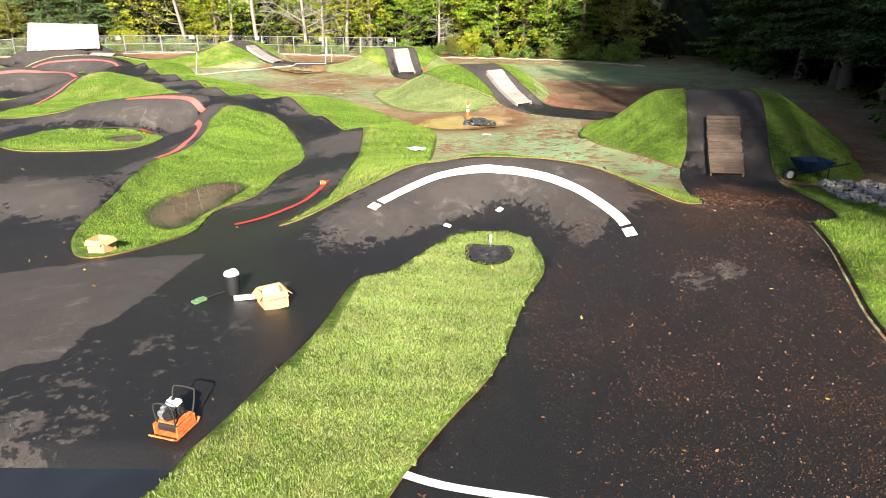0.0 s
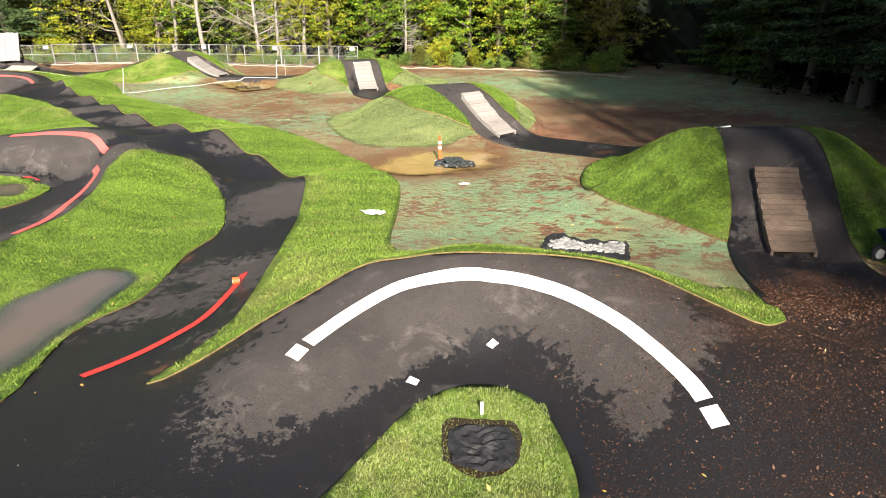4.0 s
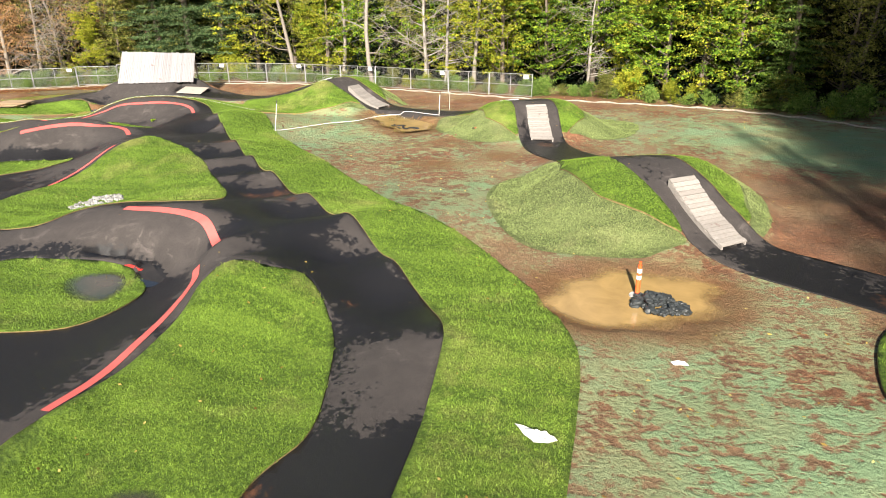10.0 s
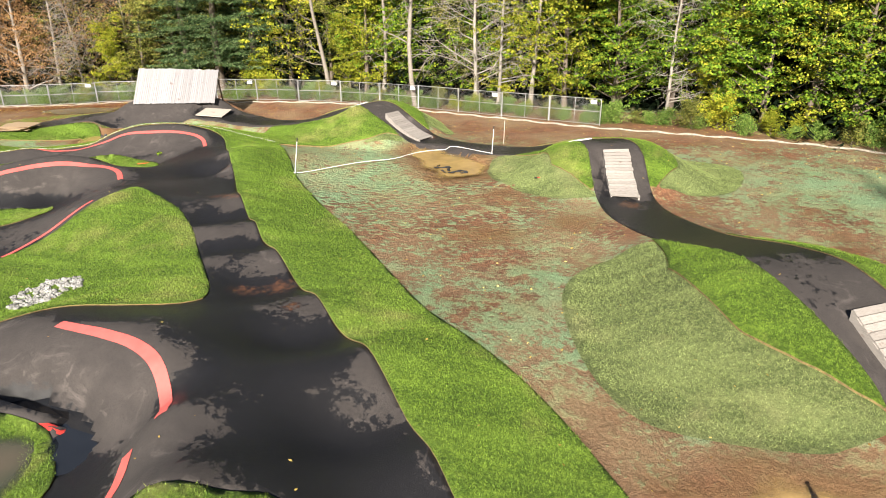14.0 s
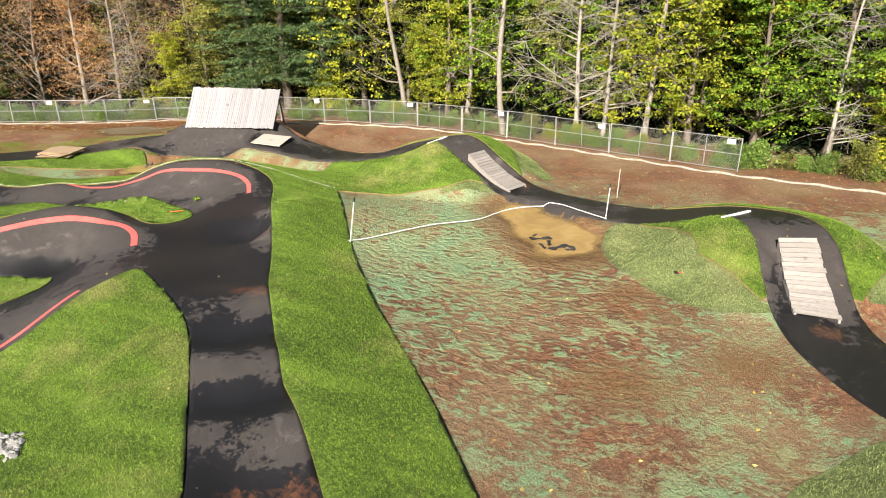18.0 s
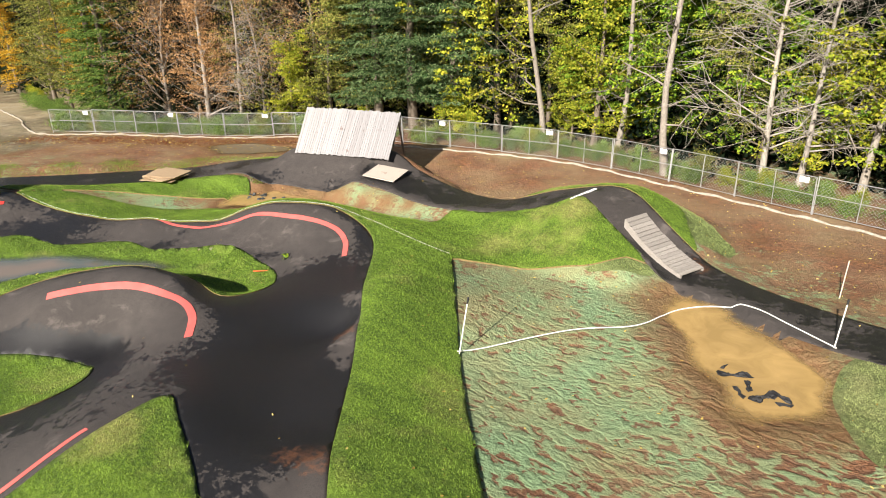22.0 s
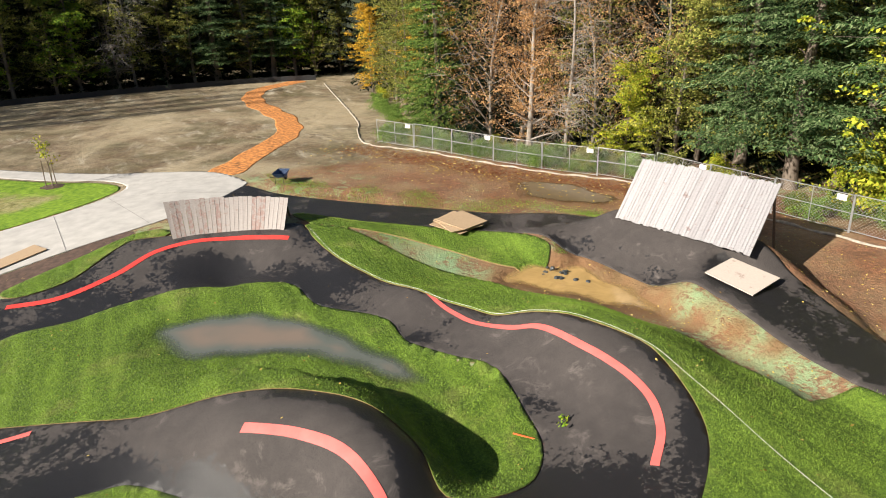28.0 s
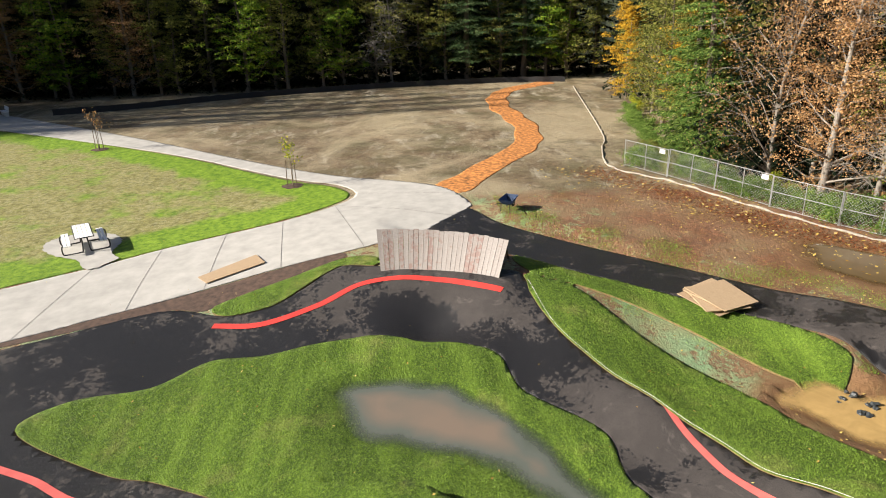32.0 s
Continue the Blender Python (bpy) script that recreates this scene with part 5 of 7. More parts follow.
logs = resample([(-53.4, 46.6), (-48.8, 48.9), (-45.1, 50.8), (-42.3, 52.6), (-39.9, 54.2), (-38.2, 55.6)], 0.5)
log_d = np.sqrt(np.min([(XX - x) ** 2 + (YY - y) ** 2 for x, y in logs], 0))
strip = np.where((asph < -0.3) & (sod < -0.1), np.exp(-((log_d / 1.1) ** 2)), 0)
leaves("fallen_leaves", strip, 9000, 0.045, 71, M_RUSTLEAF, "rusty leaf litter drifted along the log edge", 0.0, 0.3)
leaves("fallen_leaves", np.where((asph < -0.3) & (sod < -0.1), np.exp(-((log_d / 2.6) ** 2)), 0), 900, 0.075, 72, M_FALLEN, "yellow maple leaves lying along the log edge", 0.055, 0.2)
blades("grass_blades", np.where(isles[0] > 0.03, 1.0, 0), 110000, 0.04, 27, M_PALEBLADE, "dense short green blades of the laid sod")
weedy = np.where((road_d > 0.1) & (road_d < 2.4) & (asph < -0.05) & (sod < -0.05) & (conc_d < -0.2) & (XX < -33) & (YY > 40), np.clip(0.5 + 0.9 * np.sin(XX * 0.9 + 1.5 * np.sin(YY * 0.7)) * np.sin(YY * 1.1 + XX * 0.4), 0, 1) * np.clip(2.4 - road_d, 0, 1), 0)
blades("weed_blades", weedy, 22000, 0.07, 28, M_BLADE, "patchy wild grass along the asphalt edge", -0.04)


# ------------------------------------------------------------ wooden features
def deck_ramp(bl, br, tl, tr, boards, sag, material, label):
    """A plank-covered kicker: side beams, and each board across them."""
    bl, br, tl, tr = (Vector(p) for p in (bl, br, tl, tr))
    base = (bl + br) / 2
    ob = thing("wooden_ramp", Matrix.Translation(base), label, "ramp", "wooden jump ramps")

    def at(u, s):
        p = bl.lerp(br, s).lerp(tl.lerp(tr, s), u)
        p.z -= sag * 4 * u * (1 - u)
        return p - base

    for i in range(boards):
        u0, u1 = (i + 0.05) / boards, (i + 0.95) / boards
        c = [at(u0, 0), at(u0, 1), at(u1, 1), at(u1, 0)]
        nrm = (c[1] - c[0]).cross(c[3] - c[0]).normalized() * 0.035
        j = [nrm * random.uniform(0.8, 1.25) for _ in range(2)]
        out = (c[1] - c[0]).normalized() * random.uniform(-0.025, 0.025)
        top = [c[0] + j[0] + out, c[1] + j[1] + out, c[2] + j[1] + out, c[3] + j[0] + out]
        low = [p + out for p in c]
        meshed("plank", [*low, *top], [(3, 2, 1, 0), (4, 5, 6, 7), (0, 1, 5, 4), (1, 2, 6, 5), (2, 3, 7, 6), (3, 0, 4, 7)], material, ob)
    for s in (0.03, 0.97):
        vs, fs = [], []
        for i in range(9):
            p = at(i / 8, s)
            side = (at(0, 1) - at(0, 0)).normalized() * 0.025
            foot = Vector((p.x, p.y, min(p.z - 0.1, height(p.x + base.x, p.y + base.y) - base.z - 0.03)))
            vs += [p - side, p + side, foot - side, foot + side]
        for i in range(8):
            a = 4 * i
            fs += [(a, a + 4, a + 6, a + 2), (a + 1, a + 3, a + 7, a + 5), (a, a + 1, a + 5, a + 4), (a + 2, a + 6, a + 7, a + 3)]
        fs += [(0, 2, 3, 1), (32, 33, 35, 34)]
        meshed("side_beam", vs, fs, material, ob)
    return ob


for (bl, br, tl, tr, nb, sag), mat, lab in zip(RAMPS, (M_OLDWOOD, M_DECKWOOD, M_DECKWOOD, M_DECKWOOD), ("dark weathered plank ramp on the first asphalt jump", "grey plank ramp rising onto the grassy mound", "bleached plank ramp on the middle mound", "grey plank ramp on the far mound")):
    deck_ramp(bl, br, tl, tr, nb, sag, mat, lab)


def plank_wall(bl, br, tl, tr, n, bow, posts, label, material=None):
    """A leaning wall ride of upright boards on rails and props."""
    bl, br, tl, tr = (Vector(p) for p in (bl, br, tl, tr))
    base = (bl + br) / 2
    ob = thing("wall_ride", Matrix.Translation(base), label, "wall ride")
    across = (br - bl).normalized()
    back = Vector((-across.y, across.x, 0))

    def at(s, u):
        p = bl.lerp(br, s).lerp(tl.lerp(tr, s), u) + back * bow * 4 * s * (1 - s)
        return p - base

    for i in range(n):
        s0, s1 = (i + 0.03) / n, (i + 0.97) / n
        u0, u1 = random.uniform(-0.02, 0.0), 1 + random.uniform(-0.012, 0.018)
        f = [at(s0, u0), at(s1, u0), at(s1, u1), at(s0, u1)]
        nrm = (f[1] - f[0]).cross(f[3] - f[0]).normalized() * 0.03
        lift = nrm * random.uniform(-0.25, 0.25)
        f = [p + lift for p in f]
        g = [p - nrm for p in f]
        meshed("plank", [*f, *g], [(0, 1, 2, 3), (7, 6, 5, 4), (0, 4, 5, 1), (1, 5, 6, 2), (2, 6, 7, 3), (3, 7, 4, 0)], material or M_WALLWOOD, ob)
    for u in (0.15, 0.5, 0.88):
        vs, fs = tube([at(s, u) + back * 0.09 for s in np.linspace(0.01, 0.99, 9)], 0.045, 4)
        meshed("rail", vs, fs, M_WALLWOOD, ob)
    for s in np.linspace(0.04, 0.96, posts):
        a = at(s, 0.92) + back * 0.12
        foot = a + back * 0.75
        foot.z = height(foot.x + base.x, foot.y + base.y) - base.z - 0.05
        part("prop", rodded(a, foot, 0.05, n=4), M_OLDWOOD, ob)
        low = at(s, 0.05) + back * 0.12
        part("post", rodded(a, (low.x, low.y, foot.z - 0.02), 0.05, n=4), M_OLDWOOD, ob)
    return ob


plank_wall((-32.97, 50.25, 1.15), (-27.8, 51.35, 1.3), (-33.28, 51.57, 3.14), (-28.94, 53.67, 2.95), 44, 0.1, 6, "tall leaning wall of bleached upright boards")
plank_wall((-40.5, 35.05, 0.42), (-38.95, 39.05, 0.5), (-41.25, 34.95, 1.72), (-39.9, 39.55, 1.6), 26, 0.35, 5, "low curved wooden wall of upright boards with red scuffs", M_SCUFFED)


def lying_sheet(name, corners, material, label, category, thick=0.03):
    vs = [Vector(c) for c in corners]
    ob = meshed(name, [*vs, *[v + Vector((0, 0, thick)) for v in vs]], [(3, 2, 1, 0), (4, 5, 6, 7), (0, 1, 5, 4), (1, 2, 6, 5), (2, 3, 7, 6), (3, 0, 4, 7)], material)
    return tagged(ob, label, category)


lying_sheet("plywood_sheet", [PLY[0], PLY[1], PLY[3], PLY[2]], M_PLY, "pale plywood sheet lying tilted on the asphalt bank", "plywood")


# ------------------------------------------------------------ fence along the wood
FENCE = [(-5.0, 54.9), (-11.3, 56.5), (-16.3, 57.9), (-22, 59.2), (-27.8, 58.4), (-31, 57.9), (-36, 57.3), (-39.5, 56.9), (-43.1, 54.3), (-47.3, 52.0), (-51.1, 50.4), (-54.9, 48.4)]
CURB = [(13.5, 47.5), (9.9, 50.6), (6, 52.4), (2, 53.1), (-1, 53.5), (-5.8, 54.2), (-11.3, 55.8), (-16.3, 57.2), (-22, 58.5), (-27.8, 57.7), (-31, 57.2), (-36, 56.6), (-39.5, 56.2), (-43.1, 53.6), (-47.3, 51.3), (-51.1, 49.7), (-54.7, 47.6), (-60, 48.6), (-65, 50), (-90, 54)]


def fence_panel(a, b, sign):
    a, b = Vector(a), Vector(b)
    d = (b - a)
    w = d.length
    ob = thing("fence_panel", Matrix.Translation(a) @ Matrix.Rotation(math.atan2(d.y, d.x), 4, "Z"), "temporary chain-link fence panel on a galvanised frame", "fence", "fence along the wood")
    hgt = 1.5
    lean = random.uniform(-0.05, 0.08)
    up = lambda x, z: (x, lean * z, z)
    for x in (0.02, w - 0.02):
        part("post", rodded(up(x, -0.1), up(x, hgt), 0.024, n=6), M_STEEL, ob)
    part("mid_post", rodded(up(w / 2, 0.05), up(w / 2, hgt), 0.016, n=6), M_STEEL, ob)
    for z in (0.08, 0.78, hgt - 0.02):
        part("rail", rodded(up(0.02, z), up(w - 0.02, z), 0.018, n=6), M_STEEL, ob)
    bm = bmesh.new()
    step = 0.14
    n = int(w / step)
    r = 0.0028
    for i in range(-int(hgt / step), n):
        for sgn in (1, -1):
            x0, z0 = i * step, 0.08
            x1, z1 = x0 + 1.4, 1.48
            if x0 < 0:
                z0, x0 = z0 - x0, 0
            if x1 > w:
                z1, x1 = z1 - (x1 - w), w
            if z1 <= z0:
                continue
            if sgn < 0:
                x0, x1 = w - x0, w - x1
            vs = [bm.verts.new(up(x0, z0 - r * 1.4)), bm.verts.new(up(x1, z1 - r * 1.4)), bm.verts.new(up(x1, z1 + r * 1.4)), bm.verts.new(up(x0, z0 + r * 1.4))]
            bm.faces.new(vs)
    part("wire_mesh", bm, M_STEEL, ob)
    if sign:
        part("sign", boxed(0.36, 0.012, 0.22, Matrix.Translation((w * 0.12 + 0.1, -0.035 + lean * 1.3, 1.3))), M_SHEET, ob, "small white notice plate")
    return ob


fl = resample(FENCE, 3.0)
for n, (a, b) in enumerate(zip(fl[:-1], fl[1:])):
    fence_panel((*a, height(*a) - 0.05), (*b, height(*b) - 0.05), n % 2 == 0)

# silt roll at the edge of the field
cp = resample(catmull(CURB, n=5), 0.5)
vs, fs = tube([(x, y, height(x, y) - 0.0 + 0.04 * math.sin(i * 1.7)) for i, (x, y) in enumerate(cp)], [0.06 + 0.018 * math.sin(i * 2.3) for i in range(len(cp))], 7)
tagged(meshed("silt_roll", vs, fs, M_FABRIC, smooth=True), "pale straw-filled silt roll along the wood edge", "silt roll", kind="structure")


# ------------------------------------------------------------ trees
def leaf_mesh(name, clumps, size, material, rng, per=5, droop=0.0, puffed=False):
    """Many small leaf blades gathered in clumps. clumps: rows of centre and spread. puffed: leaves lie on the clump's shell, facing out and up."""
    c = np.repeat(np.array(clumps, float), per, 0)
    n = len(c)
    if puffed:
        d = rng.normal(0, 1, (n, 3))
        d[:, 2] = np.abs(d[:, 2]) * 0.9 - 0.25
        d /= np.linalg.norm(d, axis=1)[:, None]
        p = c[:, :3] + d * c[:, 3:] * rng.uniform(0.35, 1.05, (n, 1)) * (1, 1, 0.6)
        face = d * 0.8 + (0, 0, 0.55) + rng.normal(0, 0.45, (n, 3))
        u = np.cross(face, rng.normal(0, 1, (n, 3)))
        u /= np.linalg.norm(u, axis=1)[:, None] + 1e-9
        v = np.cross(face, u)
        v /= np.linalg.norm(v, axis=1)[:, None] + 1e-9
        s = size * rng.uniform(0.55, 1.35, (n, 1))
        return flakes(name, p, np.stack([-u * s * 0.9 - v * s * 0.3, -u * s * 0.1 + v * s * 0.75, u * s - v * s * 0.1, -u * s * 0.05 - v * s * 0.7], 1), material)
    p = c[:, :3] + rng.normal(0, 0.5, (n, 3)) * c[:, 3:]
    u = rng.normal(0, 1, (n, 3))
    u[:, 2] -= droop
    u /= np.linalg.norm(u, axis=1)[:, None]
    v = np.cross(u, rng.normal(0, 1, (n, 3)))
    v /= np.linalg.norm(v, axis=1)[:, None] + 1e-9
    s = size * rng.uniform(0.6, 1.4, n)[:, None]
    return flakes(name, p, np.stack([-u * s - v * s * 0.5, v * s * 0.8, u * s - v * s * 0.3], 1), material)


def trunk_mesh(name, h, r, rng, limbs, material, lean=0.3, limb_len=2.5, start=0.35, twigs=0, rise=0.5, apart=False, sway=0.12):
    """A tapered trunk with limbs and, if asked for, twigs. Gives the ends of the limbs."""
    vs, fs, tips = [], [], []
    bend = rng.normal(0, lean, 2)

    def stem(z):
        u = z / h
        return np.array([bend[0] * u * u + sway * math.sin(u * 7 + bend[1]), bend[1] * u * u + sway * math.sin(u * 5 + bend[0]), z])

    def add(points, radii, n):
        nonlocal vs, fs
        v, f = tube(points, list(radii), n)
        b = len(vs)
        vs.extend(v)
        fs.extend([tuple(i + b for i in g) for g in f])

    zs = np.linspace(-0.3, h, 9)
    add([stem(z) for z in zs], r * (1 - 0.85 * np.clip(zs / h, 0, 1)) * np.where(zs < 0.2, 1.3, 1), 7)
    bole = None
    if apart:
        bole = meshed(name, vs, fs, material, smooth=True)
        vs, fs = [], []
    for k in range(limbs):
        z0 = h * (start + (0.97 - start) * (k + rng.uniform(0, 1)) / limbs)
        a = rng.uniform(0, 2 * math.pi)
        ln = limb_len * rng.uniform(0.6, 1.2) * (1.15 - z0 / h * 0.75)
        d = np.array([math.cos(a), math.sin(a), rise * rng.uniform(0.4, 1.3)])
        p0 = stem(z0)
        pts = [p0 + d * ln * u + np.array([0, 0, 0.25 * ln * u * u * (1 if rise > 0 else -0.3)]) + rng.normal(0, 0.09 * ln, 3) * u for u in (0, 0.35, 0.7, 1)]
        rr = r * 0.34 * (1.1 - z0 / h)
        add(pts, [rr, rr * 0.7, rr * 0.4, rr * 0.12], 5)
        tips += [(q, ln) for q in pts[1:]]
        for _ in range(twigs):
            q = pts[rng.integers(1, 4)]
            e = q + (rng.normal(0, 1, 3) * (1, 1, 0.6) + d * 0.5) * ln * 0.32
            mid = (q + e) / 2 + rng.normal(0, 0.06 * ln, 3)
            add([q, mid, e + (0, 0, -0.12 * ln)], [max(rr * 0.3, 0.01), max(rr * 0.18, 0.007), 0.004], 3)
            tips.append((e, ln))
    if apart:
        tagged(meshed("bough", vs, fs, material, bole, smooth=True), "bare branching limb work", kind="stuff")
        return bole, tips, stem
    ob = meshed(name, vs, fs, material, smooth=True)
    return ob, tips, stem


def broadleaf(h, spread, material, label, seed_n, per=44, size=0.085, clumps_per=3, start=0.06, bark=None, limbs=34, name="tree"):
    """A tree or bush in leaf down to the ground."""
    rng = np.random.default_rng(seed_n)
    ob = thing(name, Matrix(), label, name, "bushes at the fence" if name == "bush" else "trees of the wood")
    tr, tips, stem = trunk_mesh("trunk", h, 0.016 * h, rng, limbs, bark or M_BARK, 0.4, spread, start, 1)
    tr.parent = ob
    cl = []
    for q, ln in tips:
        for _ in range(clumps_per):
            c = q + rng.normal(0, 0.26 * ln, 3) * (1, 1, 0.6)
            cl.append((c[0], c[1], max(c[2], 0.1), rng.uniform(0.3, 0.75) if name == "tree" else 0.27))
    crown = leaf_mesh("crown", cl, size, material, rng, per, puffed=name == "tree")
    crown.parent = ob
    return ob


def conifer(h, spread, label, seed_n, tiers=26, size=0.2, step=0.24, low=0.03, mat=None):
    rng = np.random.default_rng(seed_n)
    ob = thing("conifer", Matrix(), label, "tree", "trees of the wood")
    tr, _, stem = trunk_mesh("trunk", h, 0.018 * h, rng, 4, M_BARK, 0.15, 0.5, 0.2)
    tr.parent = ob
    vs, fs = [], []
    for k in range(tiers):
        u = k / tiers
        z = h * (low + (0.97 - low) * u)
        rad = spread * (1 - u) ** 0.8 * rng.uniform(0.8, 1.15) + 0.25
        n = int(5 + 4 * (1 - u))
        for b in range(n):
            a = 2 * math.pi * (b + rng.uniform(0, 0.8)) / n
            ln = rad * rng.uniform(0.65, 1.15)
            d = np.array([math.cos(a), math.sin(a), -0.12])
            side = np.array([-math.sin(a), math.cos(a), 0])
            for w in np.linspace(0.15, 1, max(5, int(ln / step))):
                p = stem(z) + d * ln * w + np.array([0, 0, -0.22 * ln * w * w + 0.1 * w])
                for s in (-1, 1):
                    for _ in range(2):
                        t = size * rng.uniform(0.8, 1.7) * (1.25 - 0.5 * w)
                        tip = p + side * s * t * 1.3 + d * t * rng.uniform(0.2, 1.0) + np.array([0, 0, -t * rng.uniform(0.2, 0.9)])
                        q = (p + tip) / 2
                        nv = d * t * 0.38
                        vs.append((p - nv * 0.6, q + nv * 1.5, tip))
    vs = np.array(vs)
    crown = flakes("crown", np.zeros((len(vs), 3)), vs, mat or M_CONIFER)
    crown.parent = ob
    return ob


def fir(h, spread, label, seed_n, tiers=24, low=0.06, fine=0.13, mat=None, power=0.75):
    """A fir with single drooping boughs, each with flat sprays of needles to both sides."""
    rng = np.random.default_rng(seed_n)
    ob = thing("conifer", Matrix(), label, "tree", "trees of the wood")
    tr, _, stem = trunk_mesh("trunk", h, 0.018 * h, rng, 4, M_BARK, 0.15, 0.5, 0.2)
    tr.parent = ob
    tri = []
    for k in range(tiers):
        u = (k + rng.uniform(0, 0.6)) / tiers
        z = h * (low + (0.98 - low) * u)
        rad = spread * (1 - u) ** power * rng.uniform(0.75, 1.15) + 0.2
        n = int(4 + 4 * (1 - u))
        a0 = rng.uniform(0, 6.28)
        for b in range(n):
            a = a0 + 2 * math.pi * (b + rng.uniform(0, 0.5)) / n
            ln = rad * rng.uniform(0.55, 1.15)
            d, side = np.array([math.cos(a), math.sin(a), 0.0]), np.array([-math.sin(a), math.cos(a), 0.0])
            m = max(4, int(ln / fine))
            w = (np.arange(m) + rng.uniform(0, 1, m)) / m
            w = w[w > 0.12]
            axis = stem(z) + rng.uniform(-0.25, 0.25) * np.array([0, 0, 1]) + d * (ln * w)[:, None] + np.outer(ln * (-0.42 * w + 0.24 * w * w), (0, 0, 1))
            reach = np.minimum(ln * 0.34 * (1.15 - w) + 0.12, 1.0)
            for sgn in (-1, 1):
                for f in (0.1, 0.3, 0.5, 0.75, 1.0):
                    q = axis + (side * sgn * 0.85 + d * 0.5) * (reach * f)[:, None] + np.outer(-0.22 * (reach * f) ** 1.3, (0, 0, 1)) + rng.normal(0, 0.03, (len(w), 3))
                    t = 0.07 + 0.11 * rng.random((len(w), 1))
                    out = side * sgn * rng.uniform(0.2, 1.0, (len(w), 1)) + d * rng.uniform(0.1, 0.9, (len(w), 1)) + np.outer(rng.uniform(-0.7, 0.05, len(w)), (0, 0, 1))
                    wide = np.cross(out, (0, 0, 1)) * 0.42 + rng.normal(0, 0.12, (len(w), 3))
                    tri.append(np.stack([q - wide * t * 0.7, q + out * t * 1.35, q + wide * t * 0.7], 1))
    tri = np.concatenate(tri)
    crown = flakes("crown", np.zeros((len(tri), 3)), tri, mat or M_CONIFER)
    crown.parent = ob
    return ob


def bare_tree(h, spread, label, seed_n, limbs=44, twigs=24, start=0.1, rise=0.3, leaves_mat=None, bark=None, per=22, sway=0.12):
    rng = np.random.default_rng(seed_n)
    ob = thing("bare_tree", Matrix(), label, "tree", "trees of the wood")
    tr, tips, _ = trunk_mesh("trunk", h, 0.0105 * h, rng, limbs, bark or M_GREYBARK, 1.1, spread, start, twigs, rise, True, sway)
    tr.parent = ob
    if leaves_mat:
        cl = [(*q, 0.6) for q, _ in tips]
        leaf_mesh("crown", cl, 0.046, leaves_mat, rng, per).parent = ob
    return ob


TREES = {
    "green": [broadleaf(11, 3.2, M_GREENLEAF, "leafy green maple with yellowing tips", 1), broadleaf(13, 3.4, M_GREENLEAF, "leafy green maple with yellowing tips", 2)],
    "yellow": [broadleaf(10, 2.8, M_YELLOWLEAF, "bright yellow-green autumn maple", 3), broadleaf(13, 3.0, M_YELLOWLEAF, "bright yellow-green autumn maple", 4, 36)],
    "orange": [bare_tree(12, 2.6, "thin tree with rusty orange leaves", 5, 40, 12, 0.04, 0.9, M_ORANGELEAF, None, 16), broadleaf(12, 2.4, M_ORANGELEAF, "thin tree with rusty orange leaves", 6, 34, 0.045, 4, 0.04, M_GREYBARK, 44)],
    "olive": [broadleaf(11, 2.7, M_OLIVE, "thin tree with olive brown leaves", 7, 34, 0.065), broadleaf(14, 3.0, M_OLIVE, "tall thin tree with sparse olive leaves", 8, 28, 0.065)],
    "gold": [broadleaf(11, 2.8, M_GOLD, "golden orange maple at the wood edge", 13, 36, 0.08)],
    "conifer": [fir(16, 3.5, "dark green fir with drooping branches", 9, 30, 0.14, 0.1), fir(15, 2.3, "narrow dense green conifer", 10, 44, 0.0, 0.1, M_GREENFIR), fir(15, 3.8, "broad dark green fir with layered boughs", 21, 28, 0.17, 0.1)],
    "backdrop": [conifer(18, 4.2, "tall fir deep in the wood with shade-dark needles", 14, 24, 0.26, 0.36, mat=M_SHADENEEDLE), conifer(20, 4.6, "tall fir deep in the wood with shade-dark needles", 15, 24, 0.28, 0.38, mat=M_SHADENEEDLE)],
    "tall": [fir(37, 4.2, "very tall fir with a bare lower trunk", 22, 30, 0.56, 0.2, M_SHADENEEDLE, 0.6), fir(34, 4.4, "very tall fir with shade-dark needles", 23, 40, 0.2, 0.24, M_SHADENEEDLE, 0.6)],
    "bare": [bare_tree(13, 3.6, "leafless pale grey alder with many twigs", 11, bark=M_PALEBARK), bare_tree(14, 3.4, "leafless pale grey alder with many twigs", 12, 40, 26, 0.12, 0.12, bark=M_PALEBARK)],
    "pole": [bare_tree(16, 2.6, "tall pale grey trunk with few branches and yellow leaves", 16, 20, 7, 0.14, 0.35, M_YELLOWLEAF, M_GREYBARK, 8, 0.45), bare_tree(17, 2.8, "tall pale grey trunk with crooked bare branches", 17, 20, 10, 0.12, 0.25, None, M_GREYBARK, 0, 0.5)],
    "bush": [broadleaf(2.0, 1.2, M_BRAMBLE, "low green bramble bush at the fence", 18, 9, 0.08, 4, 0.0, None, 22, "bush"), broadleaf(2.6, 1.3, M_OLIVE, "tangled olive bush at the wood edge", 19, 9, 0.07, 4, 0.0, None, 22, "bush"), broadleaf(2.4, 1.3, M_YELLOWLEAF, "small bright yellow-green bush at the fence", 20, 14, 0.07, 4, 0.0, None, 20, "bush")],
}
trng = random.Random(5)
used = set()


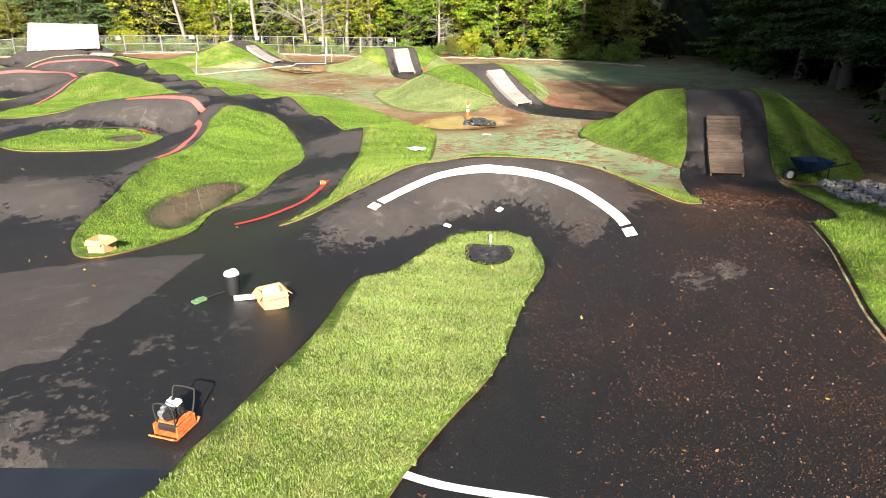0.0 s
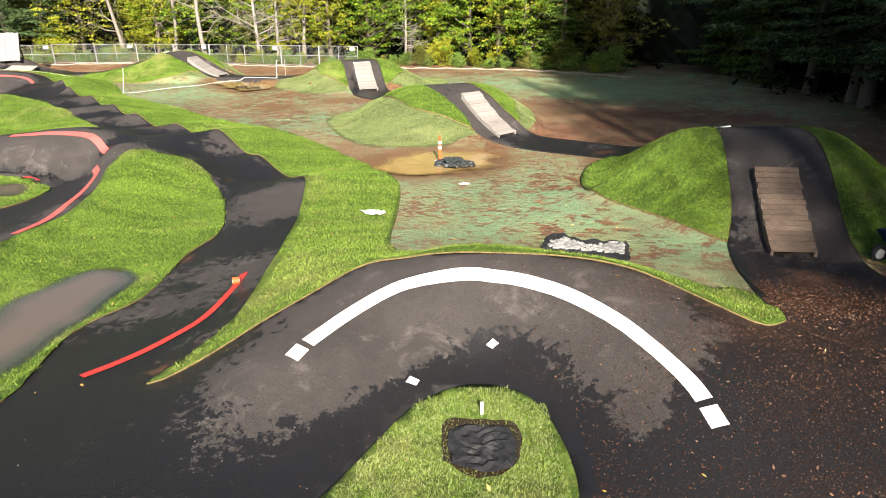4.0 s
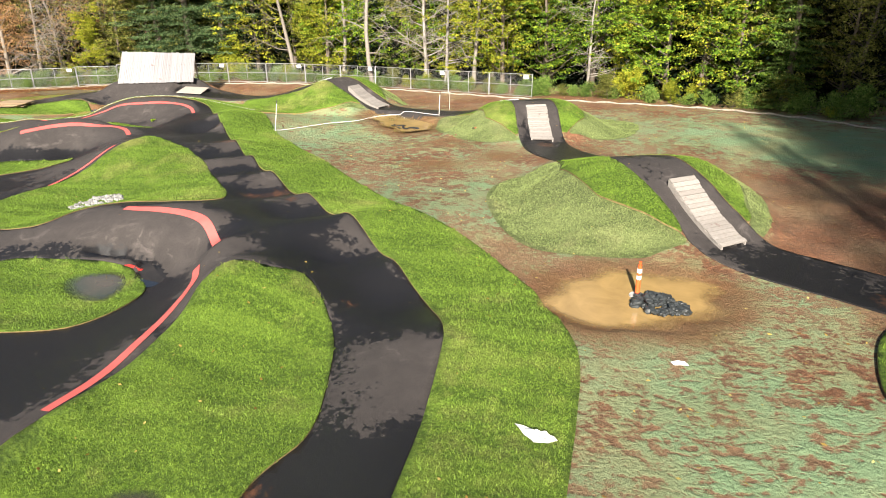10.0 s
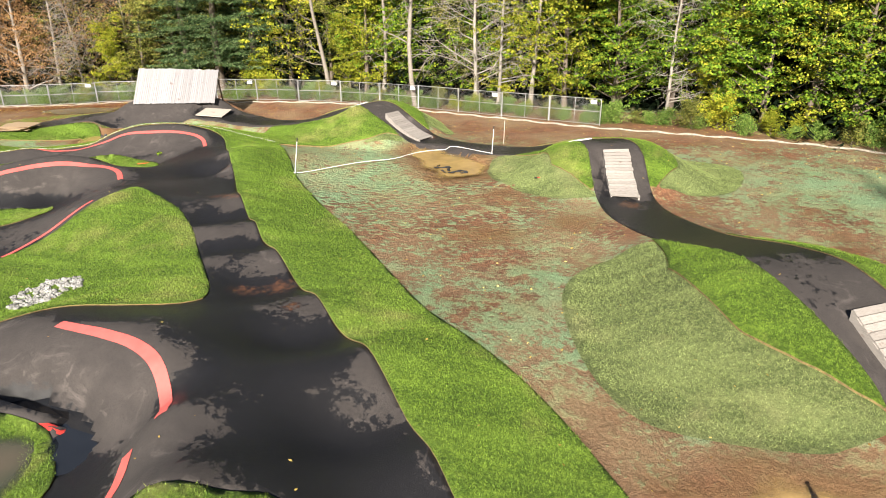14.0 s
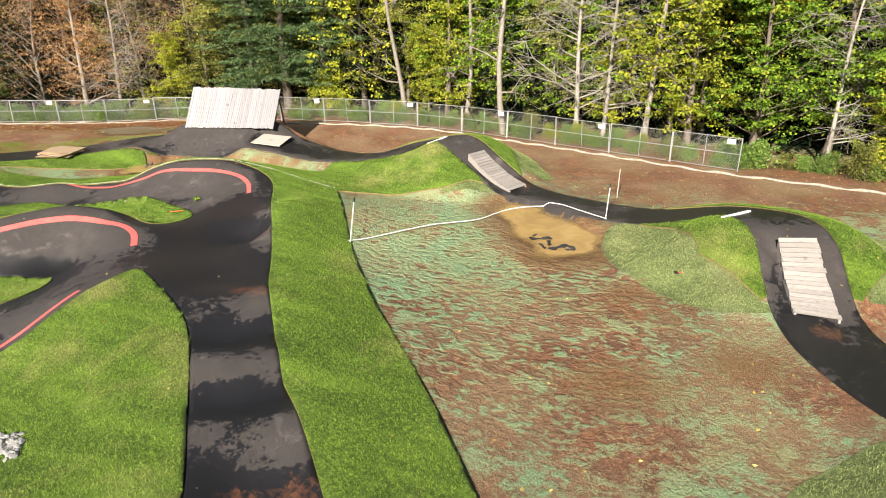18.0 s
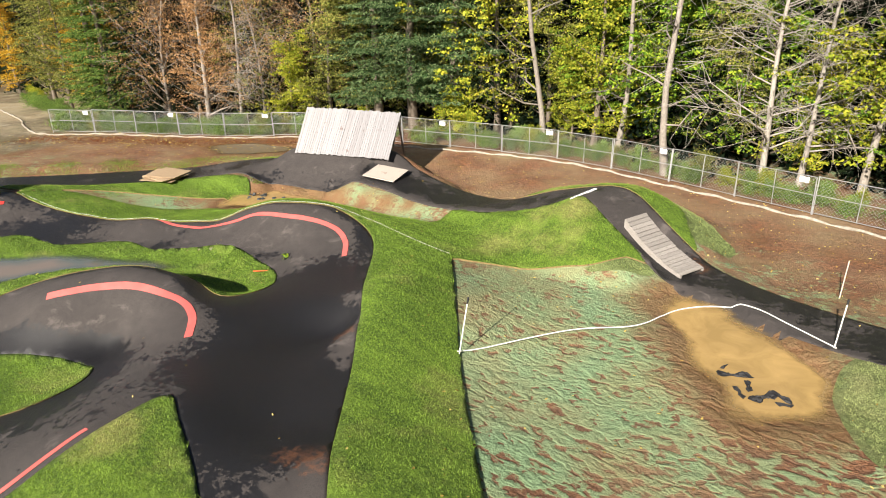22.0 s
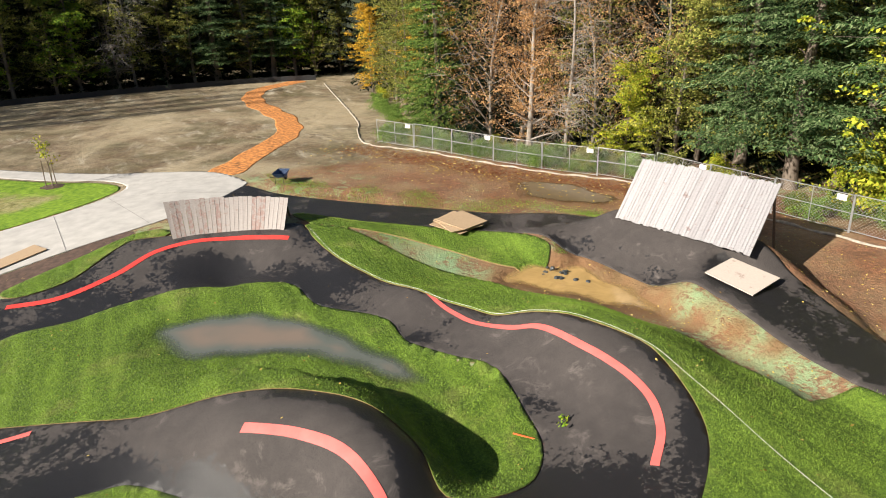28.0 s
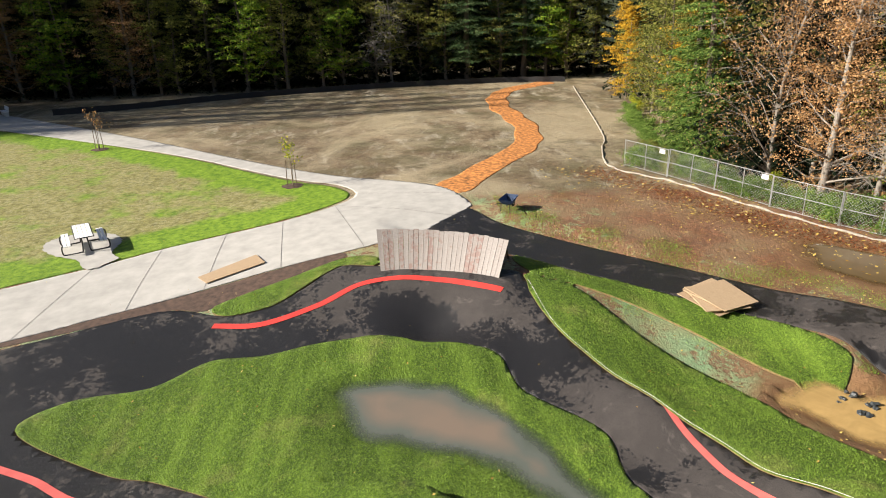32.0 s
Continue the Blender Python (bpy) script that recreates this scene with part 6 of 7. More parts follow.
def plant(kind, x, y, scale=1.0, which=None):
    opts = TREES[kind]
    ob = opts[trng.randrange(len(opts)) if which is None else which]
    m = Matrix.Translation((x, y, height(x, y) - 0.1)) @ Matrix.Rotation(trng.uniform(0, 6.28), 4, "Z") @ Matrix.Diagonal((scale, scale, scale, 1))
    if ob.name not in used:
        used.add(ob.name)
        ob.matrix_world = m
        return ob
    return copy_thing(ob, m)


# trees that stand out along the fence, from west to east
for kind, x, y, sc, which in (("gold", -80, 56.5, 0.75, 0), ("olive", -72, 56.2, 0.8, 1), ("olive", -65, 54.4, 0.9, 0), ("gold", -61.5, 57, 0.9, 0), ("olive", -59.6, 53.4, 0.8, 0), ("conifer", -57.3, 53.0, 1.1, 1), ("conifer", -55.2, 52.8, 1.0, 1), ("orange", -50.3, 54.2, 1.05, 0), ("orange", -47.4, 55.2, 1.0, 1), ("bare", -45.3, 56.6, 0.9, 1), ("orange", -44.2, 57.6, 0.9, 0), ("yellow", -42, 57.9, 0.55, 0), ("olive", -40.3, 60, 0.9, 0), ("conifer", -37.6, 61.6, 1.05, 0), ("conifer", -34.4, 61.4, 1.15, 2), ("conifer", -31.8, 62.4, 1.1, 0), ("bush", -30.2, 60.2, 1.0, 2), ("yellow", -29, 62.6, 1.0, 1), ("pole", -25.0, 60.4, 1.0, 0), ("yellow", -24.2, 62.8, 0.9, 0), ("yellow", -22.6, 62.4, 0.85, 1), ("pole", -20.7, 61.2, 0.9, 1), ("green", -19.6, 63.4, 0.9, 1), ("yellow", -21.5, 64.0, 1.05, 0), ("pole", -17.7, 59.4, 1.1, 1), ("olive", -16, 62, 0.8, 0), ("bare", -13.7, 59.8, 1.05, 0), ("bare", -12.2, 60.3, 1.0, 1), ("pole", -9.4, 58.7, 1.0, 1), ("yellow", -7.6, 58.8, 0.9, 1), ("green", -4.6, 57.8, 0.9, 1), ("bare", -1.6, 56.7, 0.8, 1), ("yellow", 0.9, 57.2, 0.85, 0), ("yellow", 2.0, 59.0, 0.9, 1), ("green", 3.4, 55.9, 0.9, 1), ("yellow", 5.4, 55.2, 0.8, 1), ("green", 7.4, 54.6, 0.9, 0), ("conifer", 9.8, 53.2, 0.8, 1)):
    plant(kind, x, y, sc, which)
edge = resample([(14, 50), (9, 53), (2, 55.5), (-5, 57), (-12, 59), (-22, 61.5), (-30, 60.5), (-38, 59.5), (-44, 56.5), (-50, 53.5), (-56, 51.5), (-64, 53.5), (-76, 56), (-92, 58)], 2.5)
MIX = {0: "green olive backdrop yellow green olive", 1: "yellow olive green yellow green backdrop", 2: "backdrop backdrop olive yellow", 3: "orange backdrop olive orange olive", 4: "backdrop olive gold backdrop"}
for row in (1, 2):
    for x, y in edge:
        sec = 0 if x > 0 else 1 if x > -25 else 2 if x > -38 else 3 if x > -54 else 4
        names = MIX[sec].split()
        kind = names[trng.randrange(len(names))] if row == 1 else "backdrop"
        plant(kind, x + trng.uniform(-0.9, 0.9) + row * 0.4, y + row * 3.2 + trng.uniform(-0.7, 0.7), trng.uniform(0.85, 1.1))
# brambles and brush behind the fence
brush = resample([(13, 49.9), (9, 52.3), (2, 54.5), (-5, 55.8), (-12, 57.5), (-22, 60.0), (-30, 59.1), (-38, 58.0), (-44, 54.8), (-50, 51.7), (-56, 49.9), (-64, 52.0), (-76, 55)], 0.95)
for x, y in brush:
    which = 2 if trng.random() < 0.12 else 1 if trng.random() < (0.35 if x > -25 else 0.2) else 0
    plant("bush", x + trng.uniform(-0.5, 0.5), y + trng.uniform(0.1, 1.1), trng.uniform(0.3, 0.62) * (1.25 if x > -4 else 1), which)
# low brambles growing through the foot of the fence
low = resample([(-5.0, 55.2), (-11.3, 56.8), (-16.3, 58.2), (-22, 59.5), (-27.8, 58.7), (-31, 58.2), (-36, 57.6), (-39.5, 57.2), (-43.1, 54.6), (-47.3, 52.3), (-51.1, 50.7), (-54.9, 48.7)], 0.8)
for x, y in low:
    if trng.random() < (0.9 if x < -38 else 0.55):
        plant("bush", x + trng.uniform(-0.3, 0.3), y + trng.uniform(0.1, 0.5), trng.uniform(0.45, 0.75) if x < -37 else trng.uniform(0.3, 0.55), 0 if trng.random() < 0.8 else 1)
# firs on the east side; tall and back rows in shade-coloured needles
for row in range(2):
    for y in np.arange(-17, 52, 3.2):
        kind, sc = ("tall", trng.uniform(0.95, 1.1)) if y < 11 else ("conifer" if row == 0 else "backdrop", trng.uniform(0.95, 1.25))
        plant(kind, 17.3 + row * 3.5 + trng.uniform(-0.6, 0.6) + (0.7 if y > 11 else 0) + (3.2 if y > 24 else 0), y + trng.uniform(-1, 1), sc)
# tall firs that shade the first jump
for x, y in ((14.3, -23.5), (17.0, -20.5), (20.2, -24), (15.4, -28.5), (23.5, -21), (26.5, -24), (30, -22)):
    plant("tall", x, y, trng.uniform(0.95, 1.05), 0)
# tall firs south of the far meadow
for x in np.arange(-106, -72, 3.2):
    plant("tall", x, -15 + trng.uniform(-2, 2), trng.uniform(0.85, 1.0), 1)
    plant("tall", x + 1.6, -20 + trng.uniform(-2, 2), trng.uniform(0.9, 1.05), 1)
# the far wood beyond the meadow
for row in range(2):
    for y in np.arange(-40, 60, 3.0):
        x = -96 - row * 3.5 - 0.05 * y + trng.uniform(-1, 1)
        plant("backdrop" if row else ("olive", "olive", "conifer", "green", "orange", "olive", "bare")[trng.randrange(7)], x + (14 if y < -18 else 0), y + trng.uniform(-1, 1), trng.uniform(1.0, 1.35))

# an added wall all round behind the single trees, wood shade in its colour
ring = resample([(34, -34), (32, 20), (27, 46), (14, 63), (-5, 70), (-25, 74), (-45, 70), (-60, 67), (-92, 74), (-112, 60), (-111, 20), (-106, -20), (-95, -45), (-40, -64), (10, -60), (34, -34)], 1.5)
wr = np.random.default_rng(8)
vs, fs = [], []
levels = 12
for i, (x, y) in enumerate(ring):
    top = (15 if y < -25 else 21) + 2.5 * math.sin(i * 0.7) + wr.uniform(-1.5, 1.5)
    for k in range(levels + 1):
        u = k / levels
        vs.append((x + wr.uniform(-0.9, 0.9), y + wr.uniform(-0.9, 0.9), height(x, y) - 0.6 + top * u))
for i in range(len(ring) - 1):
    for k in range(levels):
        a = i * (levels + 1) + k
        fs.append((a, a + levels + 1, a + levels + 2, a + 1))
tagged(meshed("backdrop", vs, fs, M_SHADEDWOOD), "added backdrop wall with the shade of the wood in its colour", "wood", kind="structure")


# ------------------------------------------------------------ small things
def on(x, y, turn=0.0, up=0.0):
    return Matrix.Translation((x, y, height(x, y) + up)) @ Matrix.Rotation(radians(turn), 4, "Z")


def T(x, y, z, rx=0, ry=0, rz=0):
    return pose(x, y, z, rx, ry, rz)


def stone_mesh(seed_n):
    rng = random.Random(seed_n)
    bm = bmesh.new()
    bmesh.ops.create_icosphere(bm, subdivisions=2, radius=1)
    for v in bm.verts:
        n = v.co.normalized()
        v.co = n * (1 + 0.18 * math.sin(5 * n.x + seed_n) + 0.15 * math.sin(7 * n.y - seed_n) + rng.uniform(-0.06, 0.06))
        v.co.x *= 1.25
        v.co.z *= 0.7
    me = bpy.data.meshes.new("stone")
    bm.to_mesh(me)
    bm.free()
    return me


def stones(name, material, outline, count, size, label, category, seed_n, up=0.0, heap=0.0):
    """Stones lying in an outline, each one an object."""
    rng = random.Random(seed_n)
    kinds = [stone_mesh(seed_n + k) for k in range(4)]
    for me in kinds:
        me.materials.append(material)
    o = np.array(outline)
    c = o.mean(0)
    ob = thing(name, on(*c), label, category)
    base = Vector(ob.matrix_world.translation)
    put = 0
    while put < count:
        x, y = rng.uniform(o[:, 0].min(), o[:, 0].max()), rng.uniform(o[:, 1].min(), o[:, 1].max())
        odd = False
        for (ax, ay), (bx, by) in zip(o, np.roll(o, -1, 0)):
            if (ay > y) != (by > y) and x < (bx - ax) * (y - ay) / (by - ay) + ax:
                odd = not odd
        if not odd:
            continue
        st = new("stone", kinds[rng.randrange(4)])
        st.parent = ob
        r = size * rng.uniform(0.6, 1.3)
        mid = max(0, 1 - math.hypot(x - c[0], y - c[1]) / (0.6 * math.hypot(*(o.max(0) - o.min(0)))))
        z = height(x, y) + up + heap * mid * rng.random() + r * 0.3
        st.matrix_local = Matrix.Translation(Vector((x, y, z)) - base) @ Matrix.Rotation(rng.uniform(0, 6.28), 4, Vector((rng.uniform(-0.3, 0.3), rng.uniform(-0.3, 0.3), 1))) @ Matrix.Diagonal((r, r, r, 1))
        put += 1
    return ob


def ragged_sheet(name, outline, material, label, category, up=0.02, wob=0.03, seed_n=1, kind=""):
    """A crumpled sheet that follows the land."""
    rng = random.Random(seed_n)
    p = resample(catmull(list(outline) + [outline[0]], n=4), 0.12)[:-1]
    c = p.mean(0)
    vs, fs = [(c[0], c[1], height(*c) + up + wob)], []
    rings = 6
    for k in range(1, rings + 1):
        for q in p:
            x, y = c + (q - c) * (k / rings) * (1 + rng.uniform(-0.03, 0.03) * (k == rings))
            vs.append((x, y, height(x, y) + up + rng.uniform(0, wob)))
    n = len(p)
    for i in range(n):
        fs.append((0, 1 + i, 1 + (i + 1) % n))
        for k in range(rings - 1):
            a = 1 + k * n
            fs.append((a + i, a + n + i, a + n + (i + 1) % n, a + (i + 1) % n))
    return tagged(meshed(name, vs, fs, material), label, category, kind=kind)


M_YELLOWPLY = wood("new_plywood", (0.36, 0.25, 0.15), (0.50, 0.37, 0.235), (2, 9, 2))
M_BLACKCLOTH = plain("black_fabric", (0.018, 0.018, 0.02), 0.7, vary=0.5, scale=12, bump=0.8)
M_WHITESTONE = plain("white_stone", (0.26, 0.255, 0.245), 0.85, vary=0.5, scale=6, bump=0.5)
M_PVC = plain("white_plastic", (0.72, 0.71, 0.68), 0.45, vary=0.06)
M_GREENTOOL = plain("green_plastic", (0.12, 0.22, 0.10), 0.6)
M_MUDDARK = muddy("dark_mud", (0.045, 0.03, 0.016), 0.12)


# drain pit with white stones in black fabric
ragged_sheet("landscape_fabric", [(3.02, 17.5), (3.3, 17.9), (3.85, 17.5), (4.65, 17.35), (4.55, 16.6), (4.25, 15.75), (3.7, 16.0), (2.8, 16.4), (2.9, 17.0)], M_BLACKCLOTH, "torn black landscape fabric round the stone pit", "fabric", 0.0, 0.08, 3)
stones("stone_bed", M_WHITESTONE, [(3.0, 17.1), (3.45, 17.5), (3.9, 17.0), (4.4, 17.3), (4.6, 17.15), (4.35, 16.35), (3.6, 16.55), (2.92, 16.6)], 290, 0.04, "bed of white crushed stones in the drain pit", "stones", 31, 0.05)
stones("stone_bed", M_WHITESTONE, [(9.95, 16.1), (10.7, 16.35), (11.8, 16.1), (12.4, 15), (10.7, 13.7), (9.75, 14.6)], 290, 0.062, "heap of grey-white drain stones in the grass", "stones", 32, 0.04, 0.1)
stones("stone_bed", M_WHITESTONE, [(-16.8, 27.65), (-17.4, 28.4), (-17.3, 29.2), (-16.4, 29.65), (-15.95, 29.2), (-16.05, 28.3), (-16.45, 27.65)], 190, 0.06, "patch of white stones set in the sod", "stones", 33, 0.03)
stones("rubble", M_DARKSTONE, [(0.7, 24.9), (1.2, 25.1), (1.8, 24.6), (1.9, 24.1), (1.3, 23.9), (0.75, 24.3)], 110, 0.075, "heap of black wet rubble in the muddy puddle", "rubble", 34, 0.12, 0.18)
for k, (x, y, a, r) in enumerate(((-10.5, 43.0, 0.4, 0.42), (-10.1, 42.75, 1.9, 0.26), (-9.75, 42.5, 0.9, 0.4), (-9.5, 42.75, 2.6, 0.3), (-10.2, 42.35, 2.2, 0.24), (-9.3, 42.45, 0.2, 0.22), (-10.75, 43.25, 1.2, 0.16))):
    drng = random.Random(90 + k)
    shape = [(x + math.cos(a) * r * u * drng.uniform(0.7, 1.2) - math.sin(a) * r * v, y + math.sin(a) * r * u + math.cos(a) * r * v * drng.uniform(0.6, 1.3)) for u, v in ((-1, 0.1), (-0.5, 0.35), (0.1, 0.12), (0.6, 0.4), (1, 0.0), (0.4, -0.25), (0, -0.05), (-0.6, -0.35))]
    ragged_sheet("fabric_scrap", shape, M_BLACKCLOTH, "torn scrap of black fabric lying in the muddy puddle", "fabric", 0.13, 0.05, 90 + k)
for k, (x, y) in enumerate(((-32.5, 46.9), (-31.9, 47.1), (-31.5, 47.6), (-32.1, 47.5), (-31.1, 47.8), (-32.7, 47.2))):
    stones("dark_stone", M_DARKSTONE, [(x - 0.12, y - 0.12), (x + 0.12, y - 0.12), (x + 0.12, y + 0.12), (x - 0.12, y + 0.12)], 3, 0.075, "black stones lying in the muddy puddle", "stone", 40 + k, 0.1)


def delineator(x, y):
    ob = thing("delineator_post", on(x, y, 0, 0.1), "orange traffic delineator with white bands and grey base", "traffic post")
    part("base", rodded((0, 0, -0.1), (0, 0, 0.06), 0.2, 0.17, 16), M_STONE, ob, "grey concrete base")
    part("post", rodded((0, 0, 0.06), (0, 0, 0.78), 0.055, 0.045, 14), M_ORANGE, ob)
    for z in (0.44, 0.6):
        part("band", rodded((0, 0, z), (0, 0, z + 0.09), 0.056, 0.055, 14), M_WHITE, ob, "white reflective band")
    part("handle", rodded((0, 0, 0.78), (0, 0, 0.86), 0.02, 0.035, 10), M_ORANGE, ob)


delineator(0.85, 24.95)


def carton(x, y, turn, w, d, h, bag, label):
    ob = thing("cardboard_box", on(x, y, turn), label, "box")
    for sx, sy, px, py in ((w, 0.015, 0, d / 2), (w, 0.015, 0, -d / 2), (0.015, d, w / 2, 0), (0.015, d, -w / 2, 0)):
        part("side", boxed(sx, sy, h, T(px, py, h / 2)), M_CARD, ob)
    part("bottom", boxed(w - 0.03, d - 0.03, 0.015, T(0, 0, 0.03)), M_CARD, ob)
    for a, px, py, l in ((0, 0, d / 2, w), (180, 0, -d / 2, w), (90, -w / 2, 0, d), (-90, w / 2, 0, d)):
        m = T(px, py, h, 0, 0, a) @ T(0, 0, 0, -35 - 15 * random.random()) @ Matrix.Translation((0, 0.05, 0))
        part("flap", boxed(l * 0.96, 0.1, 0.01, m), M_CARD, ob)
    if bag:
        bm = bmesh.new()
        bmesh.ops.create_icosphere(bm, subdivisions=3, radius=1, matrix=Matrix.Translation((0, 0, h * 0.78)) @ Matrix.Diagonal((w * 0.42, d * 0.42, h * 0.42, 1)))
        for v in bm.verts:
            v.co += Vector((math.sin(v.co.y * 31), math.sin(v.co.z * 37), math.sin(v.co.x * 29))) * 0.014
        part("bag", bm, M_SHEET, ob, "crumpled white plastic bag")
    return ob


carton(-2.0, 7.6, 34, 0.34, 0.32, 0.25, True, "open cardboard box holding a white plastic bag")
carton(-5.8, 10.0, -12, 0.33, 0.3, 0.27, False, "small open cardboard box standing on the sod")

bin_ = thing("bin", on(-2.68, 7.92, 10) @ Matrix.Scale(0.82, 4), "black tub stuffed with a white bag", "bin")
bm = bmesh.new()
bmesh.ops.create_cone(bm, segments=20, radius1=0.11, radius2=0.14, depth=0.36, cap_ends=False, matrix=T(0, 0, 0.2))
bmesh.ops.create_cone(bm, segments=20, radius1=0.11, radius2=0.11, depth=0.02, cap_ends=True, matrix=T(0, 0, 0.02))
part("tub", bm, M_BLACK, bin_)
bm = bmesh.new()
bmesh.ops.create_icosphere(bm, subdivisions=3, radius=0.125, matrix=T(0, 0, 0.38) @ Matrix.Diagonal((1, 1, 0.8, 1)))
for v in bm.verts:
    v.co += Vector((math.sin(v.co.y * 41), math.sin(v.co.z * 47), math.sin(v.co.x * 39))) * 0.012
part("bag", bm, M_SHEET, bin_, "bunched white bag")
roll = thing("tube_roll", on(-2.42, 7.68, 15, 0.045), "white tube with an orange end lying on asphalt", "tube")
part("tube", rodded((-0.16, 0, 0), (0.13, 0, 0), 0.042, n=14), M_PVC, roll)
part("cap", rodded((0.13, 0, 0), (0.19, 0, 0), 0.044, n=14), M_ORANGE, roll, "orange end cap")
br = thing("broom", on(-2.96, 7.56, 35, 0.02) @ Matrix.Scale(0.75, 4), "green hand broom lying on the asphalt", "broom")
part("handle", rodded((0, 0, 0.03), (0.42, 0.1, 0.03), 0.013, n=8), M_BLACK, br)
part("head", boxed(0.2, 0.14, 0.06, T(-0.08, 0, 0.02, 0, 0, 15), 0.015), M_GREENTOOL, br)
part("bristles", boxed(0.1, 0.16, 0.045, T(-0.2, -0.03, 0.01, 0, 0, 15), 0.01), M_GREENTOOL, br)


# plate compactor
pc = thing("plate_compactor", on(-2.12, 4.55, 165) @ Matrix.Scale(0.7, 4), "orange plate compactor with black engine and handle on asphalt", "compactor")
part("plate", boxed(0.42, 0.46, 0.025, T(0, 0, 0.03), 0.008), M_COMPACTOR, pc, "scraped orange base plate")
part("front_lip", boxed(0.42, 0.1, 0.022, T(0, 0.265, 0.06, 38), 0.006), M_COMPACTOR, pc)
part("rear_lip", boxed(0.42, 0.08, 0.022, T(0, -0.255, 0.055, -38), 0.006), M_COMPACTOR, pc)
for sx in (-0.19, 0.19):
    part("side_frame", boxed(0.025, 0.4, 0.16, T(sx, 0, 0.13), 0.008), M_COMPACTOR, pc)
part("exciter", rodded((-0.15, 0.08, 0.13), (0.15, 0.08, 0.13), 0.08, n=16), M_BLACK, pc)
part("deck", boxed(0.36, 0.34, 0.02, T(0, -0.02, 0.22), 0.006), M_COMPACTOR, pc)
part("engine", boxed(0.2, 0.22, 0.17, T(-0.02, -0.02, 0.32), 0.025), M_BLACK, pc)
part("cylinder", boxed(0.12, 0.14, 0.13, T(0.1, 0.06, 0.31, 0, 25), 0.02), M_STEEL, pc, "ribbed bare metal cylinder")
part("fuel_tank", boxed(0.21, 0.15, 0.09, T(-0.01, -0.04, 0.45), 0.03), M_SHEET, pc, "white fuel tank")
part("tank_cap", rodded((-0.01, -0.04, 0.49), (-0.01, -0.04, 0.52), 0.028, n=14), M_BLACK, pc)
part("air_filter", boxed(0.1, 0.1, 0.12, T(-0.16, 0.02, 0.38), 0.03), M_BLACK, pc)
part("muffler", rodded((0.14, -0.12, 0.34), (0.14, 0.02, 0.34), 0.05, n=12), M_STEEL, pc, "dull metal muffler")
part("starter", rodded((-0.02, 0.1, 0.33), (-0.02, 0.15, 0.33), 0.075, n=16), M_BLACK, pc)
vs, fs = tube(catmull([(-0.17, -0.18, 0.2), (-0.18, -0.23, 0.34), (-0.18, -0.27, 0.48), (-0.14, -0.29, 0.54), (0.14, -0.29, 0.54), (0.18, -0.27, 0.48), (0.18, -0.23, 0.34), (0.17, -0.18, 0.2)], n=4), 0.014, 8)
meshed("handle", vs, fs, M_RUBBER, pc, True)
vs, fs = tube(catmull([(-0.15, 0.16, 0.22), (-0.15, 0.18, 0.5), (0, 0.18, 0.56), (0.15, 0.18, 0.5), (0.15, 0.16, 0.22)], n=4), 0.012, 8)
meshed("roll_bar", vs, fs, M_RUBBER, pc, True)


def wheelbarrow(x, y, turn, label):
    ob = thing("wheelbarrow", on(x, y, turn), label, "wheelbarrow", "wheelbarrows")
    bm = bmesh.new()
    lo = [bm.verts.new(p) for p in ((-0.2, -0.3, 0.32), (0.2, -0.3, 0.32), (0.16, 0.25, 0.30), (-0.16, 0.25, 0.30))]
    hi = [bm.verts.new(p) for p in ((-0.34, -0.48, 0.56), (0.34, -0.48, 0.56), (0.30, 0.46, 0.60), (-0.30, 0.46, 0.60))]
    bm.faces.new(lo[::-1])
    for k in range(4):
        bm.faces.new((lo[k], lo[(k + 1) % 4], hi[(k + 1) % 4], hi[k]))
    bmesh.ops.solidify(bm, geom=bm.faces[:], thickness=0.015)
    part("tray", bm, M_BLUE, ob, "blue steel tray")
    for sx in (-1, 1):
        part("handle", rodded((sx * 0.08, 0.5, 0.2), (sx * 0.26, -0.95, 0.5), 0.02, n=6), M_BLACK, ob)
        part("leg", rodded((sx * 0.2, -0.42, 0.36), (sx * 0.22, -0.4, 0.0), 0.016, n=6), M_BLACK, ob)
    w = part("wheel", rodded((-0.04, 0.55, 0.19), (0.04, 0.55, 0.19), 0.1, n=18), M_PVC, ob, "white wheel rim")
    bm = bmesh.new()
    vs, fs = tube([(0, 0.55 + 0.15 * math.cos(a), 0.19 + 0.15 * math.sin(a)) for a in np.linspace(0, 2 * math.pi, 25)], 0.045, 8)
    meshed("tyre", vs, fs, M_RUBBER, w, True)
    return ob


wheelbarrow(9.95, 16.5, 100, "blue wheelbarrow parked on the shaded grass")
wheelbarrow(-47.0, 40.6, 60, "blue wheelbarrow parked at the end of the asphalt")

# scraps
ragged_sheet("mud_patch", [(0.78, 10.75), (0.8, 11.45), (1.2, 11.5), (1.68, 11.4), (1.7, 10.9), (1.5, 10.5), (1.1, 10.45)], M_MUDDARK, "muddy drain hole cut in the sod", "mud", 0.045, 0.008, 5, "structure")
ragged_sheet("landscape_fabric", [(0.88, 10.65), (0.86, 11.25), (1.2, 11.32), (1.6, 11.22), (1.58, 10.6), (1.25, 10.5)], M_BLACKCLOTH, "crumpled black fabric sunk in the muddy drain hole", "fabric", 0.06, 0.05, 15)
part_st = thing("stake", on(1.28, 11.62), "short white marker stake in the sod", "stake")
part("peg", boxed(0.04, 0.015, 0.22, T(0, 0, 0.1)), M_PVC, part_st)
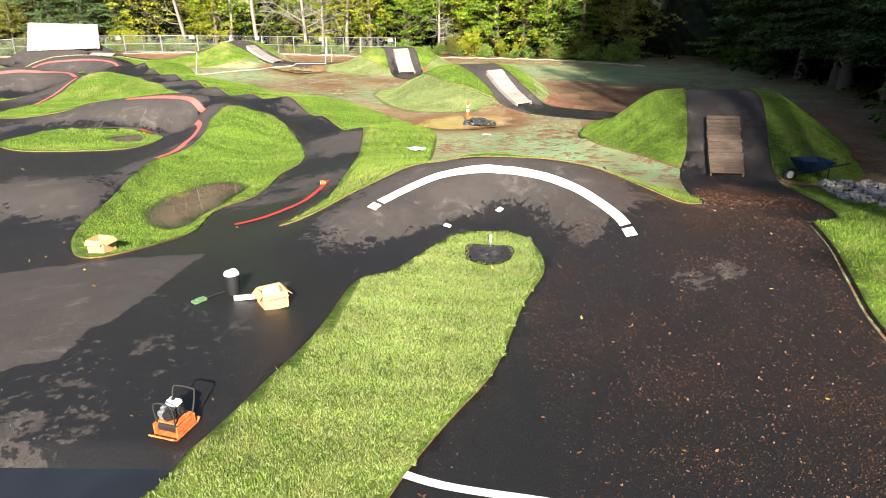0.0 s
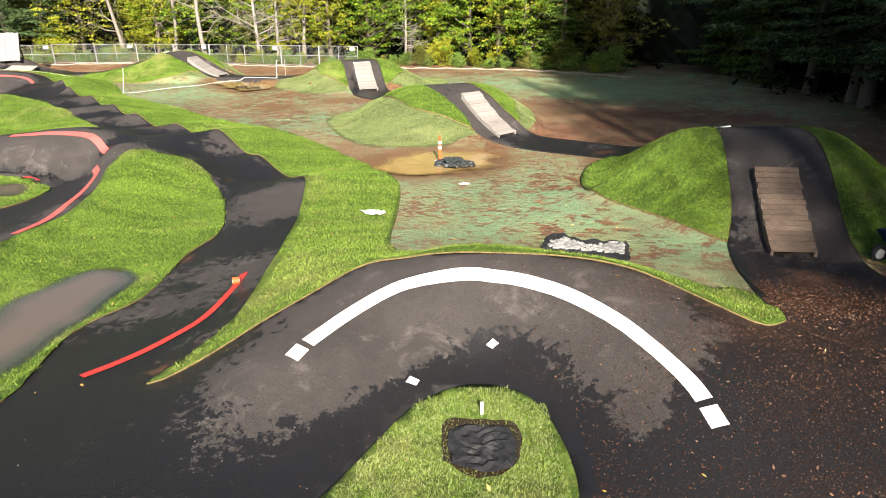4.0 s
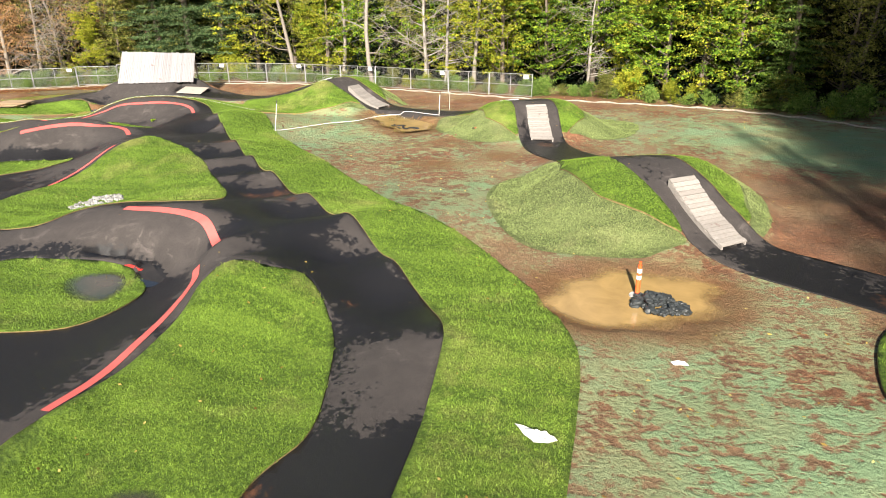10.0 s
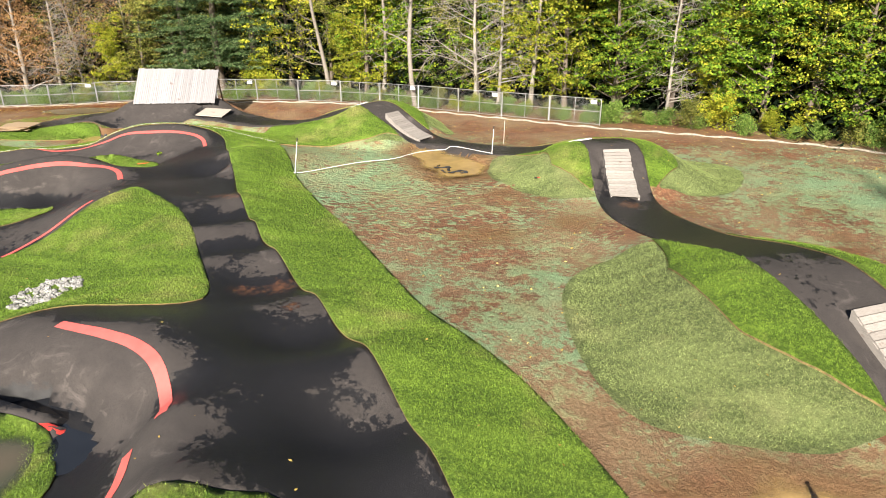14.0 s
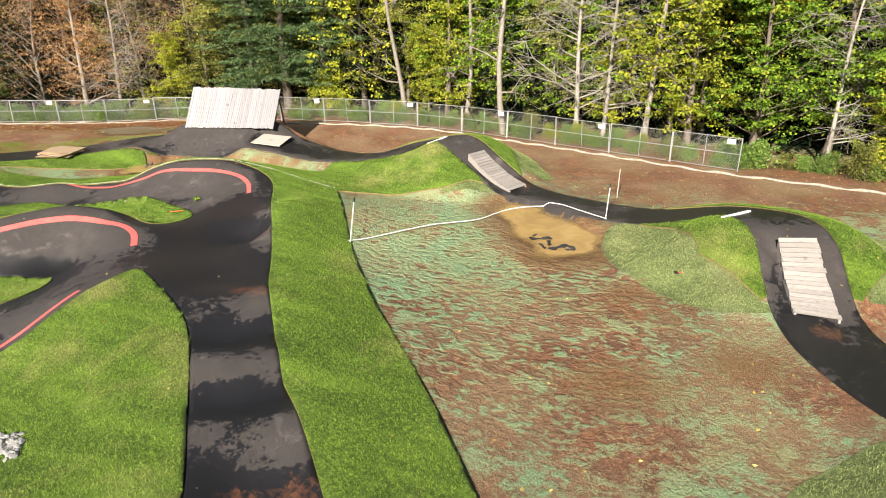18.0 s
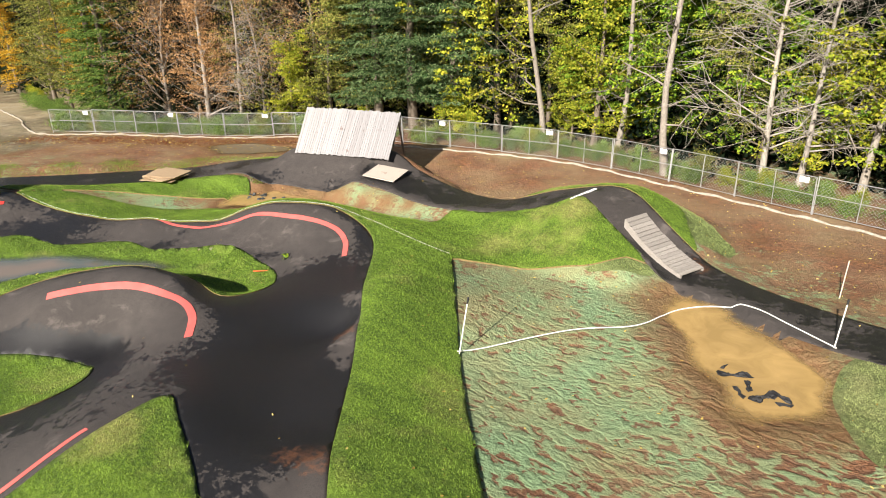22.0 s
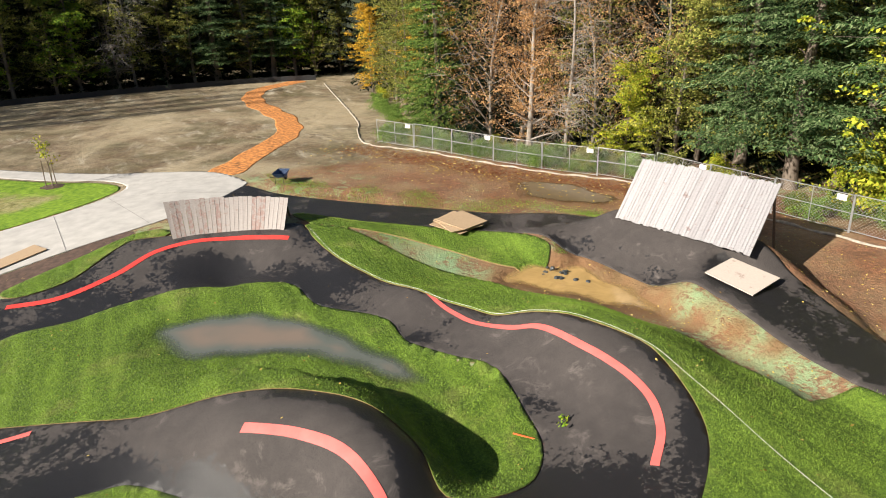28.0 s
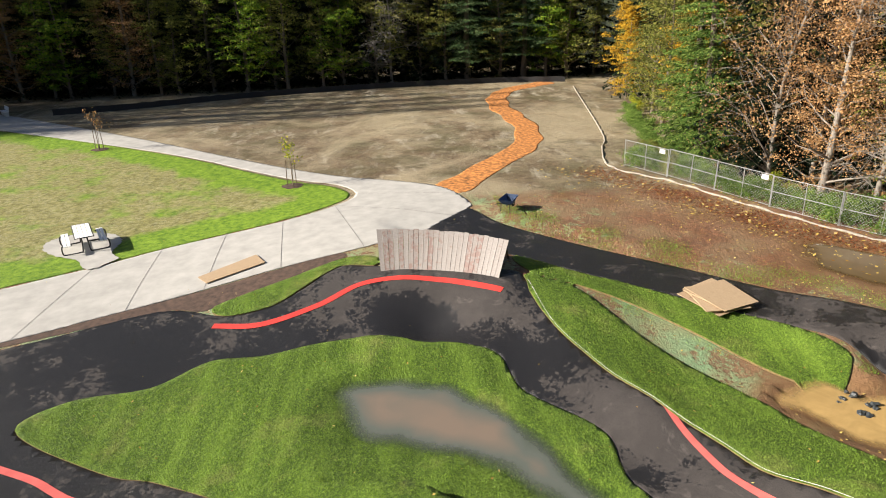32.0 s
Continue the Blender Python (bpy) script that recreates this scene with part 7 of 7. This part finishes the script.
ragged_sheet("card", [(0.3, 12.03), (0.32, 12.13), (0.46, 12.13), (0.5, 12.04), (0.4, 12.0)], M_SHEET, "white card lying at the sod edge", "card", 0.06, 0.02, 6)
ragged_sheet("card", [(1.42, 12.86), (1.52, 12.92), (1.61, 12.85), (1.5, 12.78)], M_SHEET, "white card lying on the asphalt berm", "card", 0.02, 0.012, 7)
ragged_sheet("plastic_bag", [(-1.12, 19.45), (-0.9, 19.42), (-0.6, 19.3), (-0.45, 19.15), (-0.7, 19.05), (-0.95, 19.2)], M_SHEET, "crumpled white plastic bag on the sod", "bag", 0.05, 0.1, 8)
ragged_sheet("plastic_bag", [(1.35, 22.05), (1.6, 22.1), (1.65, 21.98), (1.4, 21.95)], M_SHEET, "small white scrap on the seeded soil", "bag", 0.0, 0.04, 9)
tape = thing("tape_roll", on(-2.95, 15.55, 20, 0.02), "orange and white tape scrap on the red line", "tape")
part("roll", rodded((-0.06, 0, 0.06), (0.06, 0, 0.06), 0.07, 0.06, 12), M_ORANGE, tape)
part("core", rodded((-0.065, 0, 0.06), (0.068, 0, 0.06), 0.035, 0.035, 12), M_SHEET, tape, "white core")
tool = thing("hand_tool", on(-6.04, 40.76, 30, 0.02), "small red hand tool lying on bare soil", "tool")
part("handle", rodded((0, 0, 0.02), (0.3, 0, 0.02), 0.018, n=8), M_RED, tool)
part("head", boxed(0.1, 0.14, 0.03, T(-0.05, 0, 0.02), 0.008), M_BLACK, tool)
stick = thing("stick", on(-24.6, 41.3, 40, 0.06), "short orange stick lying on the sod", "stick")
part("rod", rodded((-0.25, 0, 0.02), (0.25, 0, 0.03), 0.02, 0.015, 7), M_ORANGE, stick)
weed = thing("weed", on(-24.4, 42.2), "small weed sprig lying on the berm floor", "plant")
wr = np.random.default_rng(4)
leaf_mesh("leaves", [(wr.normal(0, 0.1), wr.normal(0, 0.1), 0.05 + 0.1 * wr.random(), 0.1) for _ in range(6)], 0.05, M_GREENLEAF, wr, 5).parent = weed


# white plastic water line with its two posts
def pole(name, x, y, tall, lean, material, label, cap=True, r=0.022):
    ob = thing(name, on(x, y), label, "post")
    part("shaft", rodded((0, 0, -0.1), (lean[0], lean[1], tall), r, n=8), material, ob)
    if cap:
        d = Vector((lean[0], lean[1], tall))
        part("cap", rodded(d * 0.92, d * 1.03, r * 1.5, n=8), M_BLACK, ob, "black top fitting")
    return ob


pole("standpipe", -15.93, 40.18, 1.45, (0.18, 0.12), M_PVC, "leaning white plastic standpipe with a black tap", True, 0.016)
pole("standpipe", -8.85, 45.15, 1.2, (0.06, 0.05), M_PVC, "upright white plastic standpipe with a black tap", True, 0.016)
pole("wooden_stake", -9.15, 48.85, 1.1, (0.03, 0.0), M_PLY, "thin wooden stake driven into the soil", False, 0.018)
hose = catmull([(-16, 40.2), (-14.4, 42.75), (-13.1, 44), (-12.5, 45.5), (-11.7, 46.3), (-10.85, 46.4), (-9.85, 45.8), (-8.8, 45.1)], n=8)
vs, fs = tube([(x, y, max(height(x, y), 0.41) + 0.035) for x, y in hose], 0.017, 7)
tagged(meshed("water_pipe", vs, fs, M_PVC, smooth=True), "white plastic water pipe snaking over the soil", "pipe")
rope = catmull([p[:2] for p in BERM1_RIM[::-1][:-2]] + [(-23.3, 44.72), (-22.4, 44.68), (-21.3, 44.66), (-20.3, 44.72), (-19.6, 44.8)], n=6)
rope = rope + 0.05 * np.c_[np.zeros(len(rope)), np.ones(len(rope))]
vs, fs = tube([(x, y, height(x, y) + 0.045) for x, y in rope], 0.005, 5)
tagged(meshed("rope", vs, fs, M_PVC, smooth=True), "thin white rope along the berm rim", "rope")


# white edge boards on the crests of two jumps
def edge_board(a, b, label):
    a, b = (Vector((p[0], p[1], min(max(p[2], height(p[0], p[1]) + 0.03), height(p[0], p[1]) + 0.06))) for p in (a, b))
    d = b - a
    ob = boxed(d.length, 0.09, 0.05, Matrix.Translation((a + b) / 2) @ d.to_track_quat("X", "Z").to_matrix().to_4x4(), 0.008)
    tagged(part("edge_board", ob, M_SHEET), label, "board", "edge boards")


edge_board((7.62, 22.2, 1.75), (8.62, 21.95, 2.15), "white board edging the first jump crest")
edge_board((-5.2, 43.1, 1.35), (-4.5, 44.3, 2.15), "white board edging the middle jump crest")
edge_board((-17.42, 48.9, 1.20), (-17.1, 50.2, 2.10), "white board edging the far jump crest")


# plywood
def sheets(corners, n, label):
    o = np.array(corners)
    c = o.mean(0)
    rng = random.Random(n)
    ob = thing("plywood_stack", on(*c), label, "plywood")
    base = Vector(ob.matrix_world.translation)
    low = max(height(*p) for p in o) + 0.02
    for k in range(n):
        a, s = radians(rng.uniform(-16, 16)), rng.uniform(0.7, 0.98)
        q = (o - c) * s @ np.array([[math.cos(a), math.sin(a)], [-math.sin(a), math.cos(a)]]) + c + [rng.uniform(-0.15, 0.15), rng.uniform(-0.15, 0.15)]
        z = low + 0.035 * k
        v = [Vector((x, y, z + rng.uniform(0, 0.01))) - base for x, y in q]
        meshed("sheet", [*v, *[p + Vector((0, 0, 0.018)) for p in v]], [(3, 2, 1, 0), (4, 5, 6, 7), (0, 1, 5, 4), (1, 2, 6, 5), (2, 3, 7, 6), (3, 0, 4, 7)], M_YELLOWPLY, ob)


sheets([(-38.2, 44.9), (-36.3, 45.3), (-36.75, 46.8), (-38.7, 46.6)], 6, "stack of plywood offcuts lying askew")
lying_sheet("plywood_board", [(x, y, height(x, y) + 0.02) for x, y in ((-42, 28.1), (-41.4, 28.6), (-42.7, 30.5), (-43.65, 29.95))], M_YELLOWPLY, "plywood board lying on the concrete edge", "plywood")


# picnic table on its pad, bench, saplings
ragged_sheet("table_pad", [(-46.2, 20.2), (-47.2, 19.9), (-48.2, 20.7), (-48.2, 22.2), (-47.2, 23.2), (-45.6, 23.4), (-44.7, 24.0), (-43.7, 23.2), (-44.8, 22.3), (-45.4, 21.1)], M_CONCRETE, "concrete pad under the picnic table with a short link", "pad", 0.03, 0.004, 11, "structure")
pt = thing("picnic_table", on(-46.42, 21.95, 29, 0.03), "picnic table with pale slatted top and black tubular frame", "picnic table")
for k in range(4):
    part("top_slat", boxed(2.0, 0.155, 0.035, T(0, -0.255 + 0.17 * k, 0.745), 0.006), M_SHEET, pt)
for sy in (-1, 1):
    part("edge_bar", rodded((-1.02, sy * 0.36, 0.745), (1.02, sy * 0.36, 0.745), 0.02, n=8), M_BLACK, pt)
    for k in (0, 1):
        part("seat_slat", boxed(1.9, 0.13, 0.03, T(0, sy * (0.62 + 0.15 * k), 0.45), 0.006), M_SHEET, pt)
for sx in (-1.02, 1.02):
    part("edge_bar", rodded((sx, -0.36, 0.745), (sx, 0.36, 0.745), 0.02, n=8), M_BLACK, pt)
for sx in (-0.72, 0.72):
    for sy in (-1, 1):
        vs, fs = tube(catmull([(sx, sy * 0.1, 0.72), (sx, sy * 0.14, 0.12), (sx, sy * 0.24, 0.03), (sx, sy * 0.78, 0.03), (sx, sy * 0.9, 0.1), (sx, sy * 0.9, 0.36), (sx, sy * 0.82, 0.43), (sx, sy * 0.5, 0.43)], n=4), 0.03, 8)
        meshed("leg", vs, fs, M_BLACK, pt, True)
    part("brace", rodded((sx, 0, 0.7), (sx * 0.1, 0, 0.4), 0.018, n=8), M_BLACK, pt)
bench = thing("bench", on(-84.5, -2.75, 40), "white bench far off beside the footpath", "bench")
part("seat", boxed(1.6, 0.45, 0.06, T(0, 0, 0.45), 0.01), M_SHEET, bench)
part("backrest", boxed(1.6, 0.05, 0.4, T(0, 0.24, 0.72, -12), 0.01), M_SHEET, bench)
for sx in (-0.6, 0.6):
    part("leg", boxed(0.08, 0.4, 0.44, T(sx, 0, 0.21), 0.01), M_STEEL, bench)


def sapling(x, y, material, label, seed_n, h=2.6):
    rng = np.random.default_rng(seed_n)
    ob = thing("sapling", on(x, y), label, "tree", "young park trees")
    tr, tips, _ = trunk_mesh("trunk", h, 0.025, rng, 9, M_BARK, 0.1, 0.6, 0.4, 2, 1.2)
    tr.parent = ob
    leaf_mesh("crown", [(*q, 0.25) for q, _ in tips], 0.07, material, rng, 3).parent = ob
    for a in (0.3, 2.4, 4.5):
        part("stake", rodded((0.3 * math.cos(a), 0.3 * math.sin(a), -0.1), (0.26 * math.cos(a), 0.26 * math.sin(a), 1.5), 0.025, n=6), M_OLDWOOD, ob)
    vs, fs = [(0, 0, 0.06)], []
    for k in range(18):
        a = 2 * math.pi * k / 18
        r = 0.6 * rng.uniform(0.85, 1.1)
        vs.append((r * math.cos(a), r * math.sin(a), 0.01))
        fs.append((0, 1 + k, 1 + (k + 1) % 18))
    meshed("mulch_ring", vs, fs, M_DIRT, ob)


sapling(-55.15, 29.5, M_YELLOWLEAF, "staked young tree with a few yellow leaves", 61)
sapling(-66.8, 13.8, M_ORANGELEAF, "staked young tree with reddish leaves", 62)

# joints across the footpath, and further painted lines
for a, b in (((-39.9, 26.2), (-45.7, 25.5)), ((-41.0, 28.6), (-47.0, 27.9)), ((-42.1, 31.2), (-48.2, 30.2)), ((-43.2, 34.3), (-50.2, 32.4)), ((-46.7, 38.7), (-50.2, 32.4)), ((-51.0, 38.1), (-52.4, 33.3)), ((-38.3, 23.2), (-44.0, 23.4)), ((-55.2, 34.2), (-55.0, 31.9)), ((-59.0, 29.3), (-57.6, 28.3)), ((-63.0, 24.0), (-61.6, 23.2)), ((-67.6, 18.4), (-66.1, 17.3))):
    stripe("paving_joint", [a, ((a[0] + b[0]) / 2, (a[1] + b[1]) / 2), b], 0.02, M_JOINT, 0.0, "narrow joint cut across the concrete path", "joint")
stripe("white_line", [(0.05, 4.15), (0.6, 3.97), (1.55, 3.85)], 0.1, M_WHITE, label="white line painted across the sod edge")
stripe("red_line", [(-12.56, 24.2), (-11.87, 24.39), (-11.16, 24.53)], 0.16, M_RED, label="bright red line painted on the roller side")

# black silt fence at the foot of the far wood
sf = resample(catmull([(-84, 2), (-86.3, 8.8), (-90.5, 17), (-93.5, 26), (-95, 35), (-95.5, 46), (-94, 54)], n=6), 0.8)
vs, fs = [], []
for i, (x, y) in enumerate(sf):
    z, w = height(x, y), 0.05 * math.sin(i * 1.9)
    for dx, dz in ((-0.02, -0.1), (-0.02, 0.55), (0.02, 0.55), (0.02, -0.1)):
        vs.append((x + dx + w, y, z + dz + (0.04 * math.sin(i * 2.7) if dz > 0 else 0)))
for i in range(len(sf) - 1):
    fs += [(4 * i + k, 4 * i + (k + 1) % 4, 4 * i + 4 + (k + 1) % 4, 4 * i + 4 + k) for k in range(4)]
tagged(meshed("silt_fence", vs, fs, M_BLACKCLOTH), "low black silt fence at the meadow end", "fence", kind="structure")
stripe("red_line", [(-32.62, 25.21), (-32.17, 26.27), (-31.74, 27.28), (-31.05, 28.44), (-30.69, 29.84), (-30.5, 31.16)], 0.2, M_SUNLITRED, label="red line painted along the roller edge, sunlight in its paler colour")
